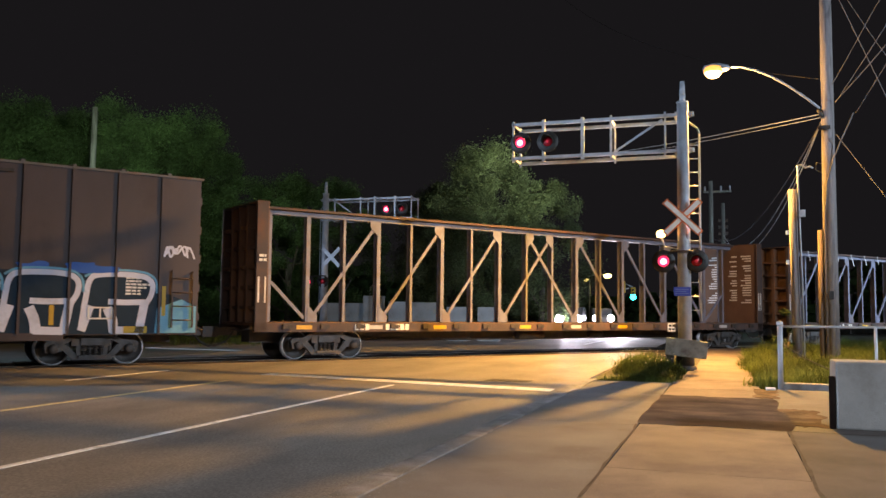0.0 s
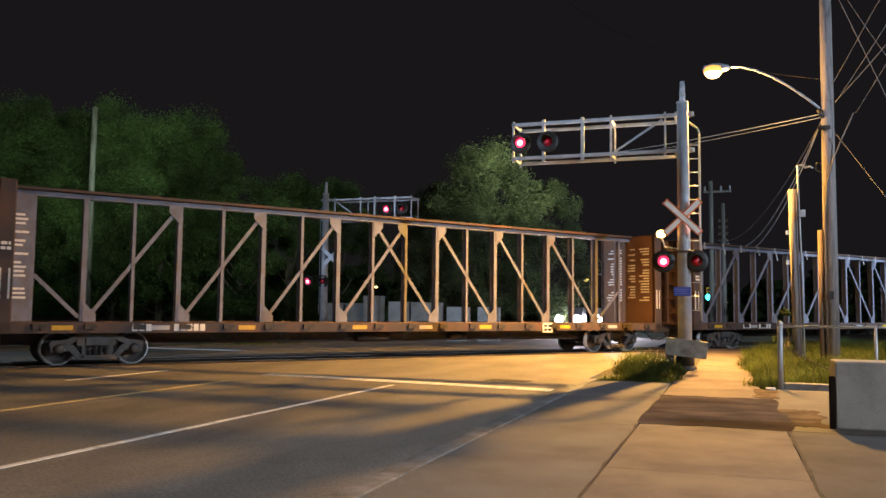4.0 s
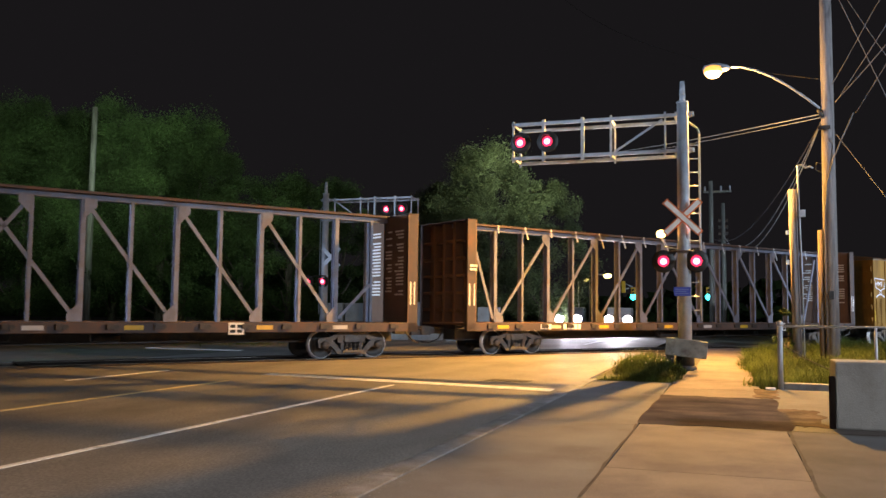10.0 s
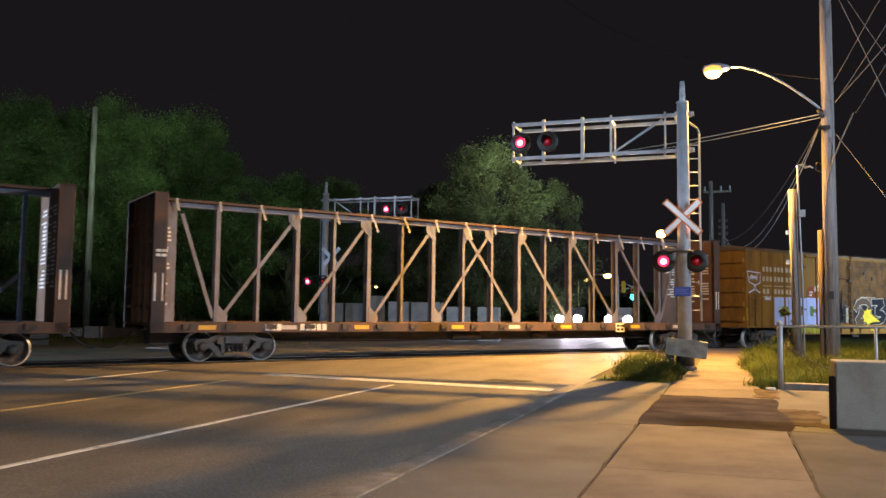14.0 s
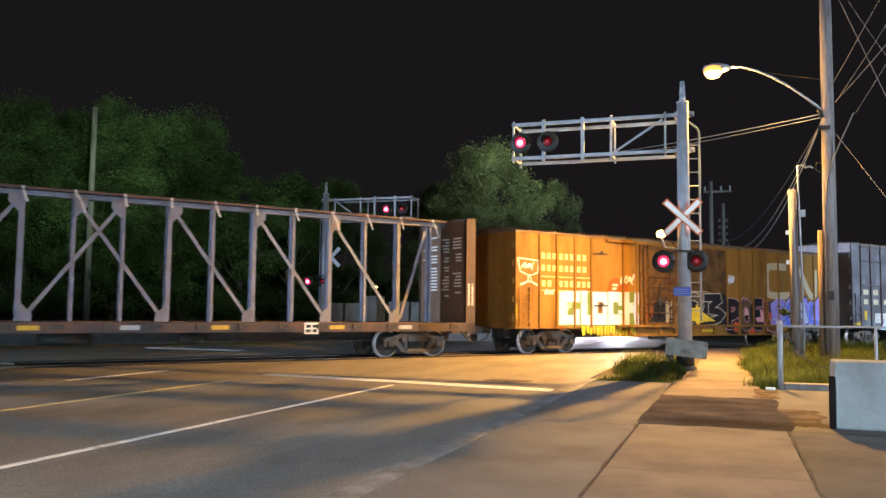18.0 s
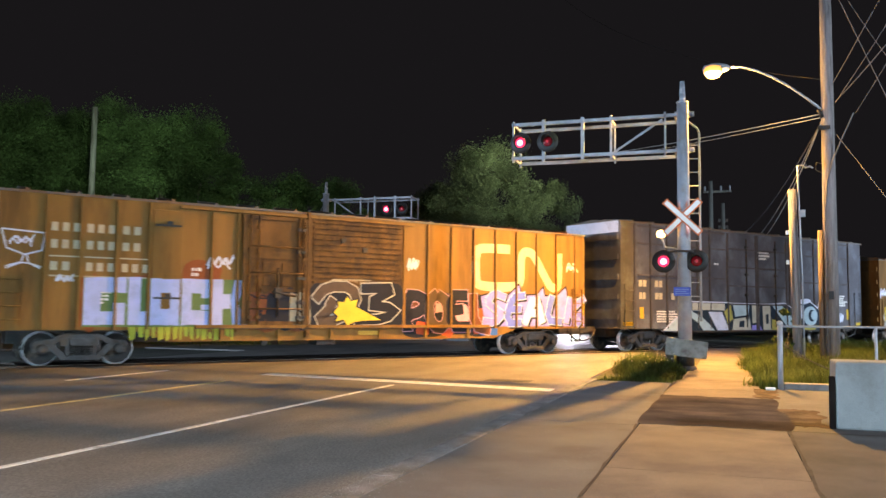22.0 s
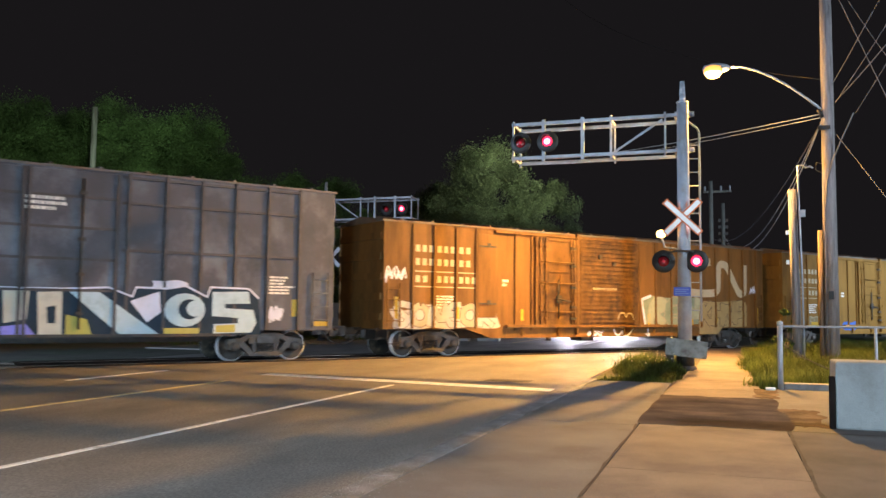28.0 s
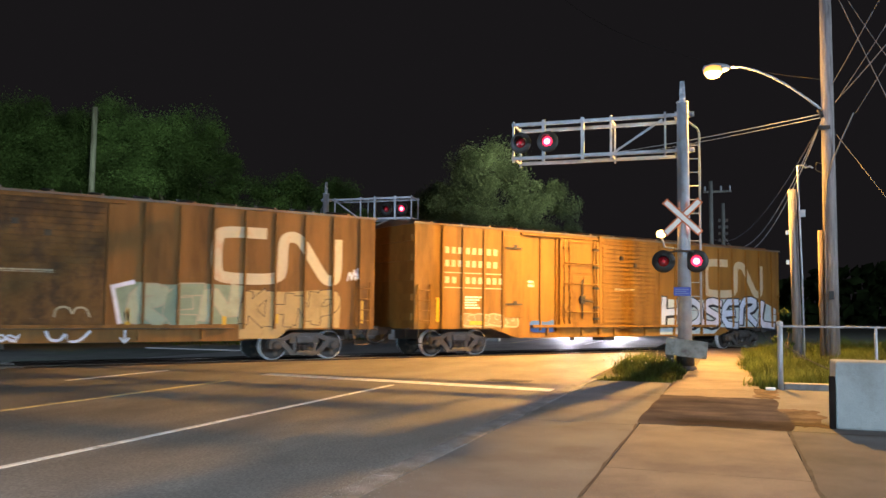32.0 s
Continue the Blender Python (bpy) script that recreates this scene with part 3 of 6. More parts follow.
    # lamps on the mast
    part("lamp_arm", pipe(B(), [(low[0], 0.05 * facing, 2.98), (low[0] + 0.08, 0.1 * facing, 3.16), (-0.2, 0.2 * facing, 3.19), (0.2, 0.2 * facing, 3.19), (low[1] - 0.06, 0.1 * facing, 3.16), (low[1], 0.05 * facing, 2.98)], 0.03, 8), DARKSTEEL, root)
    for x in low:
        bulbs.append(flasher(root, x, 0.14 * facing, 2.92, facing))
    for x in high:
        bulbs.append(flasher(root, x, 0.02, 6.44, facing))
    return root, bulbs


NEAR_SIGNAL, near_bulbs = crossing_signal("crossing_signal", pose(-1.09, 23.4, 0, 0, 0, 0), -4.85, -1,
                                          "grey cantilever railway crossing signal with flashing red lamps and a crossbuck")
FAR_SIGNAL, far_bulbs = crossing_signal("crossing_signal", pose(-18.95, 37.1, 0, 0, 0, 0), 4.6, -1,
                                        "far cantilever railway crossing signal with flashing red lamps", (-0.82, 0.0), (3.29, 4.1), 0.45, True)
NOTICE = surface("pale_blue_print", (0.10, 0.14, 0.38), 0.5, 0, 0.1, 6.0)
# plate, box and sign on the near mast
b = B()
quad_box(b, (-0.55, -0.34, 0.36), (0.52, -0.31, 0.82))
pl = part("guard_plate", b, DULLSTEEL, NEAR_SIGNAL, "dented grey steel guard plate", 0.01)
pl.rotation_euler = (0, radians(6), 0)
part("junction_leg", quad_box(B(), (-0.5, -0.3, -0.02), (-0.28, -0.05, 0.62)), BLACK, NEAR_SIGNAL, "dark junction box", 0.01)
sg = part("blue_plate", quad_box(B(), (-0.27, -0.215, 1.98), (0.17, -0.205, 2.22)), BLUE, NEAR_SIGNAL, "small blue notice plate with unreadable lines", 0.01)
b = B()
for r in range(3):
    quad_box(b, (-0.23, -0.219, 2.03 + r * 0.055), (0.12 - 0.06 * (r % 2), -0.2155, 2.055 + r * 0.055))
part("notice_line", b, NOTICE, sg)
b = B()
rod(b, (-0.1, -0.02, 3.25), (-0.5, -0.02, 3.32), 0.02)
rod(b, (-0.5, -0.02, 3.3), (-0.58, -0.02, 3.58), 0.025)
part("bell_bracket", b, STEEL, NEAR_SIGNAL)
part("amber_lamp", lathe(B(), [(0.01, 3.58), (0.1, 3.6), (0.13, 3.68), (0.1, 3.76), (0.01, 3.79)], 14, "z", (-0.6, -0.02, 0)), AMBER_GLOW, NEAR_SIGNAL, "small glowing amber lamp")


# ---- poles and wires ----
def cable(bm, a, b, sag, r=0.012, n=18):
    a, b = Vector(a), Vector(b)
    pipe(bm, [a.lerp(b, k / n) - Vector((0, 0, 4 * sag * (k / n) * (1 - k / n))) for k in range(n + 1)], r, 5)
    return bm


pole = empty("utility_pole", Matrix.Translation((3.07, 28.2, 0)), "tall weathered wooden utility pole carrying a sodium street lamp", "utility pole")
part("shaft", rod(B(), (-0.02, 0, -0.1), (0.02, 0, 14.0), 0.225, 0.16, 24), WOOD, pole)
arm_pts = [(-0.16, -0.05, 7.95), (-0.6, -0.05, 8.36), (-1.1, -0.03, 8.78), (-1.6, 0, 9.14), (-2.05, 0, 9.38), (-2.5, 0, 9.54), (-2.95, 0, 9.58)]
part("lamp_arm", pipe(B(), arm_pts, 0.04, 8), STEEL, pole, "curved steel lamp arm")
head = part("lamp_head", lathe(B(), [(0.04, -2.85), (0.11, -2.95), (0.17, -3.2), (0.18, -3.45), (0.12, -3.68), (0.02, -3.74)], 16, "x", (0, 0, 9.56)), STEEL, pole, "grey cobra lamp head")
part("lamp_lens", lathe(B(), [(0.02, -0.25), (0.16, -0.23), (0.27, -0.15), (0.315, -0.03), (0.27, 0.06), (0.17, 0.1)], 20, "z", (-3.4, 0, 9.54)), SODIUM_GLOW, head, "glowing orange sodium lens")
part("lamp_tube", lathe(B(), [(0.02, -0.29), (0.15, -0.27), (0.25, -0.185), (0.285, -0.11), (0.02, -0.10)], 16, "z", (-3.4, -0.02, 9.54)), SODIUM_CORE, head, "white-hot middle of the lens")
part("insulator_bracket", rod(B(), (-0.16, -0.1, 7.7), (-0.28, -0.14, 7.95), 0.06), BLACK, pole)
part("bracket_bolt", quad_box(B(), (-0.3, -0.2, 7.3), (0.05, -0.12, 7.42)), DARKSTEEL, pole)
part("loop_bracket", pipe(B(), [(-0.2, 0, 6.25), (-0.36, -0.05, 6.28), (-0.38, -0.05, 6.05), (-0.2, 0, 5.95)], 0.014), DARKSTEEL, pole)
part("riser_cable", pipe(B(), [(0.62, -0.9, 7.6), (0.30, -0.3, 6.82), (0.10, -0.21, 6.3), (-0.08, -0.205, 5.6), (-0.15, -0.17, 4.6), (-0.17, -0.16, 3.2), (-0.17, -0.16, 0)], 0.024), WIRE, pole, "black cable stapled down the pole")
part("pole_box", quad_box(B(), (-0.12, -0.34, 2.0), (0.02, -0.24, 2.24)), BLACK, pole)
part("side_stub", rod(B(), (-0.30, -0.05, -0.1), (-0.30, -0.05, 4.15), 0.08, 0.075, 12), STUBWOOD, pole, "sawn-off timber stub beside the pole")

post2 = empty("service_pole", Matrix.Translation((1.872, 26.0, 0)), "short weathered wooden service pole with a metal conduit", "utility pole")
part("shaft", rod(B(), (0.04, 0, -0.1), (-0.035, 0, 5.155), 0.130, 0.112, 16), WOOD, post2)
part("conduit", pipe(B(), [(0.2, -0.12, 0), (0.18, -0.14, 2.5), (0.14, -0.14, 4.318), (0.11, -0.14, 5.836)], 0.026, 8), STEEL, post2, "pale metal conduit")
part("weather_head", pipe(B(), [(0.11, -0.14, 5.818), (0.24, -0.14, 5.836), (0.33, -0.14, 5.755), (0.44, -0.14, 5.791), (0.53, -0.14, 5.736)], 0.026), STEEL, post2)
part("loose_wire", pipe(B(), [(0.36, -0.14, 5.791), (0.32, -0.12, 5.936), (0.38, -0.12, 6.018), (0.36, -0.12, 6.091)], 0.014), WIRE, post2)
part("meter_box", quad_box(B(), (0.12, -0.24, 4.318), (0.29, -0.12, 4.527)), STEEL, post2, "small grey box", 0.01)
for z in ( 3.818, 2.955):
    part("tag", quad_box(B(), (-0.24, -0.2, z), (-0.15, -0.15, z + 0.12)), WHITE, post2)

wires = [((2.95, 28.1, 7.82), (-12.84, 60, 12.8), 0.25, 0.016, BARE_WIRE), ((2.95, 28.1, 7.71), (-12.84, 60, 12.5), 0.25, 0.012, BARE_WIRE),
         ((3.2, 28.0, 8.70), (3.93, 25, 9.91), 0.02, 0.013, WIRE), ((3.28, 28.0, 8.12), (4.56, 25, 10.0), 0.03, 0.014, WIRE),
         ((3.28, 28.0, 8.15), (4.69, 25, 9.51), 0.05, 0.018, WIRE), ((3.75, 27.3, 7.6), (4.72, 25, 9.25), 0.02, 0.013, WIRE),
         ((3.46, 28.0, 11.39), (4.6, 25, 6.46), 0.0, 0.014, WIRE), ((3.28, 28.0, 7.12), (4.54, 25, 4.08), 0.0, 0.013, WIRE),
         ((3.7, 28.0, 11.36), (4.64, 25, 7.94), 0.05, 0.012, WIRE), ((3.93, 25, 9.91), (6.2, 16, 13.4), 0.1, 0.013, WIRE),
         ((-0.2, 66, 7.1), (2.95, 28.1, 7.75), 2.0, 0.014, BARE_WIRE), ((-0.2, 66, 7.5), (2.95, 28.1, 7.75), 2.6, 0.016, BARE_WIRE),
         ((-0.9, 62, 6.9), (2.95, 28.1, 7.7), 1.5, 0.014, WIRE), ((-11.14, 60, 24.8), (2.95, 28.1, 8.9), 1.0, 0.010, BLACK)]
for a, c, sag, r, mat in wires:
    tagged(part("overhead_wire", cable(B(), a, c, sag, r), mat, None, "thin overhead wire between the poles"), "", "wire", "overhead wires")


def far_pole(x, y, h, arm, label):
    root = empty("utility_pole", Matrix.Translation((x, y, 0)), label, "utility pole", "far utility poles")
    part("shaft", rod(B(), (0, 0, -0.1), (0, 0, h), 0.2, 0.14, 12), DARKWOOD, root)
    if arm:
        part("crossarm", beam(B(), (-0.5, 0, h - 0.75), (1.4, 0, h - 0.75), 0.12, 0.14), DARKWOOD, root)
        for xx in (-0.4, 0.7, 1.3):
            part("insulator", rod(B(), (xx, 0, h - 0.68), (xx, 0, h - 0.35), 0.05), STEEL, root)
    return root


far_pole(-1.0, 62, 11.0, True, "far wooden utility pole with a crossarm")
fp = far_pole(-0.2, 66, 9.9, False, "far wooden pole with stacked insulators")
for k in range(5):
    part("insulator", beam(B(), (-0.35, 0, 6.6 + k * 0.5), (0.35, 0, 6.6 + k * 0.5), 0.1, 0.22), DARKSTEEL, fp)
left_pole = empty("utility_pole", Matrix.Translation((-40.7, 45, 0)), "pale slim wooden pole before dark trees", "utility pole", "far utility poles")
part("shaft", rod(B(), (0, 0, -0.1), (0.05, 0, 15.15), 0.24, 0.18, 12), DARKWOOD, left_pole)


# ---- the train ----
R = 0.43
wheels = []


def wheel_mesh(side):
    """One wheel: hub, plate, rim and a bright worn tread with its flange."""
    b = B()
    y = 0.7535 * side
    prof = [(0.02, y + 0.10 * side), (0.09, y + 0.10 * side), (0.13, y + 0.08 * side), (0.15, y + 0.03 * side), (0.33, y + 0.015 * side), (0.36, y + 0.055 * side), (R - 0.026, y + 0.06 * side),
            (R, y + 0.055 * side), (R + 0.002, y - 0.03 * side), (R + 0.026, y - 0.045 * side), (R + 0.026, y - 0.07 * side), (0.36, y - 0.06 * side), (0.12, y - 0.05 * side)]
    lathe(b, prof, 36, "y", (0, 0, 0), True, [0, 0, 0, 0, 0, 0, 1, 1, 1, 1, 0, 0])
    me = bpy.data.meshes.new("wheel")
    bmesh.ops.recalc_face_normals(b, faces=b.faces)
    b.to_mesh(me)
    b.free()
    me.materials.append(WHEELSTEEL)
    me.materials.append(TREAD)
    return me


def side_frame_mesh():
    """Cast side frame of a three-piece truck, in x and z, centred on the bolster."""
    b = B()
    prism(b, [(-1.18, 0.55), (-1.12, 0.63), (-0.75, 0.67), (-0.45, 0.82), (0.45, 0.82), (0.75, 0.67), (1.12, 0.63), (1.18, 0.55), (1.1, 0.50), (0.70, 0.53), (0.42, 0.68), (-0.42, 0.68), (-0.70, 0.53), (-1.1, 0.50)], -0.08, 0.08)
    prism(b, [(-0.48, 0.14), (0.48, 0.14), (0.42, 0.25), (-0.42, 0.25)], -0.085, 0.085)
    for k in (-1, 1):
        prism(b, [(k * 0.62, 0.54), (k * 0.84, 0.52), (k * 0.48, 0.15), (k * 0.32, 0.19)], -0.07, 0.07)
        prism(b, [(k * 0.27, 0.22), (k * 0.38, 0.22), (k * 0.40, 0.72), (k * 0.29, 0.72)], -0.06, 0.06)
        prism(b, [(k * 1.06, 0.56), (k * 1.17, 0.56), (k * 1.12, 0.33), (k * 1.06, 0.33)], -0.07, 0.07)
        prism(b, [(k * 0.72, 0.54), (k * 0.82, 0.54), (k * 0.80, 0.36), (k * 0.74, 0.36)], -0.065, 0.065)
    for s in (-1, 1):
        lathe(b, [(0.01, -0.17), (0.10, -0.17), (0.13, -0.12), (0.13, 0.05)], 14, "y", (0.93 * s, 0, R))
        quad_box(b, (0.38 * s - 0.14, -0.12, 0.5), (0.38 * s + 0.06, -0.06, 0.68))
    me = bpy.data.meshes.new("side_frame")
    bmesh.ops.recalc_face_normals(b, faces=b.faces)
    b.to_mesh(me)
    b.free()
    me.materials.append(TRUCKSTEEL)
    b = B()
    for k in range(4):
        x = -0.21 + k * 0.14
        for j in range(5):
            lathe(b, [(0.045, 0.26 + j * 0.05), (0.06, 0.275 + j * 0.05), (0.045, 0.29 + j * 0.05)], 10, "z", (x, -0.1, 0))
    quad_box(b, (-0.34, -0.16, 0.20), (0.34, 0.0, 0.26))
    quad_box(b, (-0.30, -0.16, 0.52), (0.30, 0.0, 0.70))
    sp = bpy.data.meshes.new("spring_nest")
    bmesh.ops.recalc_face_normals(b, faces=b.faces)
    b.to_mesh(sp)
    b.free()
    sp.materials.append(TRUCKSTEEL)
    return me, sp


WHEEL_ME, WHEEL_FAR = wheel_mesh(-1), wheel_mesh(1)
FRAME_ME, SPRING_ME = side_frame_mesh()


def truck(car, x):
    b = quad_box(B(), (x - 0.28, -0.95, 0.42), (x + 0.28, 0.95, 0.72))
    quad_box(b, (x - 0.35, -0.5, 0.72), (x + 0.35, 0.5, 0.95))
    t = part("truck", b, DARKSTEEL, car, "cast steel truck with two wheelsets")
    for y in (-1.0, 1.0):
        share("side_frame", FRAME_ME, t, Matrix.Translation((x, y, 0)))
        share("spring_nest", SPRING_ME, t, Matrix.Translation((x, y, 0)) @ pose(0, 0, 0, 0, 0, 0 if y < 0 else 180))
    for dx in (-0.93, 0.93):
        part("axle", rod(B(), (x + dx, -0.8, R), (x + dx, 0.8, R), 0.085, 0.085, 10), DARKSTEEL, t)
        for me in (WHEEL_ME, WHEEL_FAR):
            w = share("wheel", me, t, Matrix.Translation((x + dx, 0, R)))
            wheels.append((w, x + dx))
    return t


def coupler(car, x, sgn):
    b = B()
    quad_box(b, (min(x, x + 0.75 * sgn), -0.10, 0.72), (max(x, x + 0.75 * sgn), 0.10, 0.95))
    quad_box(b, (min(x + 0.6 * sgn, x + 0.98 * sgn), -0.16, 0.68), (max(x + 0.6 * sgn, x + 0.98 * sgn), 0.13, 0.99))
    pipe(b, [(x + 0.2 * sgn, -0.35, 0.85), (x + 0.45 * sgn, -0.4, 0.55), (x + 0.75 * sgn, -0.3, 0.42), (x + 1.0 * sgn, -0.15, 0.45)], 0.03)
    part("coupler", b, DARKSTEEL, car, "rusty knuckle coupler with an air hose")
    b = pipe(B(), [(x + 0.1 * sgn, -1.45, 0.95), (x + 0.25 * sgn, -1.3, 0.9), (x + 0.3 * sgn, -0.2, 0.9)], 0.018)
    part("cut_lever", b, DARKSTEEL, car)


def ladder(car, x0, x1, z0, z1, y, mat, rungs):
    b = B()
    for x in (x0, x1):
        beam(b, (x, y - 0.07, z0), (x, y - 0.07, z1), 0.04, 0.04)
    for k in range(rungs):
        z = z0 + (z1 - z0) * (k + 0.5) / rungs
        rod(b, (x0, y - 0.08, z), (x1, y - 0.08, z), 0.016, 0.016, 6)
    for x in (x0, x1):
        for z in (z0, z1):
            beam(b, (x, y, z), (x, y - 0.09, z), 0.03, 0.03)
    return part("ladder", b, mat, car, "side ladder with grab rungs")


HW = 1.53    # half width of a car's side sheet


def bars(car, rows, mat, name="marking", y=-HW - 0.004, label=""):
    """Rows of painted blocks: x, z, height and the widths of words."""
    b = B()
    for x, z, h, words in rows:
        for gap, w in words:
            x += gap
            quad_box(b, (x, y - 0.002, z), (x + w, y + 0.003, z + h))
            x += w
            if name != "small_print":
                part(name, b, mat, car, label)
                b = B()
    if name != "small_print":
        b.free()
        return None
    return tagged(part(name, b, mat, car, label), "", "", "", "stuff")


def small_print(car, x, z, w, h, n, seed, mat=None):
    r = random.Random(seed)
    rows = []
    for k in range(n):
        zz = z + h - (k + 1) * h / n
        ln, words = 0, []
        lim = w * r.uniform(0.6, 1.0)
        while ln < lim:
            ww = min(r.uniform(0.05, 0.16), lim - ln + 0.02)
            words.append((0.025, ww))
            ln += ww + 0.025
        rows.append((x, zz, h / n * 0.62, words))
    return bars(car, rows, mat or LETTER_W, "small_print")


def chars(x, z, w, h, n, gap=0.3):
    """A row of n blocks, as large as the characters."""
    cw = w / (n + (n - 1) * gap)
    return (x, z, h, [(0 if k == 0 else cw * gap, cw) for k in range(n)])


def box_body(car, L, zb, zm, ze, zr, mat, xa=None, xb=None, roofmat=None):
    """Side sheets, ends, roof and sills of a boxcar. zb: lower edge at the ends, zm: between the trucks, ze: eaves, zr: ridge."""
    h = L / 2
    xa, xb = xa if xa is not None else h - 3.2, xb if xb is not None else h - 4.3
    for sg, nm in ((-1, "near"), (1, "far")):
        out = [(-h, zb), (-xa, zb), (-xb, zm), (xb, zm), (xa, zb), (h, zb), (h, ze), (-h, ze)]
        part("side_panel", prism(B(), out, sg * HW, sg * (HW - 0.06)), mat, car, "painted steel side")
    for sg in (-1, 1):
        e = part("end_wall", quad_box(B(), (sg * h - (0.05 if sg > 0 else 0), -HW + 0.062, zb), (sg * h + (0.05 if sg < 0 else 0), HW - 0.062, ze)), mat, car, "ribbed end wall")
        for k in range(5):
            z = zb + (ze - zb) * (k + 0.6) / 5.4
            part("end_rib", beam(B(), (sg * (h + 0.03), -HW + 0.1, z), (sg * (h + 0.03), HW - 0.1, z), 0.08, 0.22), mat, e)
    b = B()
    v = [b.verts.new(p) for x in (-h - 0.06, h + 0.06) for p in ((x, -HW - 0.04, ze), (x, 0, zr), (x, HW + 0.04, ze), (x, HW + 0.04, ze - 0.06), (x, 0, ze - 0.05), (x, -HW - 0.04, ze - 0.06))]
    for i in range(6):
        b.faces.new((v[i], v[(i + 1) % 6], v[(i + 1) % 6 + 6], v[i + 6]))
    b.faces.new(v[:6][::-1])
    b.faces.new(v[6:])
    roof = part("roof", b, roofmat or ROOF, car, "shallow pitched metal roof")
    k = -h + 0.6
    while k < h:
        part("roof_rib", beam(B(), (k, -HW - 0.05, ze + 0.02), (k, 0, zr + 0.035), 0.09, 0.07), roofmat or ROOF, roof)
        k += 1.2
    part("underframe", quad_box(B(), (-h + 0.4, -0.35, 0.55), (h - 0.4, 0.35, zb)), DARKSTEEL, car, "dark centre sill")
    part("floor_frame", quad_box(B(), (-h + 0.05, -HW + 0.1, zb - 0.02), (h - 0.05, HW - 0.1, zb + 0.08)), DARKSTEEL, car)


def ribs(car, xs, z0, z1, mat, w=0.06, d=0.06, name="side_post"):
    b = quad_box(B(), (-w / 2, -d, z0), (w / 2, 0.0, z1))
    first = part(name, b, mat, car)
    first.location = (xs[0], -HW, 0)
    for x in xs[1:]:
        share(name, first.data, car, Matrix.Translation((x, -HW, 0)))


def squiggle(r, x, z, w, h, n):
    pts, px = [], x
    for k in range(n):
        pts.append((x + w * (k + r.uniform(-0.4, 0.4)) / n, z + h * (0.9 if k % 2 else 0.1) + r.uniform(-0.15, 0.15) * h))
    return rounded(pts, 2)


def tag(car, x, z, w, h, mat, seed, width=0.04, y=-HW - 0.006, strokes=3):
    r = random.Random(seed)
    b = B()
    for k in range(strokes):
        ribbon(b, squiggle(r, x + r.uniform(0, 0.1) * w, z + h * r.uniform(0, 0.3), w * r.uniform(0.7, 1.0), h * r.uniform(0.5, 0.9), r.randint(5, 8)), width, y - 0.001 * k)
    return part("graffiti_tag", b, mat, car, "scrawled spray-paint tag")


def paint(name, colour, rough=0.5):
    return surface(name, colour, rough, 0, 0.15, 1.5, tuple(c * 0.7 for c in colour), 0.4, 1.5, 0, 30, spec=0.15)


P_WHITE = paint("spray_white", (0.62, 0.65, 0.78))
P_BLACK = paint("spray_black", (0.018, 0.018, 0.025))
P_NAVY = paint("spray_navy", (0.02, 0.035, 0.055))
P_YELLOW = paint("spray_yellow", (0.70, 0.55, 0.05))
P_PALE = paint("spray_pale_yellow", (0.52, 0.50, 0.42))
# blue put into the white of the block figures to offset the orange lamp
P_CHROME = paint("spray_silver_blue", (0.42, 0.50, 0.82))
P_LILAC = paint("spray_lilac", (0.27, 0.25, 0.72))
P_BLUE = paint("spray_blue", (0.05, 0.13, 0.45))
P_SKY = paint("spray_sky", (0.16, 0.38, 0.56))
P_PINK = paint("spray_pink", (0.60, 0.33, 0.40))
P_RED = paint("spray_red", (0.50, 0.09, 0.03))
P_GREEN = paint("spray_green", (0.13, 0.20, 0.07))
P_OLIVE = paint("spray_olive", (0.38, 0.42, 0.05))
P_SKYW = paint("spray_ice_blue", (0.42, 0.55, 0.62))
P_YELLOW2 = paint("spray_mustard", (0.42, 0.38, 0.10))
P_CREAM = paint("spray_cream", (0.36, 0.33, 0.24))
P_RUST = paint("spray_rust", (0.16, 0.06, 0.025))
P_BLUELILAC = paint("spray_blue_lilac", (0.13, 0.18, 0.70))
P_ICE = paint("spray_ice", (0.50, 0.62, 0.80))
P_SAGE = paint("spray_sage", (0.22, 0.28, 0.20))
P_GREENGREY = paint("spray_green_grey", (0.36, 0.38, 0.26))
P_SAND = paint("spray_sand", (0.36, 0.27, 0.13))
P_HAZE = paint("spray_orange_haze", (0.25, 0.075, 0.022))
P_SILVER = paint("spray_silver", (0.40, 0.40, 0.39))
P_DUSK = paint("spray_dusk", (0.10, 0.07, 0.05))
P_TAN = paint("faded_spray", (0.24, 0.19, 0.11))


def blob(r, x0, x1, z0, z1, n=3, wob=0.12, soft=2):
    """A wavy closed outline in a box."""
    w, h = x1 - x0, z1 - z0
    pts = [(x0 + w * k / n, z0 + r.uniform(-wob, wob) * h * 0.5) for k in range(n)] + [(x1 + r.uniform(-wob, wob) * w * 0.3, z0 + h * k / 3) for k in range(3)] + \
          [(x1 - w * k / n, z1 + r.uniform(-wob, wob) * h) for k in range(n)] + [(x0 + r.uniform(-wob, wob) * w * 0.3, z1 - h * k / 3) for k in range(3)]
    return rounded(pts, soft, True)


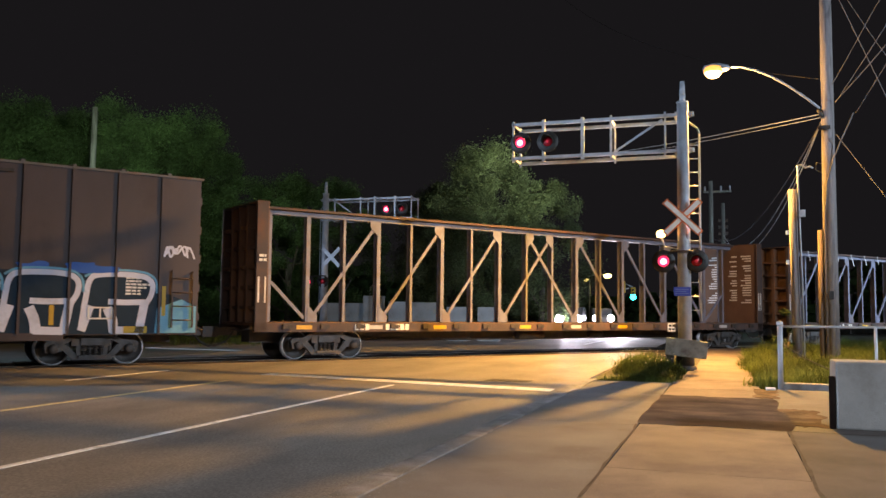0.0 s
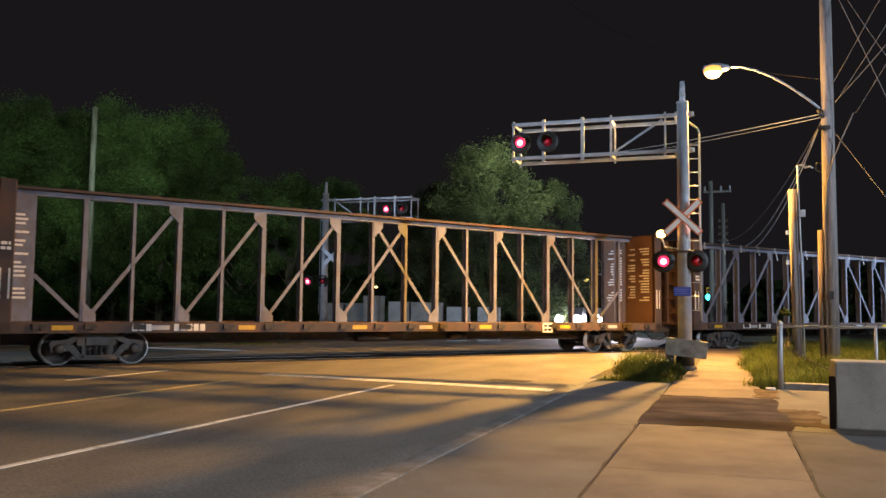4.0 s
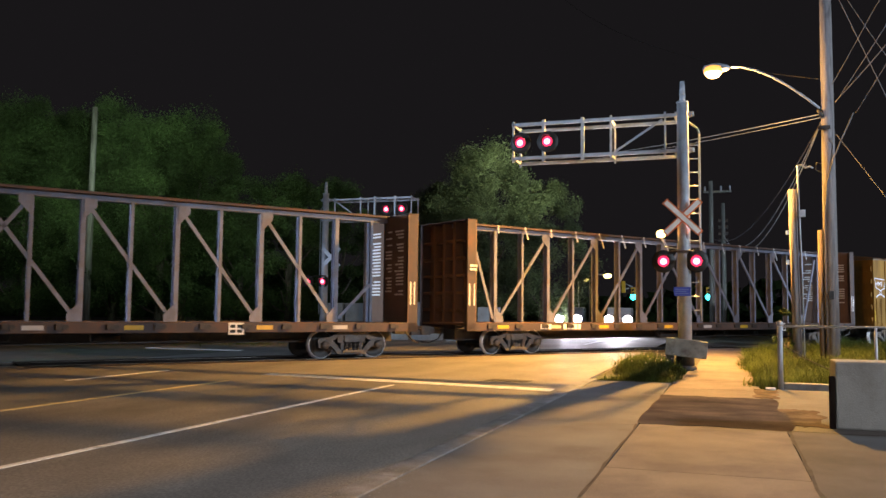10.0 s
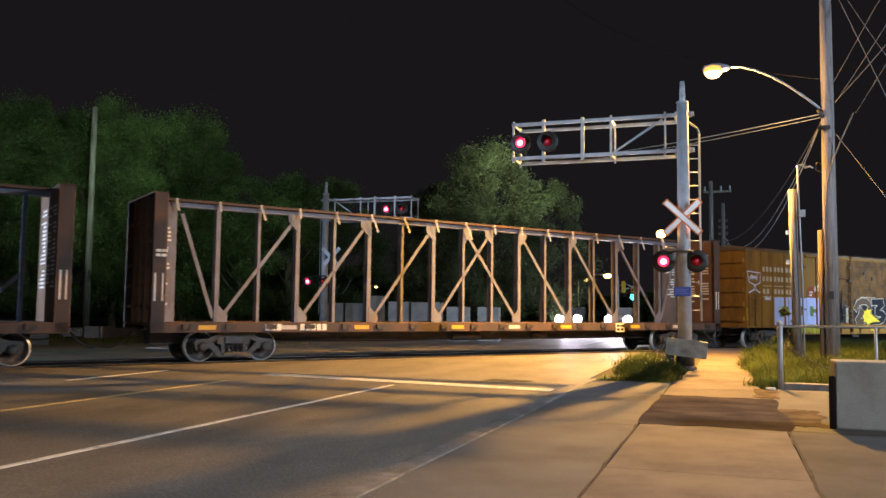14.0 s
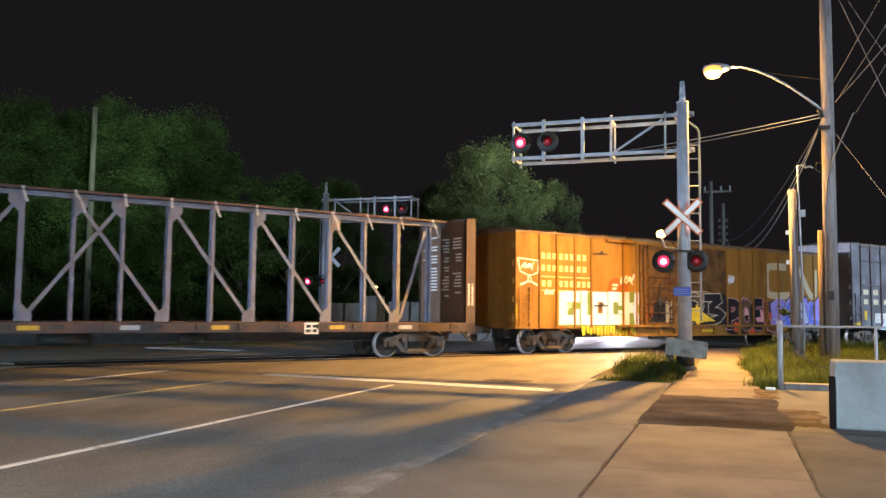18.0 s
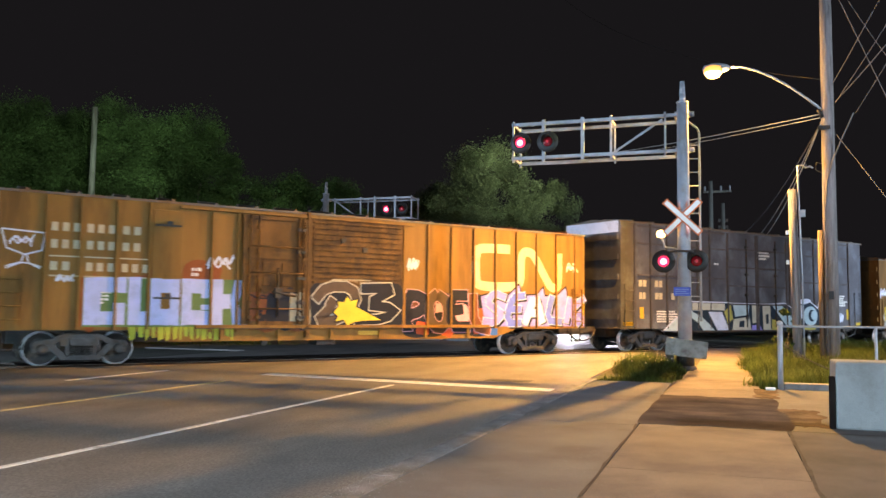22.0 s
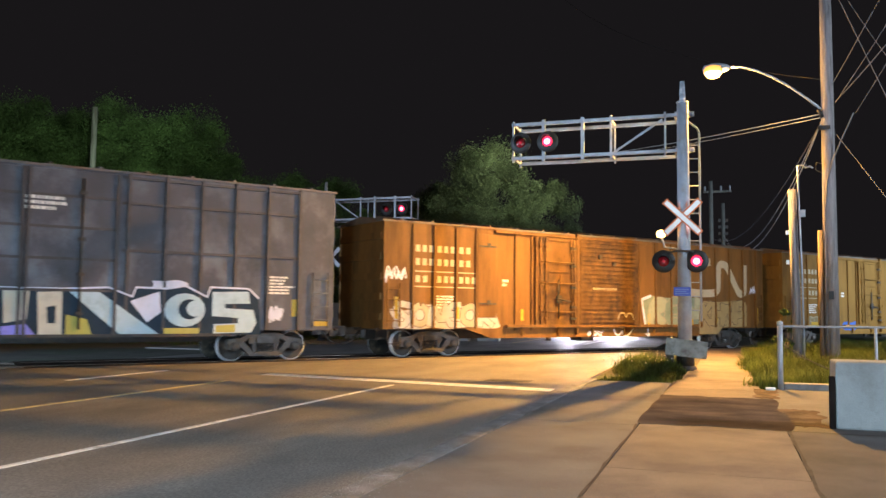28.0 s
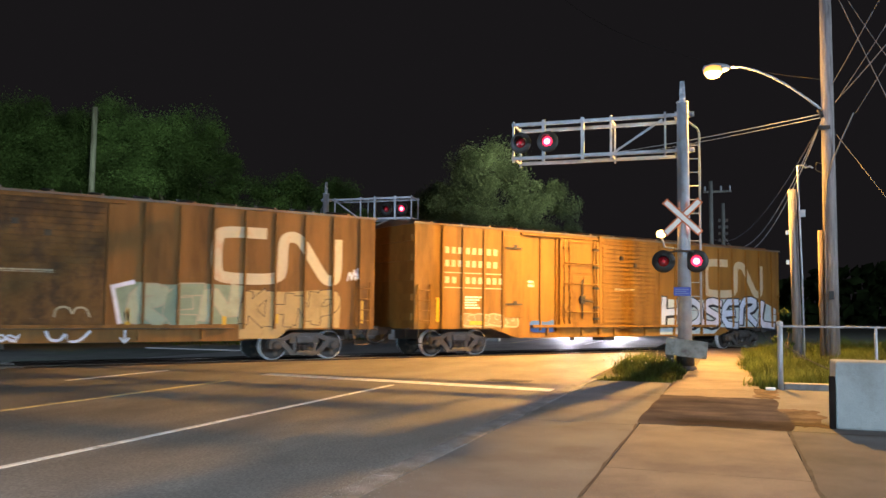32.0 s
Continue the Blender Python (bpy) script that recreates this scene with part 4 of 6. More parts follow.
def block_letters(car, F):
    """Five tall white block figures side by side, with narrow slots, over a green drip and a red haze."""
    y = -HW - 0.007
    r = random.Random(8)
    for x0, x1, z0, z1 in ((F + 1.88, F + 2.3, 0.95, 2.2), (F + 3.3, F + 3.9, 1.6, 2.4), (F + 4.6, F + 5.6, 2.2, 2.75)):
        part("graffiti_haze", painted(B(), blob(r, x0, x1, z0, z1, 3, 0.3), -HW - 0.003), P_HAZE, car, "red-orange sprayed haze")
    x = F + 3.15
    while x < F + 5.95:
        w = r.uniform(0.10, 0.2)
        drip = [(x, 1.0), (x + w, 1.0), (x + w - 0.02, 0.62 + r.uniform(-0.02, 0.14)), (x + 0.03, 0.62 + r.uniform(-0.02, 0.14))]
        part("graffiti_drip", painted(B(), drip, -HW - 0.005), P_OLIVE, car, "yellow-green sprayed drip")
        x += w + r.uniform(0.01, 0.05)
    part("graffiti_back", painted(B(), [(F + 2.0, 1.0), (F + 6.3, 1.0), (F + 6.34, 2.33), (F + 2.0, 2.28)], -HW - 0.004), P_GREEN, car, "dark green sprayed ground")
    fills = [
        [(2.02, 1.05, 2.44, 2.28), (2.44, 1.9, 3.07, 2.3), (2.44, 1.05, 3.05, 1.4), (2.74, 1.4, 3.05, 1.64)],
        [(3.12, 1.05, 3.44, 2.33), (3.44, 1.05, 3.64, 1.42)],
        [(3.68, 1.05, 3.96, 2.3), (3.96, 1.92, 4.2, 2.3), (3.96, 1.05, 4.2, 1.48), (4.2, 1.05, 4.46, 2.3)],
        [(4.52, 1.05, 4.8, 2.32), (4.8, 1.92, 5.28, 2.32), (4.8, 1.05, 5.28, 1.46), (5.06, 1.46, 5.28, 1.6), (5.06, 1.8, 5.28, 1.92)],
        [(5.36, 1.05, 5.68, 2.32), (5.68, 1.5, 5.9, 1.92)]]
    for g, boxes in enumerate(fills):
        b = B()
        y = -HW - (0.036 if g == 2 else 0.007)
        for k, (xa, za, xb, zb2) in enumerate(boxes):
            j = [r.uniform(-0.015, 0.015) for _ in range(4)]
            painted(b, [(F + xa, za + j[0]), (F + xb, za + j[1]), (F + xb, zb2 + j[2]), (F + xa, zb2 + j[3])], y - 0.0006 * k)
        part("graffiti_fill", b, P_CHROME, car, "white sprayed block figure")
    for pts in ([(5.9, 1.7), (6.0, 2.32), (6.36, 2.32), (6.1, 1.6)], [(5.9, 1.68), (6.1, 1.72), (6.36, 1.05), (5.98, 1.05)]):
        part("graffiti_fill", painted(B(), [(F + a, c) for a, c in pts], y - 0.004), P_CHROME, car, "white sprayed block figure")


def bubble_piece(car, x0, x1, z0, z1, base, fills, outline, seed, n=5, y=-HW - 0.005, soft=2):
    """A sprayed row of swollen overlapping shapes, each with an outline, on a backing cloud. They read as no letters."""
    r = random.Random(seed)
    part("graffiti_back", painted(B(), blob(r, x0, x1, z0, z1 - 0.12, 8, 0.12), y), base, car, "spray-painted backing cloud")
    w, hh = (x1 - x0) / n, z1 - z0
    for k in range(n):
        a, c = x0 + k * w - 0.06, x0 + (k + 1) * w + 0.08
        lo, hi = z0 + 0.04 + r.uniform(0, 0.1) * hh, z1 - r.uniform(0, 0.14) * hh
        out = blob(r, max(a, x0), min(c, x1), lo, hi, 3, 0.22 if soft == 2 else 0.42, soft)
        yy = y - 0.003 - 0.002 * (k % 3)
        part("graffiti_fill", painted(B(), out, yy), fills[k % len(fills)], car, "swollen sprayed shape")
        b = ribbon(B(), out + out[:1], 0.045, yy - 0.0008)
        mx = (a + c) / 2 + r.uniform(-0.1, 0.1) * w
        part("graffiti_outline", b, outline, car, "sprayed outline")
        side = 1 if k % 2 else -1
        b = ribbon(B(), rounded([(mx - side * w * 0.22, lo + hh * 0.72), (mx + side * w * 0.12, lo + hh * r.uniform(0.6, 0.8)), (mx + side * w * 0.2, lo + hh * r.uniform(0.35, 0.5)), (mx - side * w * 0.05, lo + hh * 0.38)], 2), 0.04, yy - 0.0008)
        part("graffiti_stroke", b, outline, car, "sprayed inner line")
        b = ribbon(B(), rounded([(mx - side * w * 0.3, lo + hh * 0.3), (mx - side * w * r.uniform(0.0, 0.2), lo + hh * 0.14), (mx + side * w * 0.25, lo + hh * 0.2)], 2), 0.035, yy - 0.0012)
        part("graffiti_stroke", b, outline, car, "sprayed inner line")
        if r.random() < 0.55:
            part("graffiti_spot", painted(B(), blob(r, mx - w * 0.2, mx + w * 0.2, lo + hh * 0.08, lo + hh * r.uniform(0.25, 0.38), 3, 0.25), yy - 0.0014), fills[(k + 1) % len(fills)], car, "sprayed colour patch")


GLYPHS = {
    "bow": [[(0.15, 0.0), (0.13, 0.98), (0.75, 1.0), (0.92, 0.78), (0.72, 0.52), (0.2, 0.45)]],
    "ring": [[(0.5, 1.0), (0.12, 0.78), (0.1, 0.25), (0.5, 0.0), (0.9, 0.22), (0.88, 0.78), (0.5, 1.0)]],
    "comb": [[(0.9, 0.97), (0.18, 0.95), (0.12, 0.05), (0.9, 0.03)], [(0.15, 0.5), (0.72, 0.55)]],
    "foot": [[(0.22, 1.05), (0.18, 0.08), (0.95, 0.0)]],
    "snake": [[(0.95, 0.88), (0.35, 1.02), (0.1, 0.74), (0.5, 0.52), (0.92, 0.28), (0.6, 0.0), (0.05, 0.1)]],
    "peak": [[(0.05, -0.02), (0.42, 1.05), (0.92, 0.0)], [(0.25, 0.36), (0.74, 0.38)]],
    "fork": [[(0.15, 0.0), (0.18, 1.05)], [(0.92, 1.02), (0.25, 0.5), (0.95, -0.02)]],
    "leg": [[(0.13, 0.0), (0.13, 0.98), (0.75, 1.0), (0.85, 0.72), (0.3, 0.5), (0.92, 0.0)]],
    "gate": [[(0.12, 0.0), (0.15, 1.05)], [(0.88, -0.02), (0.85, 1.0)], [(0.15, 0.5), (0.85, 0.52)]],
    "fold": [[(0.1, 0.0), (0.15, 1.0), (0.82, 0.05), (0.88, 1.05)]],
    "loop": [[(0.1, 0.55), (0.25, 0.95), (0.8, 0.98), (0.95, 0.5), (0.6, 0.05), (0.12, 0.0), (0.5, 0.5), (0.3, 0.62)]],
    "bolt": [[(0.1, 0.95), (0.9, 0.98), (0.2, 0.45), (0.95, 0.4), (0.7, 0.05), (0.05, 0.0)]],
}


def sprayed_row(car, x0, x1, z0, z1, shapes, fills, line, y, width=0.2, edge=0.045, lean=0.0, seed=1, shadow=None):
    """A row of thick sprayed figures, each with an outline and, below it, a shadow."""
    r = random.Random(seed)
    w = (x1 - x0) / len(shapes)
    for i, name in enumerate(shapes):
        a, up, dn = x0 + i * w - 0.03 * w, z1 - r.uniform(0, 0.10) * (z1 - z0), z0 + r.uniform(0, 0.06) * (z1 - z0)
        jig = [(r.uniform(-0.05, 0.05), r.uniform(-0.04, 0.04)) for _ in range(12)]
        for k, pts in enumerate(GLYPHS[name]):
            line_pts = [(a + (u + jig[j][0] + lean * (v - 0.5)) * w * 1.06, dn + (v + jig[j][1]) * (up - dn)) for j, (u, v) in enumerate(pts)]
            line_pts = rounded(line_pts, 1)
            e0 = (line_pts[0][0] * 1.0, line_pts[0][1] * 1.0)
            yy = y - 0.0012 * (i % 3) - 0.0004 * k
            if shadow:
                part("graffiti_shadow", ribbon(B(), [(u + 0.07, v - 0.06) for u, v in line_pts], width + edge * 2, yy + 0.0036), shadow, car, "dark sprayed shadow")
            d0 = Vector(line_pts[0]) - Vector(line_pts[1])
            d1 = Vector(line_pts[-1]) - Vector(line_pts[-2])
            long_pts = [tuple(Vector(e0) + d0.normalized() * edge)] + line_pts[1:-1] + [tuple(Vector(line_pts[-1]) + d1.normalized() * edge)]
            part("graffiti_outline", ribbon(B(), long_pts, width + edge * 2, yy), line, car, "sprayed outline")
            part("graffiti_fill", ribbon(B(), line_pts, width, yy - 0.0042), fills[i % len(fills)], car, "thick sprayed figure")


def car_root(name, front, rear, label):
    mid = (front + rear) / 2
    root = empty(name, Matrix.Translation(along(mid)) @ pose(0, 0, 0, 0, 0, TURN), label, "railway car", "cars of the train")
    return root, mid, rear - front


CARS = []


def yellow_marks(car, spots):
    for x, z, w, h in spots:
        part("reflector", quad_box(B(), (x, -HW - 0.012, z), (x + w, -HW - 0.002, z + h)), YELLOW, car, "yellow reflective strip")


def ribbon_logo(car, x, z, w, h, t, mat):
    """A single bent ribbon: an open loop, then a rising and falling wave."""
    def P(u, v):
        return (x + u * w, z + v * h)
    pts = [P(0.40, 0.955), P(0.10, 0.955), P(0.035, 0.88), P(0.035, 0.13), P(0.10, 0.045), P(0.40, 0.045), P(0.50, 0.10), P(0.525, 0.25), P(0.525, 0.80), P(0.56, 0.92), P(0.63, 0.92), P(0.68, 0.82),
           P(0.84, 0.16), P(0.88, 0.06), P(0.935, 0.06), P(0.965, 0.16), P(0.965, 0.93)]
    part("logo", ribbon(B(), rounded(pts, 2), t, -HW - 0.0045), mat, car, "large cream ribbon emblem")


def brown_boxcar(name, front, rear, seed, label, BROWN=BROWN, DOOR=BROWN):
    """Long boxcar with a sliding door, a corrugated plug door and a dropped centre sill."""
    car, mid, L = car_root(name, front, rear, label)
    h = L / 2
    zb, zm, ze = 0.92, 0.60, 4.42
    ZD = 1.06
    box_body(car, L, zb, zm, ze, 4.62, BROWN)
    F = -h
    front_ribs = [F + 1.08, F + 1.9, F + 2.79, F + 3.62]
    ribs(car, front_ribs, zb + 0.02, ze - 0.1, BROWN)
    ribs(car, [F + 5.33, F + 6.08], zm + 0.25, ze - 0.1, BROWN)
    ribs(car, [F + 11.6 + 0.93 * k for k in range(1, 9)], zb + 0.02, ze - 0.1, BROWN)
    # inspection panel between the first posts
    b = quad_box(B(), (F + 3.7, -HW - 0.03, 1.3), (F + 4.5, -HW, ze - 0.25))
    part("access_panel", b, BROWN, car, "", 0.01)
    for z in (1.75, 3.72):
        part("panel_latch", quad_box(B(), (F + 3.75, -HW - 0.075, z), (F + 4.45, -HW - 0.03, z + 0.05)), DARKSTEEL, car)
        part("latch_hook", quad_box(B(), (F + 4.05, -HW - 0.095, z - 0.003), (F + 4.2, -HW - 0.076, z + 0.14)), DARKSTEEL, car)
    # sliding door: raised frame, panels, lock rods with keepers, levers
    x0, x1 = F + 6.2, F + 8.2
    door = part("sliding_door", quad_box(B(), (x0, -HW - 0.06, ZD), (x1, -HW - 0.02, ze - 0.22)), DOOR, car, "worn sliding door with lock rods", 0.01)
    for xa, xb, za, zc in ((x0, x0 + 0.1, ZD, ze - 0.22), (x1 - 0.1, x1, ZD, ze - 0.22), (x0 + 0.1, x1 - 0.1, ze - 0.32, ze - 0.22), (x0 + 0.1, x1 - 0.1, ZD, ZD + 0.1), (x0 + 0.1, x1 - 0.1, 2.96, 3.04), (x0 + 0.55, x1 - 0.1, 2.02, 2.1)):
        part("door_frame", quad_box(B(), (xa, -HW - 0.11, za), (xb, -HW - 0.06, zc)), DOOR, door)
    for xa, xb, za, zc in ((x0 + 0.62, x0 + 1.08, 2.18, 2.86), (x0 + 1.2, x1 - 0.45, 2.18, 2.86), (x0 + 0.62, x0 + 1.0, 1.24, 1.92), (x0 + 1.14, x1 - 0.45, 1.24, 1.92)):
        part("door_plate", quad_box(B(), (xa, -HW - 0.085, za), (xb, -HW - 0.06, zc)), DOOR, door, "", 0.006)
    for x in (x0 + 0.2, x0 + 0.46, x1 - 0.3, x1 - 0.16):
        part("lock_bar", rod(B(), (x, -HW - 0.135, ZD + 0.02), (x, -HW - 0.135, ze - 0.2), 0.026, 0.026, 8), DOOR, door)
        for z in (ZD + 0.22, 1.7, 2.42, 3.2, 3.86):
            part("keeper", quad_box(B(), (x - 0.06, -HW - 0.18, z - 0.045), (x + 0.06, -HW - 0.112, z + 0.045)), DARKSTEEL if x > x0 + 1 else DOOR, door)
    for z in (3.32, 2.56, 1.52):
        b = rod(B(), (x0 + 0.2, -HW - 0.15, z), (x1 - 0.16, -HW - 0.15, z), 0.02, 0.02, 6)
        part("lock_bar", b, DOOR, door)
    b = rod(B(), (x0 + 1.06, -HW - 0.15, 1.3), (x0 + 1.06, -HW - 0.15, 2.7), 0.03)
    rod(b, (x0 + 0.9, -HW - 0.17, 2.0), (x0 + 1.6, -HW - 0.17, 1.9), 0.035)
    quad_box(b, (x0 + 0.96, -HW - 0.19, 1.84), (x0 + 1.18, -HW - 0.11, 2.12))
    part("door_handle", b, DARKSTEEL, door, "long door lever and lock box")
    # corrugated plug door
    x0, x1 = F + 8.3, F + 11.55
    door = part("plug_door", quad_box(B(), (x0, -HW - 0.05, ZD), (x1, -HW - 0.01, ze - 0.1)), DOOR, car, "corrugated steel door", 0.01)
    for k in range(19):
        z = ZD + 0.08 + k * 0.165
        part("corrugation", prism(B(), [(x0 + 0.08, z), (x1 - 0.08, z), (x1 - 0.1, z + 0.075), (x0 + 0.1, z + 0.075)], -HW - 0.092, -HW - 0.05), DOOR, door)
    for dx, z in ((1.0, 3.55), (1.75, 3.3)):
        part("door_cleat", quad_box(B(), (x0 + dx, -HW - 0.13, z), (x0 + dx + 0.16, -HW - 0.093, z + 0.14)), DARKSTEEL, door)
    part("door_post", quad_box(B(), (x0 - 0.12, -HW - 0.13, zm + 0.1), (x0 - 0.02, -HW, ze)), DOOR, car)
    part("door_post", quad_box(B(), (x1 + 0.01, -HW - 0.07, ZD), (x1 + 0.1, -HW, ze - 0.08)), BROWN, car)
    part("door_track", quad_box(B(), (F + 4.9, -HW - 0.13, ZD - 0.09), (F + 15.0, -HW, ZD - 0.005)), BROWN, car, "steel door rail")
    part("track_lip", quad_box(B(), (F + 4.9, -HW - 0.14, ZD - 0.11), (F + 15.0, -HW - 0.01, ZD - 0.094)), DARKSTEEL, car)
    part("top_track", quad_box(B(), (F + 4.4, -HW - 0.10, ze - 0.18), (F + 12.0, -HW, ze - 0.1)), BROWN, car)
    for k in range(6):
        part("sill_bracket", quad_box(B(), (F + 5.6 + k * 1.7, -HW - 0.09, zm + 0.06), (F + 5.68 + k * 1.7, -HW, ZD - 0.11)), BROWN, car)
    for z in (0.45,):
        part("brake_cylinder", quad_box(B(), (F + 8.7, -HW + 0.2, z), (F + 9.3, -HW + 0.8, zm)), DARKSTEEL, car)
        part("bracket", quad_box(B(), (F + 6.9, -HW + 0.05, 0.48), (F + 7.05, -HW + 0.15, zm)), DARKSTEEL, car)
    ladder(car, F + 0.12, F + 0.58, zb + 0.1, 2.35, -HW, BROWN, 4)
    ladder(car, h - 0.65, h - 0.18, zb + 0.1, 2.35, -HW, BROWN, 4)
    for x in (-h + 1.15 + 0.95, h - 1.15 - 0.95):
        truck(car, x)
    coupler(car, -h, -1)
    coupler(car, h, 1)
    for x in (F + 0.2, h - 0.65):
        b = B()
        for xx in (x, x + 0.45):
            beam(b, (xx, -HW + 0.03, 0.45), (xx, -HW + 0.03, zb), 0.03, 0.03)
        beam(b, (x, -HW + 0.03, 0.45), (x + 0.45, -HW + 0.03, 0.45), 0.05, 0.03)
        part("step", b, DARKSTEEL, car)
    # name in blocks, underlined, broken by the posts
    X = F + 1.14
    rows = []
    for z, groups in ((3.42, (3, 3, 2)), (2.98, (3, 3, 2)), (2.42, (2, 3, 3))):
        for g, xs in zip(groups, (F + 1.2, F + 2.05, F + 2.93)):
            rows.append(chars(xs, z + 0.02, 0.225 * g, 0.22, g, 0.7))
    bars(car, rows, LETTER, "lettering", label="cream lettering between the posts")
    bars(car, [(xs, z, 0.035, [(0, 0.7)]) for z in (2.78, 2.28) for xs in (F + 1.18, F + 2.0, F + 2.88)], LETTER, "underline")
    ribbon_logo(car, F + 14.35, 2.30, 4.05, 1.46, 0.32, LETTER)
    small_print(car, F + 2.0, 1.6, 0.7, 0.45, 5, seed)
    small_print(car, F + 4.75, 2.4, 0.25, 0.28, 2, seed + 1)
    small_print(car, F + 9.0, 2.35, 1.4, 0.12, 2, seed + 2, LETTER).location = (0, -0.084, 0)
    CARS.append((car, mid))
    return car, F, h


def centerbeam(name, front, rear, seed, label):
    car, mid, L = car_root(name, front, rear, label)
    h = L / 2
    HB = 1.50
    z0, z1 = 0.84, 1.12
    # side sills with pockets, deck
    for y in (-HB, HB - 0.1):
        part("side_sill", quad_box(B(), (-h, y, z0), (h, y + 0.1, z1)), FLAT, car, "riveted deck sill", 0.008)
    part("deck", quad_box(B(), (-h + 0.02, -HB + 0.1, z1 - 0.09), (h - 0.02, HB - 0.1, z1 - 0.01)), FLATDARK, car)
    part("centre_sill", quad_box(B(), (-h + 0.3, -0.35, 0.5), (h - 0.3, 0.35, z1 - 0.09)), DARKSTEEL, car, "deep centre sill")
    n = 18
    pitch = 1.285
    xs = [(-8.5 + k) * pitch for k in range(n)]
    zt = 4.62
    # top beam
    b = quad_box(B(), (-h + 0.1, -0.30, zt - 0.02), (h - 0.1, 0.30, zt + 0.06))
    part("top_chord", b, FLAT, car, "long top beam", 0.008)
    b = quad_box(B(), (-h + 0.3, -0.13, zt - 0.16), (h - 0.3, 0.13, zt - 0.02))
    part("top_web", b, FLATPOST, car)
    wide = {}
    for k, x in enumerate(xs):
        w = 0.066 if k in (1, 3, 5, 7, 10, 12, 14, 16) else 0.045
        if w not in wide:
            b = B()
            quad_box(b, (-w, -0.13, z1), (w, -0.11, zt - 0.15))
            quad_box(b, (-0.012, -0.11, z1), (0.012, 0.11, zt - 0.15))
            quad_box(b, (-w, 0.11, z1), (w, 0.13, zt - 0.15))
            p = part("upright", b, FLATPOST, car, "steel upright of the centre frame")
            p.location = (x, 0, 0)
            wide[w] = p.data
        else:
            share("upright", wide[w], car, Matrix.Translation((x, 0, 0)))
        if seed == 2:
            # load strap turned over the top beam
            lean = (0.05, 0.0, 0.16, 0.02, 0.10, 0.28, 0.22, 0.12, 0.30)[k % 9]
            part("strap", ribbon(B(), [(x - 0.02, zt - 0.02), (x + lean * 0.4, zt - 0.22), (x + lean * 0.8, zt - 0.24 - lean)], 0.07, -0.31), WEBBING, car, "pale webbing strap")
            s_b = quad_box(B(), (x - 0.055, -0.312, zt - 0.03), (x + 0.015, -0.1, zt + 0.065))
            part("strap_fold", s_b, WEBBING, car)

    def brace(xa, za, xb, zb2):
        part("brace", beam(B(), (xa, -0.09, za), (xb, -0.09, zb2), 0.05, 0.105, (0, 0, 1)), FLATPOST, car)

    def gusset(x, top, sgn):
        z = zt - 0.15 if top else z1
        s = -1 if top else 1
        part("gusset", prism(B(), [(x, z), (x + 0.34 * sgn, z), (x + 0.34 * sgn, z + 0.2 * s), (x, z + 0.55 * s)], -0.147, -0.134), FLATPOST, car)
    lo, hi = z1 + 0.12, zt - 0.35
    for k in (1, 3, 5, 7):
        brace(xs[k] + 0.15, lo, xs[k + 2] - 0.15, hi)
        brace(-xs[k] - 0.15, lo, -xs[k + 2] + 0.15, hi)
        gusset(xs[k], False, 1), gusset(xs[k + 2], True, -1)
        gusset(-xs[k], False, -1), gusset(-xs[k + 2], True, 1)
    if seed == 1:
        brace(xs[1] - 0.1, lo, xs[0] + 0.05, 2.35)
        brace(-xs[1] + 0.1, lo, -xs[0] - 0.05, 2.35)
    else:
        brace(xs[1] - 0.1, lo, xs[0] + 0.2, hi)
        brace(-xs[1] + 0.1, lo, -xs[0] - 0.2, hi)
    # bulkheads
    for sg in (-1, 1):
        xo, xi = sg * h, sg * (h - 0.38)
        b = quad_box(B(), (min(xi, xi + 0.04 * sg), -HB, z1), (max(xi, xi + 0.04 * sg), HB, zt + 0.02))
        bulk = part("bulkhead", b, FLATDARK, car, "solid steel end bulkhead")
        for y in (-HB, HB - 0.16):
            part("corner_post", quad_box(B(), (min(xi, xo), y, z0), (max(xi, xo), y + 0.16, zt + 0.05)), FLAT, bulk, "", 0.02)
        for y in (-0.75, -0.1, 0.55):
            part("end_post", quad_box(B(), (min(xi + 0.04 * sg, xo), y, z1), (max(xi + 0.04 * sg, xo), y + 0.14, zt - 0.02)), FLATDARK, bulk)
        for z in (1.5, 2.1, 2.7, 3.3, 3.9):
            part("end_shelf", quad_box(B(), (min(xi + 0.04 * sg, xo - 0.05 * sg), -HB + 0.16, z), (max(xi + 0.04 * sg, xo - 0.05 * sg), HB - 0.16, z + 0.1)), FLATDARK, bulk)
        part("top_cap", quad_box(B(), (min(xi, xo), -HB, zt + 0.0), (max(xi, xo), HB, zt + 0.05)), FLAT, bulk)
        # printing on the inner face
        r = random.Random(seed * 7 + (sg > 0))
        b = B()
        xin = xi - 0.004 * sg
        for cx, cw in ((-1.2, 0.55), (-0.45, 0.45), (0.3, 0.9)):
            z = 4.1
            while z > 2.0:
                if r.random() < 0.78:
                    w = cw * r.uniform(0.5, 1.0)
                    quad_box(b, (min(xin, xin + 0.003 * sg), cx, z), (max(xin, xin + 0.003 * sg), cx + w, z + 0.055))
                z -= 0.11
        tagged(part("bulkhead_print", b, LETTER_W, bulk, "lines of small white loading instructions"), "", "", "", "stuff")
    # printed plate beside the front bulkhead
    plate = part("end_plate", quad_box(B(), (-h + 0.40, -0.125, z1), (-h + 0.95, -0.105, zt - 0.16)), FLATPOST, car, "steel end plate with white print")
    r = random.Random(seed + 50)
    b = B()
    z = 3.9
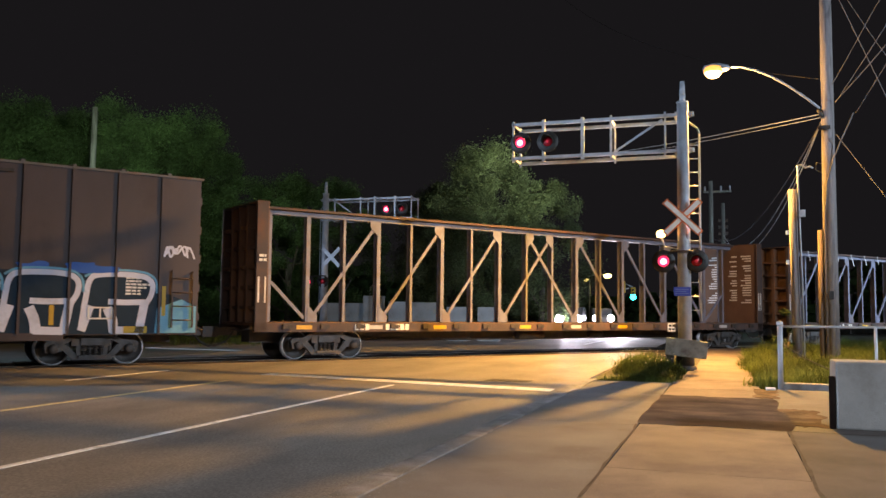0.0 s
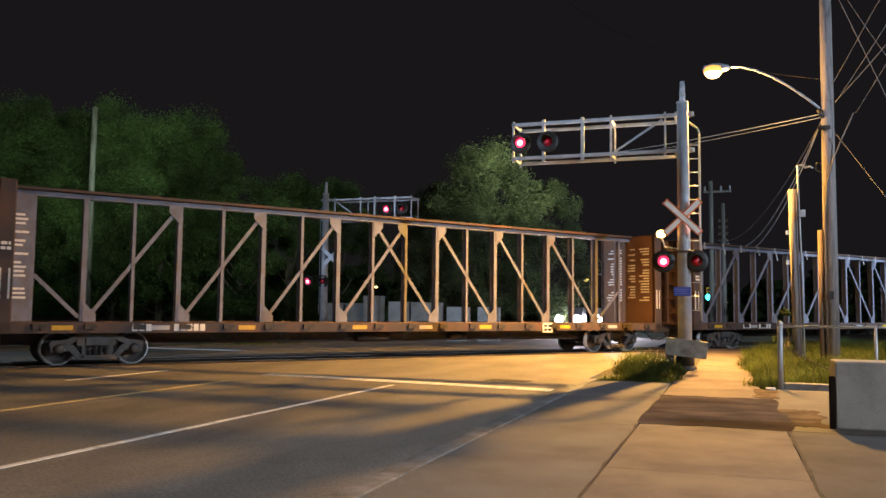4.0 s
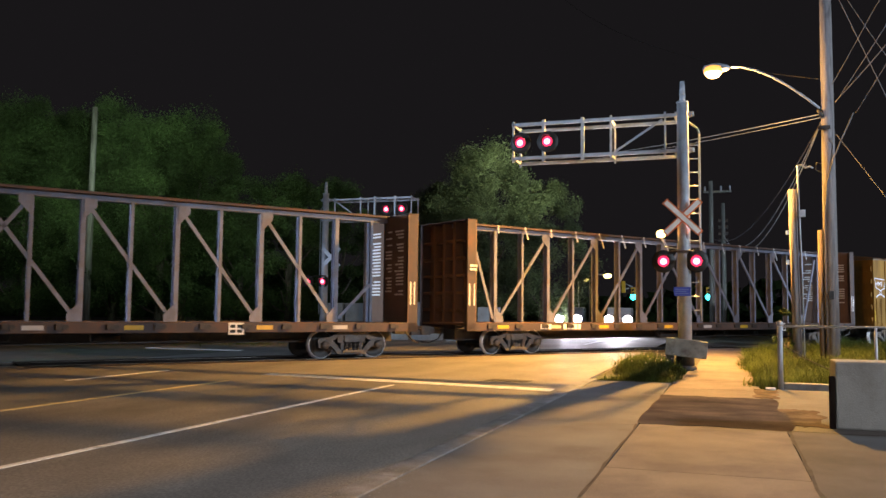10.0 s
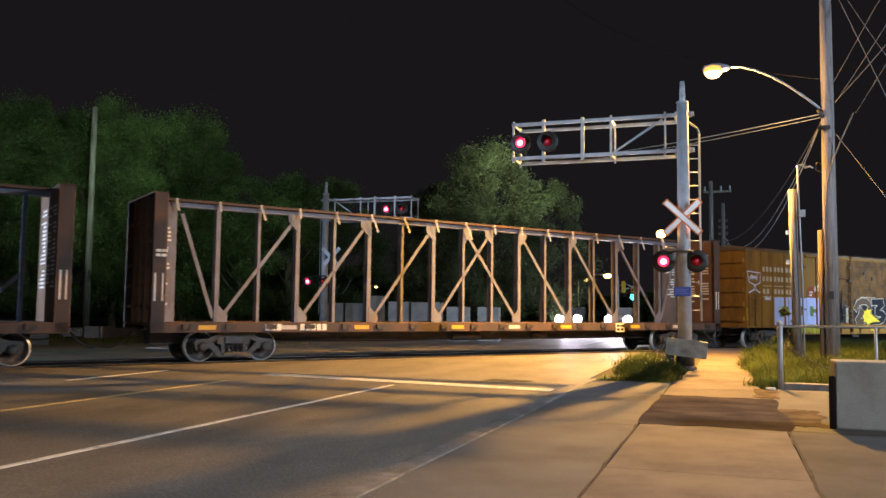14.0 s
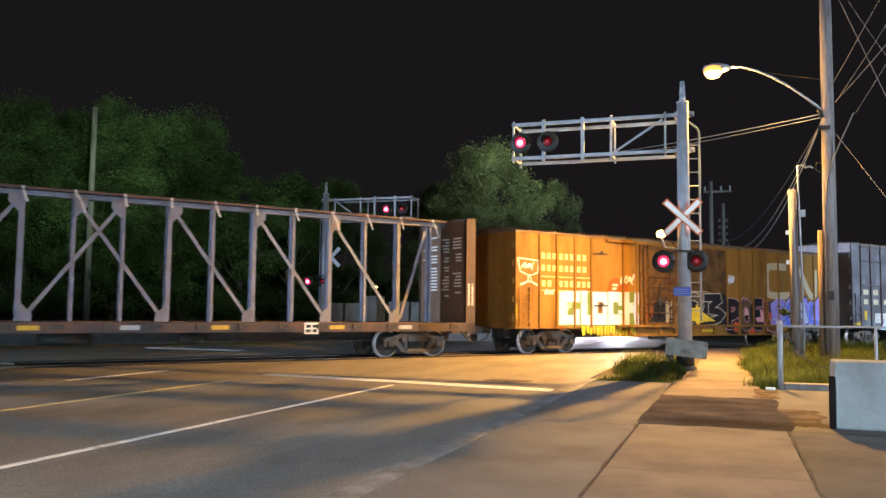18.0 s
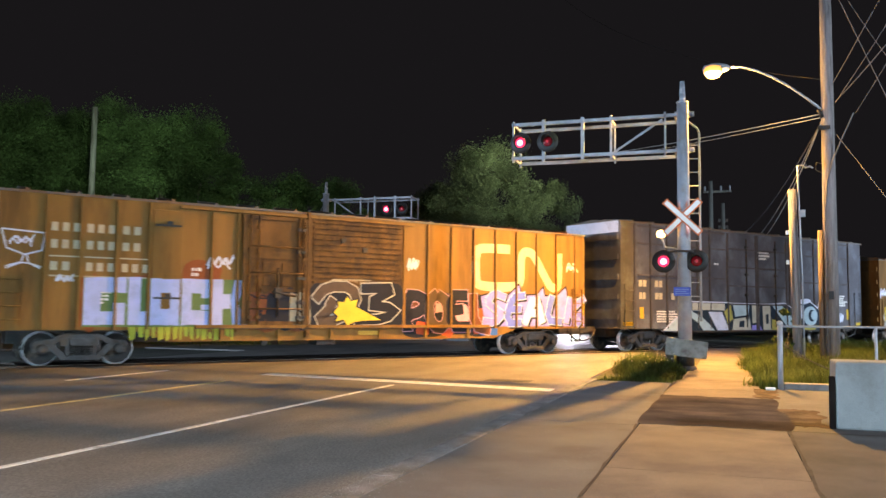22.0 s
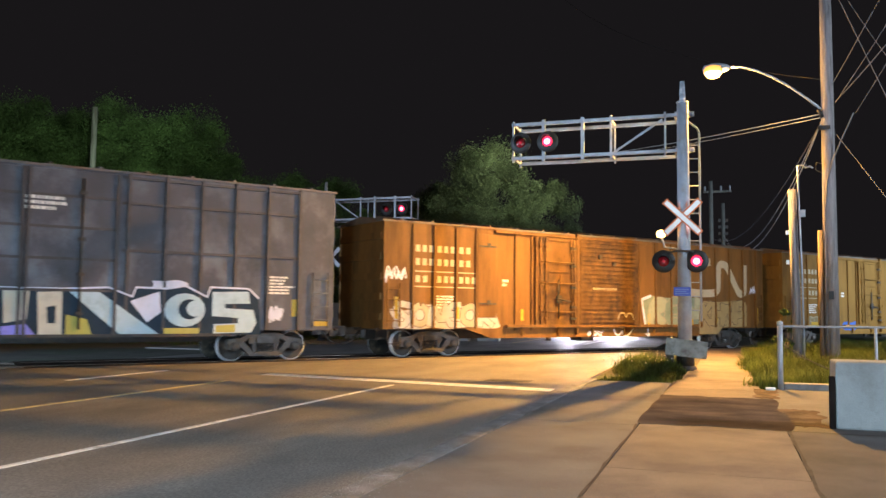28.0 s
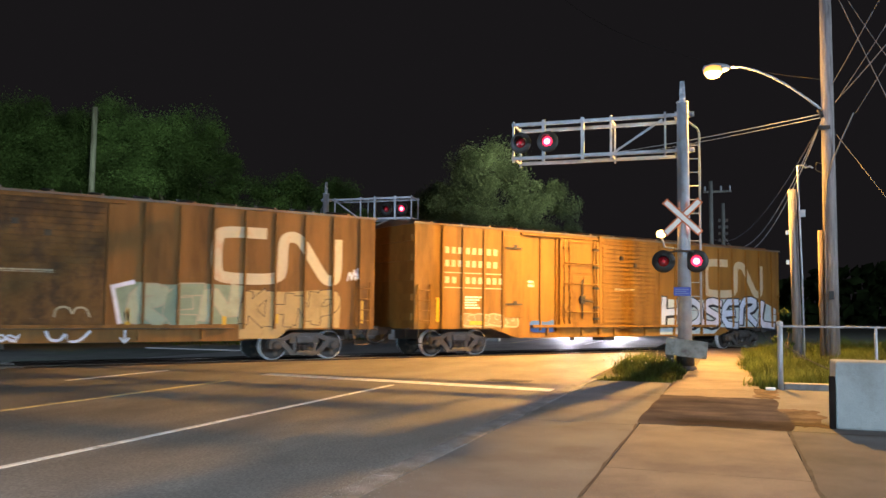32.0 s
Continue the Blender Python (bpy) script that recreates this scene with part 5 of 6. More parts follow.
    while z > 1.5:
        if r.random() < 0.7:
            quad_box(b, (-h + 0.45, -0.129, z), (-h + 0.45 + r.uniform(0.2, 0.42), -0.126, z + 0.06))
        z -= 0.115
    tagged(part("plate_print", b, LETTER_W, plate, "lines of small white print"), "", "", "", "stuff")
    # deck edge fittings
    winch = None
    for k in range(19):
        x = -h + 0.95 + k * (L - 1.9) / 18
        if winch is None:
            b = quad_box(B(), (-0.09, -0.06, z0 + 0.1), (0.09, 0, z1 - 0.04))
            rod(b, (0.14, -0.07, 1.0), (0.14, -0.01, 1.0), 0.07, 0.07, 10)
            w = part("tie_down_winch", b, DARKSTEEL, car, "load winch on the sill")
            w.location = (x, -HB, 0)
            winch = w.data
        else:
            share("tie_down_winch", winch, car, Matrix.Translation((x, -HB, 0)))
        xm = x + 0.35
        if xm + 0.65 < h:
            part("reflector", quad_box(B(), (xm, -HB - 0.006, z0 + 0.08), (xm + 0.5, -HB + 0.001, z0 + 0.20)), (YELLOW, FLAT, WEBBING, FLAT, YELLOW, FLAT, FLAT)[k % 7], car, "reflective strip")
    car_id = [chars(-h + 3.25, 0.89, 0.5, 0.19, 3, 0.3), chars(-h + 4.35, 0.89, 0.85, 0.19, 5, 0.3)]
    bars(car, car_id, LETTER_W, "car_marking", -HB - 0.009)
    pl = part("data_plate", quad_box(B(), (h - 6.3, -HB - 0.02, 0.78), (h - 5.85, -HB - 0.01, 1.12)), LETTER_W, car, "white data panel")
    b = B()
    for i in range(2):
        for j in range(2):
            quad_box(b, (h - 6.25 + 0.2 * i, -HB - 0.025, 0.83 + 0.14 * j), (h - 6.1 + 0.2 * i, -HB - 0.02, 0.92 + 0.14 * j))
    part("data_line", b, BLACK, pl)
    # hangers under the deck
    for k in range(7):
        x = -h + 5.5 + k * 2.1
        b = pipe(B(), [(x, -HB + 0.25, z0 + 0.1), (x, -HB + 0.25, 0.62), (x + 0.22, -HB + 0.25, 0.62), (x + 0.22, -HB + 0.25, z0 + 0.1)], 0.014)
        part("hanger", b, DARKSTEEL, car)
    b = B()
    rod(b, (-1.5, -0.6, 0.66), (-0.3, -0.6, 0.66), 0.16, 0.16, 14)
    rod(b, (2.2, -0.5, 0.66), (2.9, -0.5, 0.66), 0.12, 0.12, 14)
    pipe(b, [(-h + 3, -0.5, 0.6), (0, -0.55, 0.52), (h - 3, -0.5, 0.6)], 0.02)
    part("brake_gear", b, DARKSTEEL, car, "brake cylinder and rods")
    for x in (-h + 2.5, h - 2.15):
        truck(car, x)
    coupler(car, -h, -1)
    coupler(car, h, 1)
    # white strips on the corner posts
    bars(car, [(-h + 0.06, 1.7, 0.75, [(0, 0.05), (0.16, 0.04)]), (h - 0.3, 1.7, 0.75, [(0, 0.05), (0.1, 0.04)])], LETTER_W, "post_strip", -HB - 0.005)
    small_print(car, -h + 0.05, 2.9, 0.3, 0.25, 2, seed)
    CARS.append((car, mid))
    return car, h


def dark_boxcar():
    car, mid, L = car_root("boxcar", 7.22 - 18.3, 7.22, "dark brown high boxcar with large white and blue graffiti")
    h = L / 2
    zb, zm, ze = 0.80, 0.80, 5.12
    box_body(car, L, zb, zm, ze, 5.25, DARKBROWN)
    ribs(car, [h - 1.05 - k * 1.13 for k in range(7)], zb + 0.02, ze - 0.06, DARKBROWN, 0.06, 0.04)
    part("skirt", quad_box(B(), (-h + 3, -HW - 0.012, 0.66), (h - 3.4, -HW, 0.85)), DARKBROWN, car)
    b = quad_box(B(), (h - 6.2, -HW - 0.1, 1.0), (h - 5.95, -HW, ze - 0.1))
    part("door_post", b, DARKBROWN, car)
    part("door_rail", quad_box(B(), (h - 9.5, -HW - 0.1, ze - 0.3), (h - 4.7, -HW - 0.02, ze - 0.22)), DARKSTEEL, car)
    ladder(car, h - 0.72, h - 0.16, 1.0, 2.5, -HW, DARKBROWN, 4)
    for x in (h - 2.6, -h + 2.6):
        truck(car, x)
    coupler(car, -h, -1)
    coupler(car, h, 1)
    y = -HW - 0.005
    # sprayed letters: dark fill, thick white outline, pale blue haze
    part("graffiti_back", painted(B(), [(h - 12, 0.82), (h - 0.06, 0.82), (h - 0.06, 1.6), (h - 1.0, 1.95), (h - 1.3, 2.4), (h - 4.5, 2.42), (h - 12, 2.4)], y), P_NAVY, car, "dark sprayed letter fill")
    part("graffiti_haze", painted(B(), [(h - 1.15, 0.84), (h - 0.05, 0.84), (h - 0.05, 1.55), (h - 0.45, 1.75), (h - 1.1, 1.5)], y - 0.003), P_SKY, car, "sky blue sprayed haze")
    for x in (h - 4.5, h - 3.4, h - 2.8):
        part("graffiti_haze", painted(B(), blob(random.Random(int(x * 10)), x, x + 0.7, 2.4, 2.62, 3, 0.3), y - 0.003 - 0.0006 * abs(x)), P_BLUE, car, "blue sprayed cloud")
    for i, x in enumerate((h - 3.0, h - 4.85, h - 6.7, h - 8.55)):
        yy = y - 0.005 - i * 0.0035
        strokes = [([(0.0, 0.92), (0.1, 1.7), (0.18, 2.26), (0.45, 2.38), (1.65, 2.38), (1.98, 2.2), (1.95, 1.85), (1.76, 1.58)], 0.14), ([(0.72, 1.66), (1.15, 1.64), (1.76, 1.66)], 0.15),
                   ([(0.70, 1.5), (0.86, 1.2), (0.9, 0.86)], 0.24), ([(0.82, 0.92), (1.62, 0.90)], 0.20), ([(1.74, 1.62), (1.66, 1.2), (1.6, 0.84)], 0.22), ([(0.02, 0.9), (0.24, 1.55)], 0.2)]
        for k, (pts, wd) in enumerate(strokes):
            pts = rounded([(x + 0.9 * u, v) for u, v in pts], 2)
            part("graffiti_outline", ribbon(B(), pts, wd, yy - 0.0005 * k), P_WHITE, car, "broad white sprayed outline")
        part("graffiti_rim", ribbon(B(), rounded([(x + 0.06, 2.3), (x + 0.36, 2.49), (x + 1.53, 2.49), (x + 1.87, 2.28), (x + 1.89, 1.9)], 2), 0.06, yy + 0.001), P_SKY, car, "pale blue sprayed halo")
    yellow_marks(car, [(h - 0.98, 1.3, 0.1, 0.8), (h - 3.75, 1.05, 0.11, 0.5), (h - 1.95, 0.84, 0.6, 0.18)])
    tag(car, h - 1.0, 2.75, 0.9, 0.55, P_WHITE, 5, 0.05)
    small_print(car, h - 1.95, 1.85, 0.6, 0.5, 6, 3)
    bars(car, [(h - 2.85, 1.2, 0.32, [(0, 0.05), (0.24, 0.04), (0.24, 0.05)]), (h - 2.85, 1.2, 0.04, [(0, 0.62)]), (h - 2.85, 1.48, 0.04, [(0, 0.62)])], LETTER_W, "data_panel", y - 0.016)
    CARS.append((car, mid))


def grey_boxcar():
    front, rear = 81.66, 98.66
    car, mid, L = car_root("boxcar", front, rear, "tall faded grey-brown boxcar with pale and dark green graffiti")
    h = L / 2
    zb, zm, ze = 0.90, 0.74, 5.12
    box_body(car, L, zb, zm, ze, 5.25, GREYCAR, h - 2.9, h - 3.0)
    F = -h
    xs = [F + 0.75, F + 1.66, F + 2.62, F + 3.54, F + 4.50, F + 5.30] + [h - 1.15 - 0.98 * k for k in range(6)]
    ribs(car, xs, zb, ze - 0.05, GREYPOST, 0.08, 0.07)
    for za, zc in ((ze - 0.20, ze - 0.13), (4.24, 4.31), (2.98, 3.05)):
        part("side_rail", quad_box(B(), (F + 0.95, -HW - 0.05, za), (F + 6.3, -HW, zc)), GREYPOST, car)
        part("side_rail", quad_box(B(), (h - 6.2, -HW - 0.05, za), (h - 1.1, -HW, zc)), GREYPOST, car)
    # doors
    for x0, x1 in ((F + 6.4, F + 8.45), (F + 8.5, F + 10.7)):
        d = part("plug_door", quad_box(B(), (x0, -HW - 0.05, zm + 0.05), (x1, -HW - 0.005, ze - 0.12)), GREYCAR, car, "flat plug door", 0.012)
        for z in (1.9, 2.7, 3.5, 4.3):
            part("door_rail", quad_box(B(), (x0 + 0.05, -HW - 0.08, z), (x1 - 0.05, -HW - 0.05, z + 0.07)), GREYPOST, d)
        for xa in (x0, x1 - 0.08):
            part("door_frame", quad_box(B(), (xa, -HW - 0.10, zm + 0.05), (xa + 0.08, -HW - 0.05, ze - 0.12)), GREYPOST, d)
        for z in (1.3, 2.3, 3.2, 4.4):
            part("rod_guide", quad_box(B(), (x0 + 1.22, -HW - 0.14, z), (x0 + 1.38, -HW - 0.05, z + 0.09)), DARKSTEEL, d)
        part("lock_rod", rod(B(), (x0 + 1.3, -HW - 0.1, zm + 0.2), (x0 + 1.3, -HW - 0.1, ze - 0.3), 0.03), DARKSTEEL, d)
    part("door_track", quad_box(B(), (F + 3.2, -HW - 0.09, zm), (h - 3.2, -HW, zm + 0.08)), DARKSTEEL, car)
    part("roof_band", quad_box(B(), (F - 0.07, -HW + 0.05, ze - 0.45), (F - 0.06, HW - 0.05, ze)), P_WHITE, car, "white band on the end wall")
    ladder(car, F + 0.15, F + 0.65, 1.0, 2.6, -HW, GREYCAR, 4)
    ladder(car, h - 0.68, h - 0.18, 1.0, 2.6, -HW, GREYCAR, 4)
    for x in (F + 2.0, h - 1.95):
        truck(car, x)
    coupler(car, -h, -1)
    coupler(car, h, 1)
    bars(car, [chars(F + 1.00, 2.56, 0.42, 0.26, 2, 0.25), chars(F + 1.93, 2.56, 0.42, 0.26, 2, 0.25), chars(F + 1.02, 2.07, 0.36, 0.26, 2, 0.25), chars(F + 1.93, 2.07, 0.42, 0.26, 2, 0.25), chars(F + 2.9, 2.07, 0.2, 0.26, 1)], LETTER, "lettering", label="cream reporting marks")
    yellow_marks(car, [(F + 1.05, 1.3, 0.22, 0.45), (F + 0.12, 1.02, 0.55, 0.14), (h - 1.35, 1.3, 0.24, 0.5), (h - 0.62, 1.02, 0.5, 0.14), (F + 3.75, 1.25, 0.12, 0.45), (F + 7.0, 1.35, 0.1, 0.5), (h - 3.6, 1.35, 0.12, 0.45), (h - 7.2, 1.4, 0.12, 0.45)])
    # graffiti from beyond the first truck to the last post
    y = -HW - 0.066
    x0, x1 = F + 2.7, h - 2.3
    top = [(-4.5, 2.01), (-2.1, 2.0), (-1.8, 1.97), (0.9, 1.97), (2.0, 2.03), (2.6, 1.8), (2.7, 2.05), (3.5, 2.03), (4.0, 2.12), (4.6, 1.83), (4.7, 2.1), (5.8, 2.08), (6.1, 1.81)]
    part("graffiti_back", painted(B(), [(-6.2, 0.78), (6.2, 0.78)] + top[::-1] + [(-4.5, 1.6), (-5.2, 1.5), (-5.8, 1.05)], y), P_NAVY, car, "dark green-black sprayed backing")
    part("graffiti_rim", ribbon(B(), top, 0.05, y - 0.012), P_WHITE, car, "white sprayed edge")
    part("graffiti_rim", ribbon(B(), [(-6.2, 0.8), (-5.8, 1.07), (-5.0, 1.55), (-4.4, 1.62)], 0.06, y - 0.012), P_WHITE, car, "white sprayed edge")
    def disc(u, v, ru, rv):
        return [(u + ru * math.cos(k * math.pi / 8), v + rv * math.sin(k * math.pi / 8)) for k in range(16)]
    sprayed = [(P_SKYW, [(-6.1, 0.8), (-5.6, 1.25), (-5.0, 1.56), (-4.4, 1.6), (-3.8, 1.38), (-3.2, 1.0), (-2.95, 0.8)]), (P_NAVY, [(-5.2, 0.8), (-5.0, 1.2), (-4.5, 1.36), (-4.0, 1.12), (-3.7, 0.8)]),
               (P_PALE, [(-4.4, 1.68), (-4.4, 1.97), (-2.3, 1.95), (-2.3, 1.66)]), (P_WHITE, [(-3.4, 1.6), (-2.5, 1.6), (-2.0, 0.82), (-2.8, 0.82)]), (P_YELLOW2, [(-2.35, 1.6), (-1.9, 1.9), (-1.75, 1.3), (-2.1, 1.1)]),
               (P_SKYW, [(-1.75, 1.93), (-0.6, 1.92), (-0.7, 1.48), (-1.6, 1.4)]), (P_PALE, [(-1.7, 1.3), (-0.6, 1.4), (-0.5, 0.82), (-1.8, 0.82)]), (P_NAVY, [(-1.3, 1.22), (-0.95, 1.24), (-1.0, 0.95), (-1.35, 0.95)]),
               (P_PALE, [(-0.45, 1.92), (0.15, 1.9), (0.1, 1.2), (-0.4, 1.1)]), (P_LILAC, [(-0.45, 1.02), (0.1, 1.08), (0.3, 0.82), (-0.45, 0.82)]),
               (P_PALE, [(0.32, 1.88), (0.9, 1.9), (0.92, 0.82), (0.38, 0.82)]), (P_NAVY, [(0.55, 1.5), (0.76, 1.55), (0.76, 1.1), (0.58, 1.1)]), (P_SKYW, [(1.0, 1.95), (1.75, 1.93), (3.3, 0.82), (2.3, 0.82)]),
               (P_YELLOW2, [(1.0, 1.32), (1.5, 1.2), (1.62, 0.82), (1.0, 0.82)]), (P_WHITE, [(2.55, 1.68), (3.3, 1.95), (3.36, 1.4), (3.0, 1.12)]),
               (P_SKYW, disc(4.0, 1.46, 0.56, 0.46)), (P_NAVY, disc(4.12, 1.48, 0.3, 0.28)), (P_SKYW, disc(4.26, 1.5, 0.22, 0.22)), (P_YELLOW2, [(3.45, 0.97), (4.4, 0.97), (4.4, 0.82), (3.45, 0.82)]),
               (P_SKYW, [(4.75, 1.97), (5.8, 2.0), (5.85, 1.66), (5.12, 1.64), (5.12, 1.52), (5.95, 1.48), (6.05, 1.1), (5.9, 0.84), (4.8, 0.82), (4.8, 1.08), (5.5, 1.1), (5.5, 1.25), (4.75, 1.3)]),
               (P_YELLOW2, [(4.86, 1.04), (5.42, 1.07), (5.42, 0.85), (4.86, 0.85)])]
    for k, (f, pts) in enumerate(sprayed):
        part("graffiti_fill", painted(B(), pts, y - 0.003 - 0.0004 * k), f, car, "pale sprayed shape")
    part("graffiti_fill", painted(B(), blob(random.Random(3), 3.1, 4.1, 1.95, 2.25, 3, 0.2), y + 0.003), P_WHITE, car, "white sprayed cloud")
    small_print(car, h - 2.2, 1.95, 0.9, 0.55, 6, 11)
    small_print(car, h - 8.6, 3.95, 1.15, 0.4, 3, 12).location = (0, -0.06, 0)
    small_print(car, F + 2.0, 1.15, 1.5, 0.5, 5, 13)
    small_print(car, F + 5.6, 3.6, 0.4, 0.12, 1, 14)
    tag(car, h - 2.05, 0.9, 0.5, 0.8, P_WHITE, 8, 0.06)
    CARS.append((car, mid))


dark_boxcar()
carB, hB = centerbeam("centerbeam_flatcar", 8.89, 32.69, 1, "empty rusty centerbeam lumber flatcar with diagonal braces")
carC, hC = centerbeam("centerbeam_flatcar", 34.68, 58.46, 2, "empty centerbeam lumber flatcar with printed end bulkheads")
carD, F, h = brown_boxcar("boxcar", 60.20, 79.74, 21, "brown long boxcar with white, purple and yellow graffiti", BROWN, DOOR_OLD)
block_letters(carD, F)
bubble_piece(carD, F + 6.4, F + 8.35, 0.9, 2.1, P_RUST, [P_RUST, P_BLACK, P_CREAM], P_BLACK, 40, 3, -HW - 0.094)
part("graffiti_back", painted(B(), blob(random.Random(41), F + 8.32, F + 11.5, 1.0, 2.28, 8, 0.12), -HW - 0.0945), P_BLACK, carD, "dark sprayed backing")
sprayed_row(carD, F + 8.4, F + 11.4, 1.12, 2.3, ("loop", "bolt"), [P_DUSK, P_BLACK], P_PALE, -HW - 0.099, 0.30, 0.035, 0.1, 41)
star = [(9.05, 1.43), (9.22, 1.62), (9.18, 1.78), (9.42, 1.76), (9.53, 1.95), (9.66, 1.80), (9.92, 1.86), (9.86, 1.62), (10.3, 1.42), (10.75, 1.20), (10.1, 1.17), (9.78, 1.12), (9.55, 1.02), (9.40, 1.2), (9.12, 1.14), (9.2, 1.32)]
part("graffiti_star", painted(B(), [(F + a, c) for a, c in star], -HW - 0.1235), P_YELLOW, carD, "yellow sprayed star")
part("graffiti_outline", ribbon(B(), [(F + a, c) for a, c in star + star[:1]], 0.035, -HW - 0.1255), P_BLACK, carD, "dark sprayed line")
part("graffiti_back", painted(B(), blob(random.Random(42), F + 11.6, F + 15.3, 0.70, 2.1, 9, 0.12), -HW - 0.0035), P_BLACK, carD, "dark sprayed backing")
for k, (u, v, ww, hh, f) in enumerate(((0.5, 0.72, 0.5, 0.45, P_RED), (1.25, 1.45, 0.4, 0.35, P_PINK), (1.5, 0.66, 0.45, 0.4, P_RED), (2.1, 1.2, 0.5, 0.5, P_PINK), (2.8, 0.8, 0.5, 0.7, P_RED), (3.1, 0.68, 0.7, 0.35, P_BLUE), (0.3, 1.5, 0.35, 0.3, P_RUST))):
    part("graffiti_spot", painted(B(), blob(random.Random(k), F + 11.6 + u, F + 11.6 + u + ww, v, v + hh, 3, 0.25), -HW - 0.0042 - 0.0002 * k), f, carD, "sprayed colour patch")
sprayed_row(carD, F + 11.65, F + 15.1, 0.88, 2.1, ("bow", "ring", "comb", "foot"), [P_BLACK, P_DUSK, P_BLACK, P_RUST], P_PINK, -HW - 0.0066, 0.36, 0.024, -0.1, 42)
spikes = [(F + 14.7, 2.05), (F + 15.3, 2.18), (F + 15.9, 2.1), (F + 16.4, 2.5), (F + 16.5, 2.1), (F + 17.2, 2.14), (F + 17.5, 2.42), (F + 17.6, 2.1), (F + 18.2, 2.16), (F + 18.6, 2.45), (F + 18.7, 2.0), (h - 0.04, 2.1)]
part("graffiti_back", painted(B(), [(F + 14.9, 1.0), (h - 0.04, 1.0)] + spikes[::-1], -HW - 0.0085), P_LILAC, carD, "lilac sprayed backing with pointed tips")
part("graffiti_rim", ribbon(B(), spikes, 0.05, -HW - 0.0088), P_BLACK, carD, "dark sprayed edge")
sprayed_row(carD, F + 14.85, h - 0.1, 1.06, 2.12, ("snake", "comb", "peak", "foot", "fork"), [P_LILAC, P_BLUELILAC, P_CHROME, P_BLUELILAC, P_LILAC], P_ICE, -HW - 0.0132, 0.25, 0.02, 0.2, 43, P_BLACK)
frame_pts = [(F + 0.08, 3.42), (F + 1.06, 3.36), (F + 1.0, 2.92), (F + 0.62, 2.8), (F + 0.2, 2.95), (F + 0.08, 3.42)]
part("graffiti_tag", ribbon(ribbon(ribbon(ribbon(B(), frame_pts, 0.04, -HW - 0.006), [(F + 0.58, 2.8), (F + 0.55, 2.6), (F + 0.2, 2.45)], 0.035, -HW - 0.007), [(F + 0.66, 2.8), (F + 0.7, 2.6), (F + 0.98, 2.46)], 0.035, -HW - 0.0075), [(F + 0.2, 2.5), (F + 0.5, 2.6), (F + 0.75, 2.58), (F + 1.0, 2.5)], 0.03, -HW - 0.008), P_WHITE, carD, "white sprayed outline of a small sign on a stand")
tag(carD, F + 0.22, 3.0, 0.7, 0.32, P_WHITE, 6, 0.035)
tag(carD, F + 1.35, 2.1, 0.5, 0.28, P_WHITE, 26, 0.04)
tag(carD, F + 5.2, 2.6, 0.85, 0.5, P_WHITE, 7, 0.05)
tag(carD, F + 11.75, 2.6, 0.5, 0.7, P_WHITE, 8, 0.05)
tag(carD, h - 0.95, 2.95, 0.75, 0.55, P_WHITE, 9, 0.035)
yellow_marks(carD, [(F + 0.0, 1.25, 0.06, 0.55), (F + 10.0, 0.75, 0.7, 0.12), (h - 0.1, 1.4, 0.06, 0.5)])
grey_boxcar()
carF, F, h = brown_boxcar("boxcar", 100.42, 119.98, 22, "brown long boxcar with faint cream graffiti along its foot", BROWN_OLD, DOOR_OLD)
part("graffiti_back", painted(B(), blob(random.Random(51), F + 0.3, F + 4.5, 0.94, 1.6, 8, 0.2), -HW - 0.0035), P_SILVER, carF, "faded silver sprayed cloud")
sprayed_row(carF, F + 0.35, F + 4.4, 1.0, 1.75, ("snake", "ring", "fold", "comb", "ring", "fork"), [P_SILVER, P_CREAM, P_SILVER], P_DUSK, -HW - 0.0066, 0.2, 0.022, 0.1, 51)
fan = [(F + 11.95, 1.08), (F + 11.75, 2.05), (F + 12.3, 2.2), (F + 13.2, 2.14), (F + 14.1, 2.2), (F + 15.2, 2.16), (F + 15.2, 1.08)]
part("graffiti_back", painted(B(), fan, -HW - 0.0035), P_SAGE, carF, "grey-green sprayed backing")
part("graffiti_rim", ribbon(B(), [fan[0], fan[1], fan[2]], 0.11, -HW - 0.0042), P_WHITE, carF, "white sprayed edge")
sprayed_row(carF, F + 12.15, F + 15.15, 1.12, 2.12, ("leg", "comb", "fold"), [P_GREENGREY, P_SAGE, P_GREENGREY], P_CREAM, -HW - 0.0078, 0.30, 0.035, 0.12, 52)
part("graffiti_back", painted(B(), [(F + 15.2, 0.66), (F + 16.4, 0.66), (F + 16.7, 0.95), (h - 1.2, 0.97), (h - 1.15, 1.9), (h - 1.9, 2.1), (F + 16.6, 2.02), (F + 15.5, 2.05), (F + 15.2, 1.6)], -HW - 0.0035), P_SAND, carF, "sand-coloured sprayed backing")
sprayed_row(carF, F + 15.25, h - 1.25, 1.02, 2.02, ("fork", "gate", "fold", "bow"), [P_SAND], P_BLACK, -HW - 0.0072, 0.27, 0.018, 0.12, 53)
part("graffiti_arrow", ribbon(ribbon(B(), [(F + 12.1, 0.92), (F + 12.1, 0.62)], 0.06, -HW - 0.006), [(F + 11.98, 0.72), (F + 12.1, 0.58), (F + 12.22, 0.72)], 0.05, -HW - 0.007), P_WHITE, carF, "small white sprayed arrow")
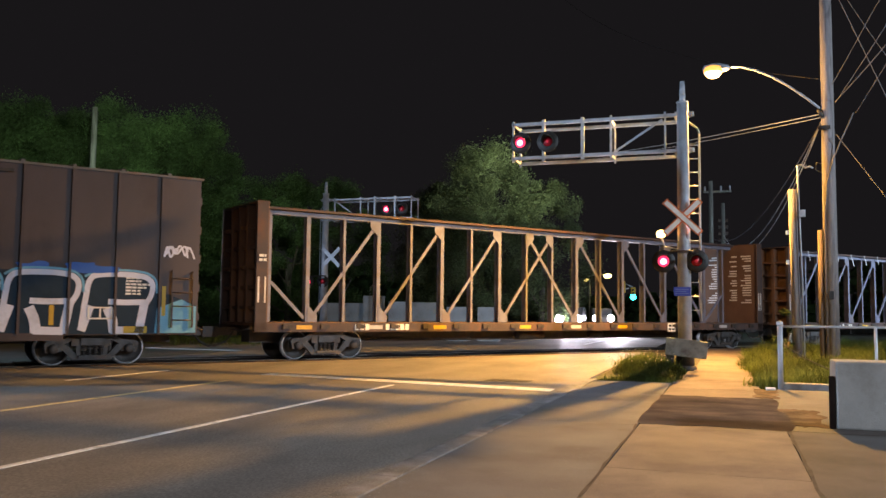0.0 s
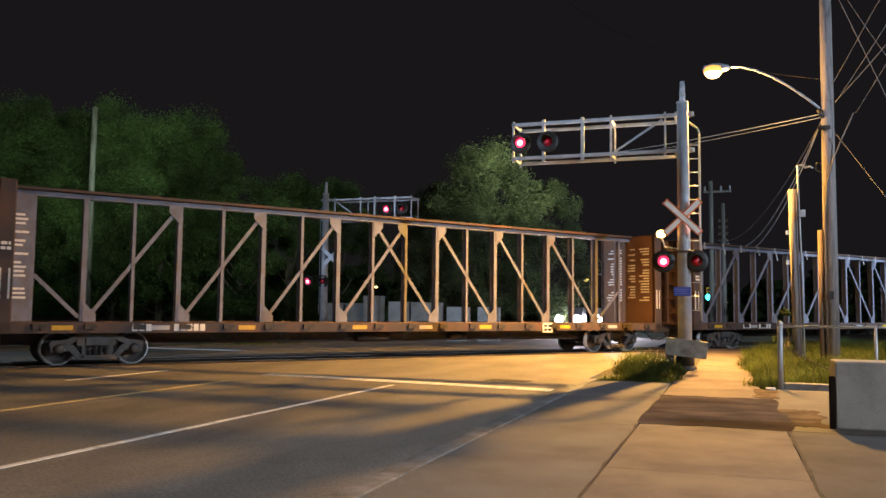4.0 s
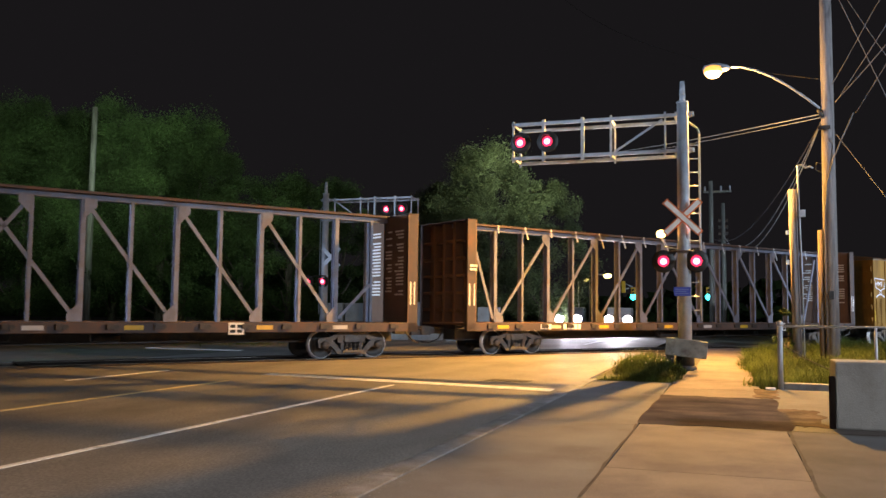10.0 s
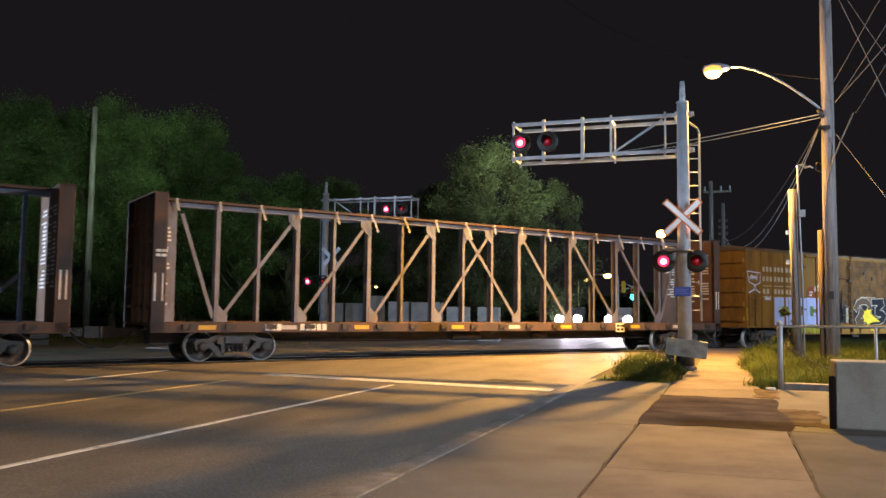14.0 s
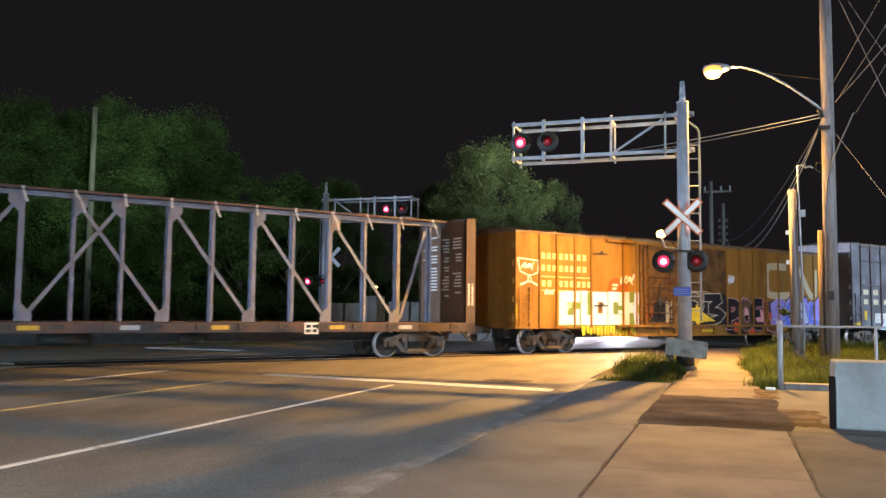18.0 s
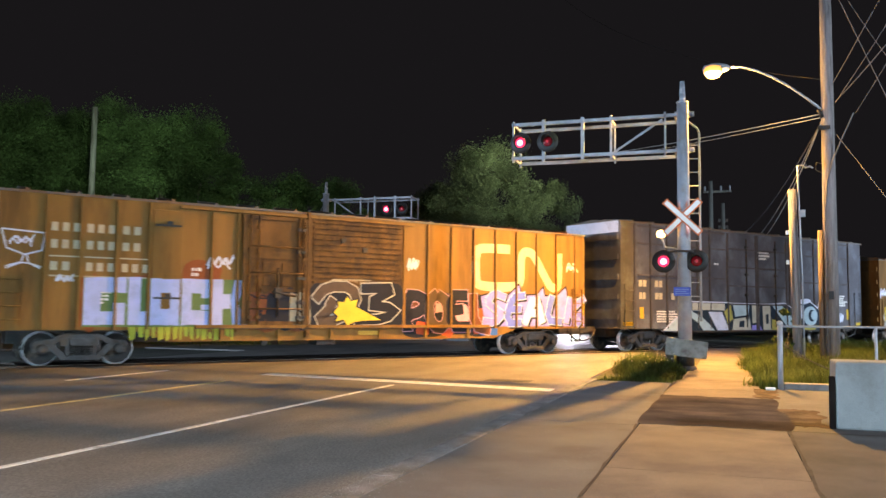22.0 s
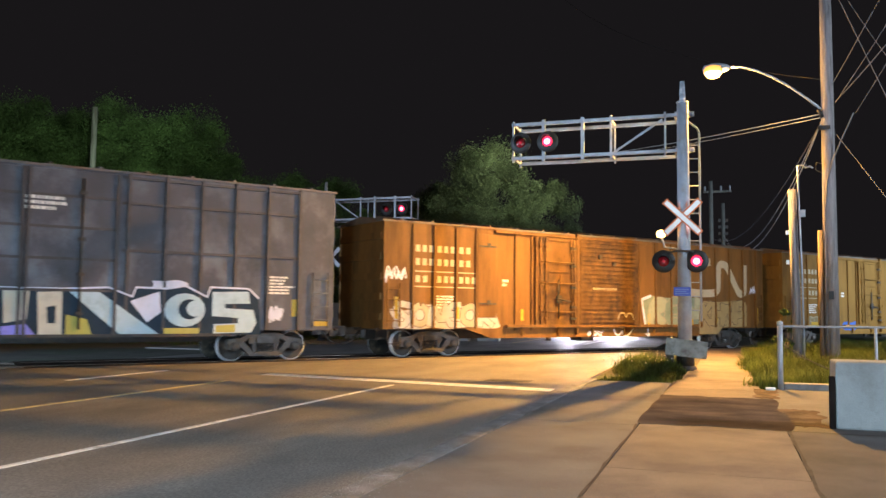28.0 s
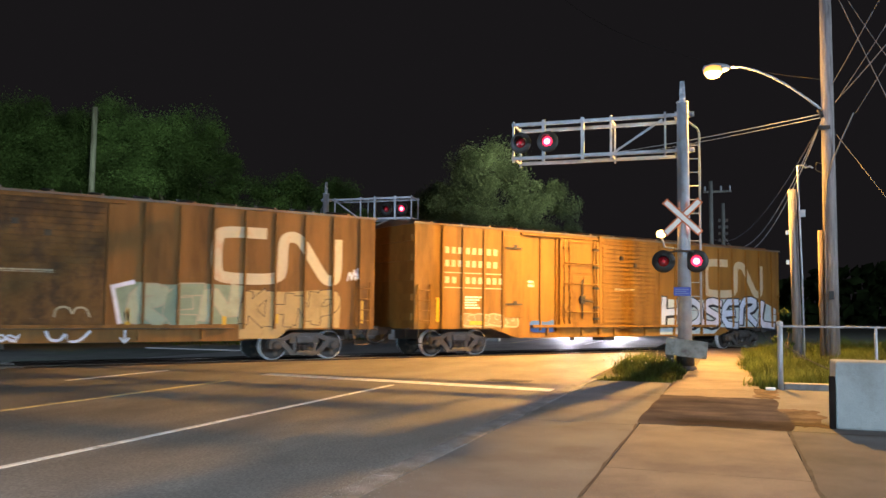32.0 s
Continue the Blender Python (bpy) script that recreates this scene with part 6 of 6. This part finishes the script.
part("graffiti_tag", ribbon(B(), rounded([(F + 10.2, 0.9), (F + 10.3, 0.66), (F + 10.55, 0.66), (F + 10.65, 0.85), (F + 10.75, 0.62), (F + 11.0, 0.64), (F + 11.25, 0.9)], 2), 0.07, -HW - 0.007), P_WHITE, carF, "white sprayed wave")
part("graffiti_tag", ribbon(B(), rounded([(F + 10.35, 1.25), (F + 10.4, 1.5), (F + 10.7, 1.52), (F + 10.78, 1.3), (F + 10.85, 1.5), (F + 11.1, 1.5), (F + 11.2, 1.25)], 2), 0.05, -HW - 0.098), P_CREAM, carF, "pale sprayed arcs")
tag(carF, F + 8.75, 0.62, 1.1, 0.24, P_WHITE, 19, 0.045)
tag(carF, F + 0.02, 2.35, 1.0, 0.7, P_WHITE, 16, 0.045)
tag(carF, h - 0.95, 2.3, 0.5, 0.5, P_WHITE, 17, 0.035)
yellow_marks(carF, [(F + 0.42, 1.25, 0.12, 0.7), (F + 2.8, 1.25, 0.14, 0.4), (F + 5.6, 1.2, 0.12, 0.4), (F + 9.8, 0.95, 0.7, 0.1), (F + 12.1, 1.0, 0.12, 0.5), (F + 14.7, 1.0, 0.12, 0.5), (h - 3.3, 1.1, 0.12, 0.45), (h - 0.5, 1.1, 0.12, 0.7)])
carG, F, h = brown_boxcar("boxcar", 121.47, 141.08, 23, "brown long boxcar with pale blue graffiti at its end")
part("graffiti_back", painted(B(), [(F + 11.65, 0.66), (F + 15.0, 0.68), (F + 15.4, 0.95), (h - 0.3, 0.96), (h - 0.25, 1.75), (h - 1.0, 2.0), (F + 17.5, 2.1), (F + 15.5, 2.15), (F + 13.6, 2.05), (F + 11.7, 2.1)], -HW - 0.0035), P_SKYW, carG, "pale blue sprayed backing")
sprayed_row(carG, F + 11.7, h - 0.35, 0.98, 2.16, ("gate", "ring", "snake", "comb", "leg", "foot"), [P_ICE, P_ICE, P_WHITE], P_NAVY, -HW - 0.0085, 0.26, 0.05, 0.08, 61, P_BLACK)
bubble_piece(carG, F + 1.9, F + 4.3, 0.95, 1.45, P_TAN, [P_TAN], P_CREAM, 62, 4)
part("graffiti_fill", painted(B(), blob(random.Random(9), F + 4.9, F + 6.0, 0.8, 1.2, 3, 0.2), -HW - 0.006), P_BLUE, carG, "blue sprayed patch")
yellow_marks(carG, [(F + 0.85, 1.15, 0.12, 0.8), (F + 2.2, 1.05, 0.6, 0.13), (F + 9.7, 1.25, 0.6, 0.13)])


# ---- beyond the railway ----
def barrier(x, y, w, hgt, turn, label):
    b = prism(B(), [(-w / 2, 0), (w / 2, 0), (w / 2, hgt), (-w / 2, hgt)], -0.3, 0.3)
    ob = tagged(part("concrete_block", b, BLOCK, None, label, 0.03), "", "barrier", "far concrete blocks")
    ob.matrix_basis = pose(x, y, -0.06, 0, 0, turn)
    return ob


for x, y, w, hgt in ((-20.3, 41.0, 1.2, 1.95), (-18.9, 41.1, 1.3, 1.95), (-17.9, 40.9, 1.05, 2.35), (-16.5, 41.2, 1.15, 2.05), (-15.0, 41.3, 1.6, 2.02), (-13.3, 41.4, 1.15, 1.8), (-11.7, 41.6, 1.1, 1.8)):
    barrier(x, y, w, hgt, 3, "grey concrete barrier block beyond the track")

def post_lamp(x, y, h, arm, mat, label, size=0.25):
    root = empty("street_lamp", Matrix.Translation((x, y, 0)), label, "street lamp", "far street lamps")
    part("pole", rod(B(), (0, 0, -0.06), (0, 0, h), 0.09, 0.07, 8), STEEL, root)
    part("arm", pipe(B(), [(0, 0, h), (arm * 0.5, 0, h + 0.15), (arm, 0, h + 0.1)], 0.05), STEEL, root)
    part("lamp_lens", lathe(B(), [(0.02, -size * 0.6), (size * 0.8, -size * 0.4), (size, 0), (size * 0.6, size * 0.4), (0.02, size * 0.5)], 12, "z", (arm, 0, h)), mat, root, "glowing lamp")
    return root


post_lamp(-12.5, 80, 5.05, 1.75, FAR_YELLOW, "far street lamp with a yellow glow", 0.36)
post_lamp(-13.9, 82, 4.75, 0.8, FAR_YELLOW, "far street lamp with a yellow glow", 0.28)
post_lamp(-0.2, 68, 2.45, 0.0, FAR_YELLOW, "low far lamp with an orange glow", 0.2)


def traffic_signal(x, y, z, arm, lit, label):
    root = empty("traffic_light", Matrix.Translation((x, y, 0)), label, "traffic light", "far traffic lights")
    part("pole", rod(B(), (arm, 0, -0.06), (arm, 0, z + 1.2), 0.08, 0.07, 8), STEEL, root)
    part("arm", pipe(B(), [(arm, 0, z + 0.9), (arm * 0.5, 0, z + 1.1), (0, 0, z + 0.8)], 0.04), STEEL, root)
    part("housing", quad_box(B(), (-0.18, 0.0, z - 0.25), (0.18, 0.2, z + 0.8)), YELLOW, root, "yellow signal housing", 0.02)
    part("green_lens", lathe(B(), [(0.24, 0.0), (0.18, -0.05), (0.01, -0.07)], 14, "y", (0, -0.01, z)), GREEN_GLOW, root, "lit green lens")
    for k in (0.3, 0.58):
        part("dark_lens", lathe(B(), [(0.11, 0.0), (0.08, -0.03), (0.01, -0.04)], 12, "y", (0, -0.005, z + k)), BLACK, root)
    return root


traffic_signal(-7.35, 70, 2.85, -1.2, True, "far traffic light showing green")
traffic_signal(-1.45, 72, 2.9, 0.9, True, "far yellow traffic light showing green")

post_lamp(-26.6, 60, 3.35, 0.5, FAR_DIM, "dim far yard lamp with a yellow glow", 0.14)
side_head = empty("traffic_light", Matrix.Translation((-8.57, 70, 0)), "far yellow traffic light turned sideways on a pale post", "traffic light", "far traffic lights")
part("pole", rod(B(), (0, 0, -0.06), (0, 0, 4.6), 0.09, 0.07, 8), STEEL, side_head, "pale steel post")
part("arm", rod(B(), (0, 0, 3.3), (0.9, 0, 3.6), 0.04), STEEL, side_head)
part("housing", quad_box(B(), (0.28, -0.1, 3.2), (0.6, 0.1, 4.15)), YELLOW, side_head, "yellow signal housing", 0.02)


def vehicle(x, y, turn, label, paintmat, glass=None):
    """A car seen from the front: body, glasshouse, bumper, lamps and wheels. Its front faces -y."""
    root = empty("car", pose(x, y, -0.015, 0, 0, turn), label, "car", "waiting cars")
    side = [(-0.0, 0.35), (0.0, 1.15), (0.2, 1.25), (1.2, 1.32), (1.9, 1.9), (3.6, 1.92), (4.3, 1.85), (4.5, 1.2), (4.5, 0.35)]
    b = B()
    rows = [[b.verts.new((xx * (1 - 0.06 * (z > 1.1)), yy, z)) for yy, z in side] for xx in (-0.9, 0.9)]
    n = len(side)
    for i in range(n):
        b.faces.new((rows[0][i], rows[0][(i + 1) % n], rows[1][(i + 1) % n], rows[1][i]))
    b.faces.new(rows[0][::-1])
    b.faces.new(rows[1])
    body = part("body", b, paintmat, root, "", 0.05)
    part("windscreen", prism(B(), [(-0.72, 1.1), (0.72, 1.1), (0.64, 1.5), (-0.64, 1.5)], -0.01, 0.01), BLACK, body).matrix_basis = pose(0, 1.42, 0.35, 0, 0, 0) @ pose(0, 0, 0, -52, 0, 0) @ pose(0, 0, -0.9, 0, 0, 0)
    part("bumper", quad_box(B(), (-0.88, -0.06, 0.3), (0.88, 0.04, 0.5)), BLACK, root, "", 0.03)
    part("grille", quad_box(B(), (-0.4, -0.03, 0.58), (0.4, 0.0, 0.72)), BLACK, root)
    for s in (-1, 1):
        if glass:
            # unseen car: tilted glowing plates, and a plate above that blocks their upward light
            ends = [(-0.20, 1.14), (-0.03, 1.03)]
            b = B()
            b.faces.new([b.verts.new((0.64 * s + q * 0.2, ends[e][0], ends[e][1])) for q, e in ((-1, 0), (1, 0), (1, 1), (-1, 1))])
            part("headlamp", b, glass, root, "tilted glowing plate as the unseen car's headlamp")
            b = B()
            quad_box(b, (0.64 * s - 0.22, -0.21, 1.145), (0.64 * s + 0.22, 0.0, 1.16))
            part("lamp_shield", b, BLACK, root)
        else:
            part("headlamp", lathe(B(), [(0.30, 0.0), (0.23, -0.06), (0.01, -0.11)], 18, "y", (0.64 * s, -0.01, 1.06)), HEAD_GLOW, root, "dazzling lit headlamp")
        for yy in (0.85, 3.6):
            part("wheel", lathe(B(), [(0.1, -0.1), (0.3, -0.1), (0.33, -0.06), (0.33, 0.06), (0.3, 0.1), (0.1, 0.1)], 18, "x", (0.8 * s, yy, 0.33)), BLACK, root)
    return root


CARPAINT = surface("car_paint", (0.10, 0.10, 0.11), 0.3, 0.2, 0.05, 2.0)
CARPAINT2 = surface("silver_car_paint", (0.30, 0.30, 0.31), 0.3, 0.3, 0.05, 2.0)
vehicle(-10.55, 58, 4, "dark car waiting with bright headlamps beyond the crossing", CARPAINT)
# very strong glow for a car never in view, added as cool light on the near road
HEAD_FILL = glow("fill_headlamp_glass", (0.50, 0.78, 1.0), 9000.0)
car_unseen = vehicle(-4.9, -120, 184, "unseen dark car that rolls up behind, added for its cool headlamp light", CARPAINT, HEAD_FILL)
car_two = vehicle(-7.1, 58, 4, "silver car with bright headlamps creeping up to the crossing", CARPAINT2)


for x, y in ((-10.5, 57.7), (-7.0, 56.0)):
    lamp("headlamp_beam", "SPOT", (x, y, 1.06), 5500, (0.92, 0.86, 1.0), 0.5, (x + 2.5, 32, 0.0), 60, 0.9)


# ---- trees ----
def tree(name, seed, height, spread, clumps, leaves, mat, base, label, low=0.25, leaf=0.082):
    r = random.Random(seed)
    root = empty(name, Matrix.Translation(base), label, "tree", "trees beyond the track")
    b = rod(B(), (0, 0, -0.2), (0.1, 0.05, height * 0.45), height * 0.022, height * 0.014, 9)
    tips = []
    for k in range(11):
        a = k * 2.4 + r.uniform(-0.3, 0.3)
        z0 = height * r.uniform(low * 0.6, 0.5)
        ln = spread * r.uniform(0.35, 0.65)
        tip = Vector((math.cos(a) * ln, math.sin(a) * ln, z0 + height * r.uniform(0.05, 0.3)))
        pipe(b, [(0.05, 0.02, z0), tip * 0.45 + Vector((0, 0, z0 * 0.45)), tip], height * 0.006, 5)
        tips.append(tip)
    part("trunk", b, BARK, root, "dark forked trunk and limbs")
    verts, faces = [], []
    centres = []
    for k in range(clumps):
        a, u = r.uniform(0, 6.283), r.random()
        z = height * (low + (1 - low) * u)
        prof = math.sin(math.pi * min(0.12 + 0.88 * (1 - (z / height - low) / (1 - low)) ** 0.75, 1) * 0.62) + 0.08
        rad = spread * prof * math.sqrt(r.uniform(0.25, 1.0))
        centres.append((Vector((math.cos(a) * rad, math.sin(a) * rad, z)), spread * r.uniform(0.13, 0.3)))
    per = leaves // clumps
    for c, rr in centres:
        for _ in range(per):
            d = Vector((r.gauss(0, 1), r.gauss(0, 1), r.gauss(0, 0.75)))
            p = c + d.normalized() * rr * (r.random() ** 0.4 if r.random() < 0.86 else r.uniform(0.9, 1.45))
            u = Vector((r.uniform(-1, 1), r.uniform(-1, 1), r.uniform(-0.7, 0.7))).normalized()
            w = u.cross(Vector((r.uniform(-1, 1), r.uniform(-1, 1), r.uniform(-1, 1)))).normalized()
            s = leaf * r.uniform(0.5, 1.2)
            i = len(verts)
            verts += [p - u * s, p + w * s * 0.45, p + u * s, p - w * s * 0.45]
            faces.append((i, i + 1, i + 2, i + 3))
    me = bpy.data.meshes.new("crown")
    me.from_pydata([tuple(v) for v in verts], [], faces)
    me.materials.append(mat)
    crown = new("crown", me)
    crown.parent = root
    tagged(crown, "loose uneven crown of small leaves", "", "", "stuff")
    return root


G0 = -0.06
t1 = tree("tree", 1, 17.4, 5.2, 120, 125000, LEAF, (-51.2, 50, G0), "large leafy tree, dim green in the night", 0.10)
t2 = tree("tree", 2, 15.0, 4.6, 110, 120000, LEAF, (-38.8, 50, G0), "broad leafy tree, dim green in the night", 0.10)
tree("tree", 3, 13.3, 4.1, 130, 95000, LEAF2, (-16.6, 58, G0), "rounded pale green tree behind the crossing", 0.15, 0.075)
for src, x, y, turn in ((t1, -56.5, 52, 100), (t1, -47.0, 52, 200), (t2, -43.3, 50.5, 60), (t2, -36.9, 50.0, 160), (t2, -45, 58, 230), (t1, -61, 54, 300)):
    copy_thing(src, pose(x, y, G0, 0, 0, turn))
t4 = tree("tree", 4, 10.4, 3.2, 80, 55000, LEAF, (-28.3, 50, G0), "smaller leafy tree beside the far signal", 0.08)
copy_thing(t4, pose(-31.8, 49.5, G0, 0, 0, 70))
copy_thing(t4, pose(-26.0, 53, G0, 0, 0, 140))
t5 = tree("tree", 5, 10.6, 3.4, 80, 55000, LEAF2, (-12.6, 58.5, G0), "pale leafy tree behind the crossing", 0.12, 0.075)
copy_thing(t5, pose(-20.3, 59, G0, 0, 0, 90))
copy_thing(t5, pose(-18.9, 57, G0, 0, 0, 200))

# far dark tree line that closes the view
r = random.Random(77)
vs, fs = [], []
for k in range(9000):
    a = r.uniform(-1.9, 1.3)
    d = r.uniform(150, 190)
    p = Vector((math.sin(a) * d, math.cos(a) * d, r.random() ** 1.4 * (7 + 3 * math.sin(a * 9))))
    u = Vector((r.uniform(-1, 1), r.uniform(-1, 1), r.uniform(-1, 1))).normalized()
    w = u.orthogonal().normalized()
    i = len(vs)
    vs += [p - u * 1.6, p + w * 1.2, p + u * 1.6, p - w * 1.2]
    fs.append((i, i + 1, i + 2, i + 3))
me = bpy.data.meshes.new("far_trees")
me.from_pydata([tuple(v) for v in vs], [], fs)
me.materials.append(LEAF)
tagged(new("far_trees", me), "distant dark line of trees", "trees", "", "stuff")


# ---- grass and weeds ----
def blades(name, patches, mat, seed, label):
    """Tufts of bent blades in soft-edged clumps. Patches: centre x, y, half widths, tufts, height."""
    r = random.Random(seed)
    vs, fs = [], []
    for px, py, hx, hy, n, hgt in patches:
        for _ in range(n):
            u, v = r.gauss(0, 0.45), r.gauss(0, 0.45)
            if abs(u) > 1 or abs(v) > 1:
                continue
            cx, cy = px + u * hx, py + v * hy
            th = hgt * r.uniform(0.35, 1.15) * (1 - 0.55 * max(abs(u), abs(v)))
            lean = r.uniform(-0.3, 0.3)
            for _ in range(9):
                a = r.uniform(0, 6.283)
                ln, wd = th * r.uniform(0.5, 1.1), 0.004 + 0.005 * r.random()
                d = Vector((math.cos(a), math.sin(a), 0))
                s = Vector((-d.y, d.x, 0)) * wd
                p0 = Vector((cx + r.gauss(0, 0.07), cy + r.gauss(0, 0.07), -0.06))
                p1 = p0 + d * ln * 0.18 + Vector((lean * ln * 0.3, 0, ln * 0.6))
                p2 = p0 + d * ln * r.uniform(0.3, 0.8) + Vector((lean * ln, 0, ln * r.uniform(0.7, 1.0)))
                i = len(vs)
                vs.extend([p0 - s, p0 + s, p1 + s * 0.8, p1 - s * 0.8, p2])
                fs.extend([(i, i + 1, i + 2, i + 3), (i + 3, i + 2, i + 4)])
    me = bpy.data.meshes.new(name)
    me.from_pydata([tuple(v) for v in vs], [], fs)
    me.materials.append(mat)
    return tagged(new(name, me), label, "grass", "", "stuff")


def scatter(x0, x1, y0, y1, n, size, tufts, hgt, seed):
    r = random.Random(seed)
    return [(r.uniform(x0, x1), r.uniform(y0, y1), size * r.uniform(0.6, 1.3), size * r.uniform(0.6, 1.3), tufts, hgt * r.uniform(0.7, 1.15)) for _ in range(n)]


blades("grass", scatter(1.5, 6.5, 19.2, 24, 40, 0.9, 110, 0.75, 1) + scatter(1.4, 9, 24, 36, 60, 1.3, 90, 0.85, 2) + scatter(0.75, 1.2, 18.6, 27, 14, 0.45, 80, 0.6, 3) + scatter(5, 14, 30, 48, 40, 1.8, 45, 0.8, 4),
       GRASS, 3, "long unmown grass behind the fence")
blades("weeds", scatter(-2.3, -1.5, 19.3, 20.4, 8, 0.6, 100, 0.36, 5) + scatter(-2.5, -1.5, 20.4, 23.5, 16, 0.6, 120, 0.66, 6) + scatter(-2.6, -1.6, 23.5, 29, 14, 0.7, 40, 0.45, 7), GRASS, 4, "weedy tall grass at the foot of the signal")
blades("verge_grass", scatter(-40, -18, 30, 42, 60, 2.0, 30, 0.5, 8) + scatter(-45, -18.0, 6, 12, 30, 2.0, 30, 0.3, 9), GRASS, 5, "rough grass beside the track")
# seed heads and small pale flowers
r = random.Random(12)
vs, fs = [], []
for _ in range(70):
    p = Vector((r.uniform(-2.8, -1.3), r.uniform(19, 24.5), r.uniform(0.35, 0.62)))
    s = 0.013 * r.uniform(0.6, 1.4)
    i = len(vs)
    vs += [p + Vector(q) * s for q in ((1, 0, 0), (0, 1, 0), (-1, 0, 0), (0, -1, 0), (0, 0, 1.2), (0, 0, -1.2))]
    fs += [(i + a, i + b2, i + c) for a, b2, c in ((0, 1, 4), (1, 2, 4), (2, 3, 4), (3, 0, 4), (1, 0, 5), (2, 1, 5), (3, 2, 5), (0, 3, 5))]
me = bpy.data.meshes.new("weed_flowers")
me.from_pydata([tuple(v) for v in vs], [], fs)
me.materials.append(LETTER)
tagged(new("weed_flowers", me), "small pale flowers on the weeds", "flowers", "", "stuff")
# tall shrub at the service pole
sh = tree("shrub", 9, 1.7, 0.36, 24, 4500, WEED, (1.58, 26.2, G0), "leafy shrub at the foot of the service pole", 0.1, 0.035)
tagged(sh, "", "shrub")
# pale grit washed along the gutter and into the slab joint; also imitates the kerb's sheen
r = random.Random(31)
vs, fs = [], []
for k in range(3600):
    if k % 24:
        gy = 4.5 + 9.5 * r.random() ** 1.6
        gx = -2.98 + r.gauss(0, 0.16)
        p = Vector((gx, gy + r.gauss(0, 0.3), -0.014 if gx < -3.06 else 0.027 if gx < -2.8 else 0.021))
    else:
        p = Vector((-1.35 + r.gauss(0, 0.16), 8.2 + r.gauss(0, 1.1), 0.021))
    q = 0.0018 + 0.0034 * r.random() ** 2
    i = len(vs)
    vs += [p + Vector((q, 0, 0)), p + Vector((0, q * 1.3, 0)), p + Vector((-q, 0, 0)), p + Vector((0, -q, 0)), p + Vector((0, 0, q))]
    fs += [(i, i + 1, i + 4), (i + 1, i + 2, i + 4), (i + 2, i + 3, i + 4), (i + 3, i, i + 4)]
me = bpy.data.meshes.new("gutter_grit_sheen")
me.from_pydata([tuple(v) for v in vs], [], fs)
me.materials.append(BLOCK)
tagged(new("gutter_grit_sheen", me), "pale grit scattered along the gutter, which also stands in for its sheen", "grit", "", "stuff")
# litter on the kerb
b = B()
lathe(b, [(0.02, -0.09), (0.03, -0.08), (0.034, 0.08), (0.02, 0.09)], 10, "x", (0, 0, 0.034))
tagged(part("litter", b, WHITE, None, "crushed pale paper cup lying on the pavement"), "", "litter").matrix_basis = pose(0.78, 17.6, 0.02)


# ---- what moves ----
def moved(t):
    for (ta, ma), (tb, mb) in zip(TRAIN, TRAIN[1:]):
        if t <= tb:
            return ma + (mb - ma) * (t - ta) / (tb - ta)
    return TRAIN[-1][1]


FLASH0, HALF = 0.37, 0.6843


def motions():
    for car, mid in CARS:
        walk(car, [(t, Matrix.Translation(along(mid - m)) @ pose(0, 0, 0, 0, 0, TURN)) for t, m in TRAIN])
    # wheels roll without slipping
    times = [0.0]
    t = 0.0
    while t < 32.0:
        t = min(t + 1 / 30, 32.0)
        if moved(t) - moved(times[-1]) > 0.42 or t >= 32.0:
            times.append(t)
    for w, x in wheels:
        walk(w, [(t, pose(x, 0, R, 0, -math.degrees(moved(t) / R), 0)) for t in times])
    # warning lamps: each bulb slides forward to light and back to darken
    def flashes(on):
        rows, t = [(0.0, on)], FLASH0
        while t < 31.9:
            d = 0.10 if on else -0.04
            rows += [(t + d - 0.03, on), (t + d + 0.03, not on)]
            on = not on
            t += HALF
        return rows + [(32.0, on)]
    for bulbs in (near_bulbs, far_bulbs):
        for k, (bulb, y) in enumerate(bulbs):
            walk(bulb, [(t, pose(0, y - (0.045 if on else -0.12), 0)) for t, on in flashes(k % 2 == 0)])
    walk(car_two, [(0, pose(-10.2, 73, -0.015, 0, 0, 12)), (3, pose(-9.2, 67, -0.015, 0, 0, 10)), (6.5, pose(-7.6, 60, -0.015, 0, 0, 6)), (10, pose(-7.1, 58, -0.015, 0, 0, 4)), (32, pose(-7.1, 58, -0.015, 0, 0, 4))])

    # the unseen car rolls up behind the view and brings cool light to the road
    walk(car_unseen, [(t, pose(-5.4, y, -0.015, 0, 0, 180)) for t, y in ((0, -150), (11, -110), (13, -80), (14.5, -48), (16.0, -10), (17.0, -4.6), (18, -4), (32, -4))])


motions()
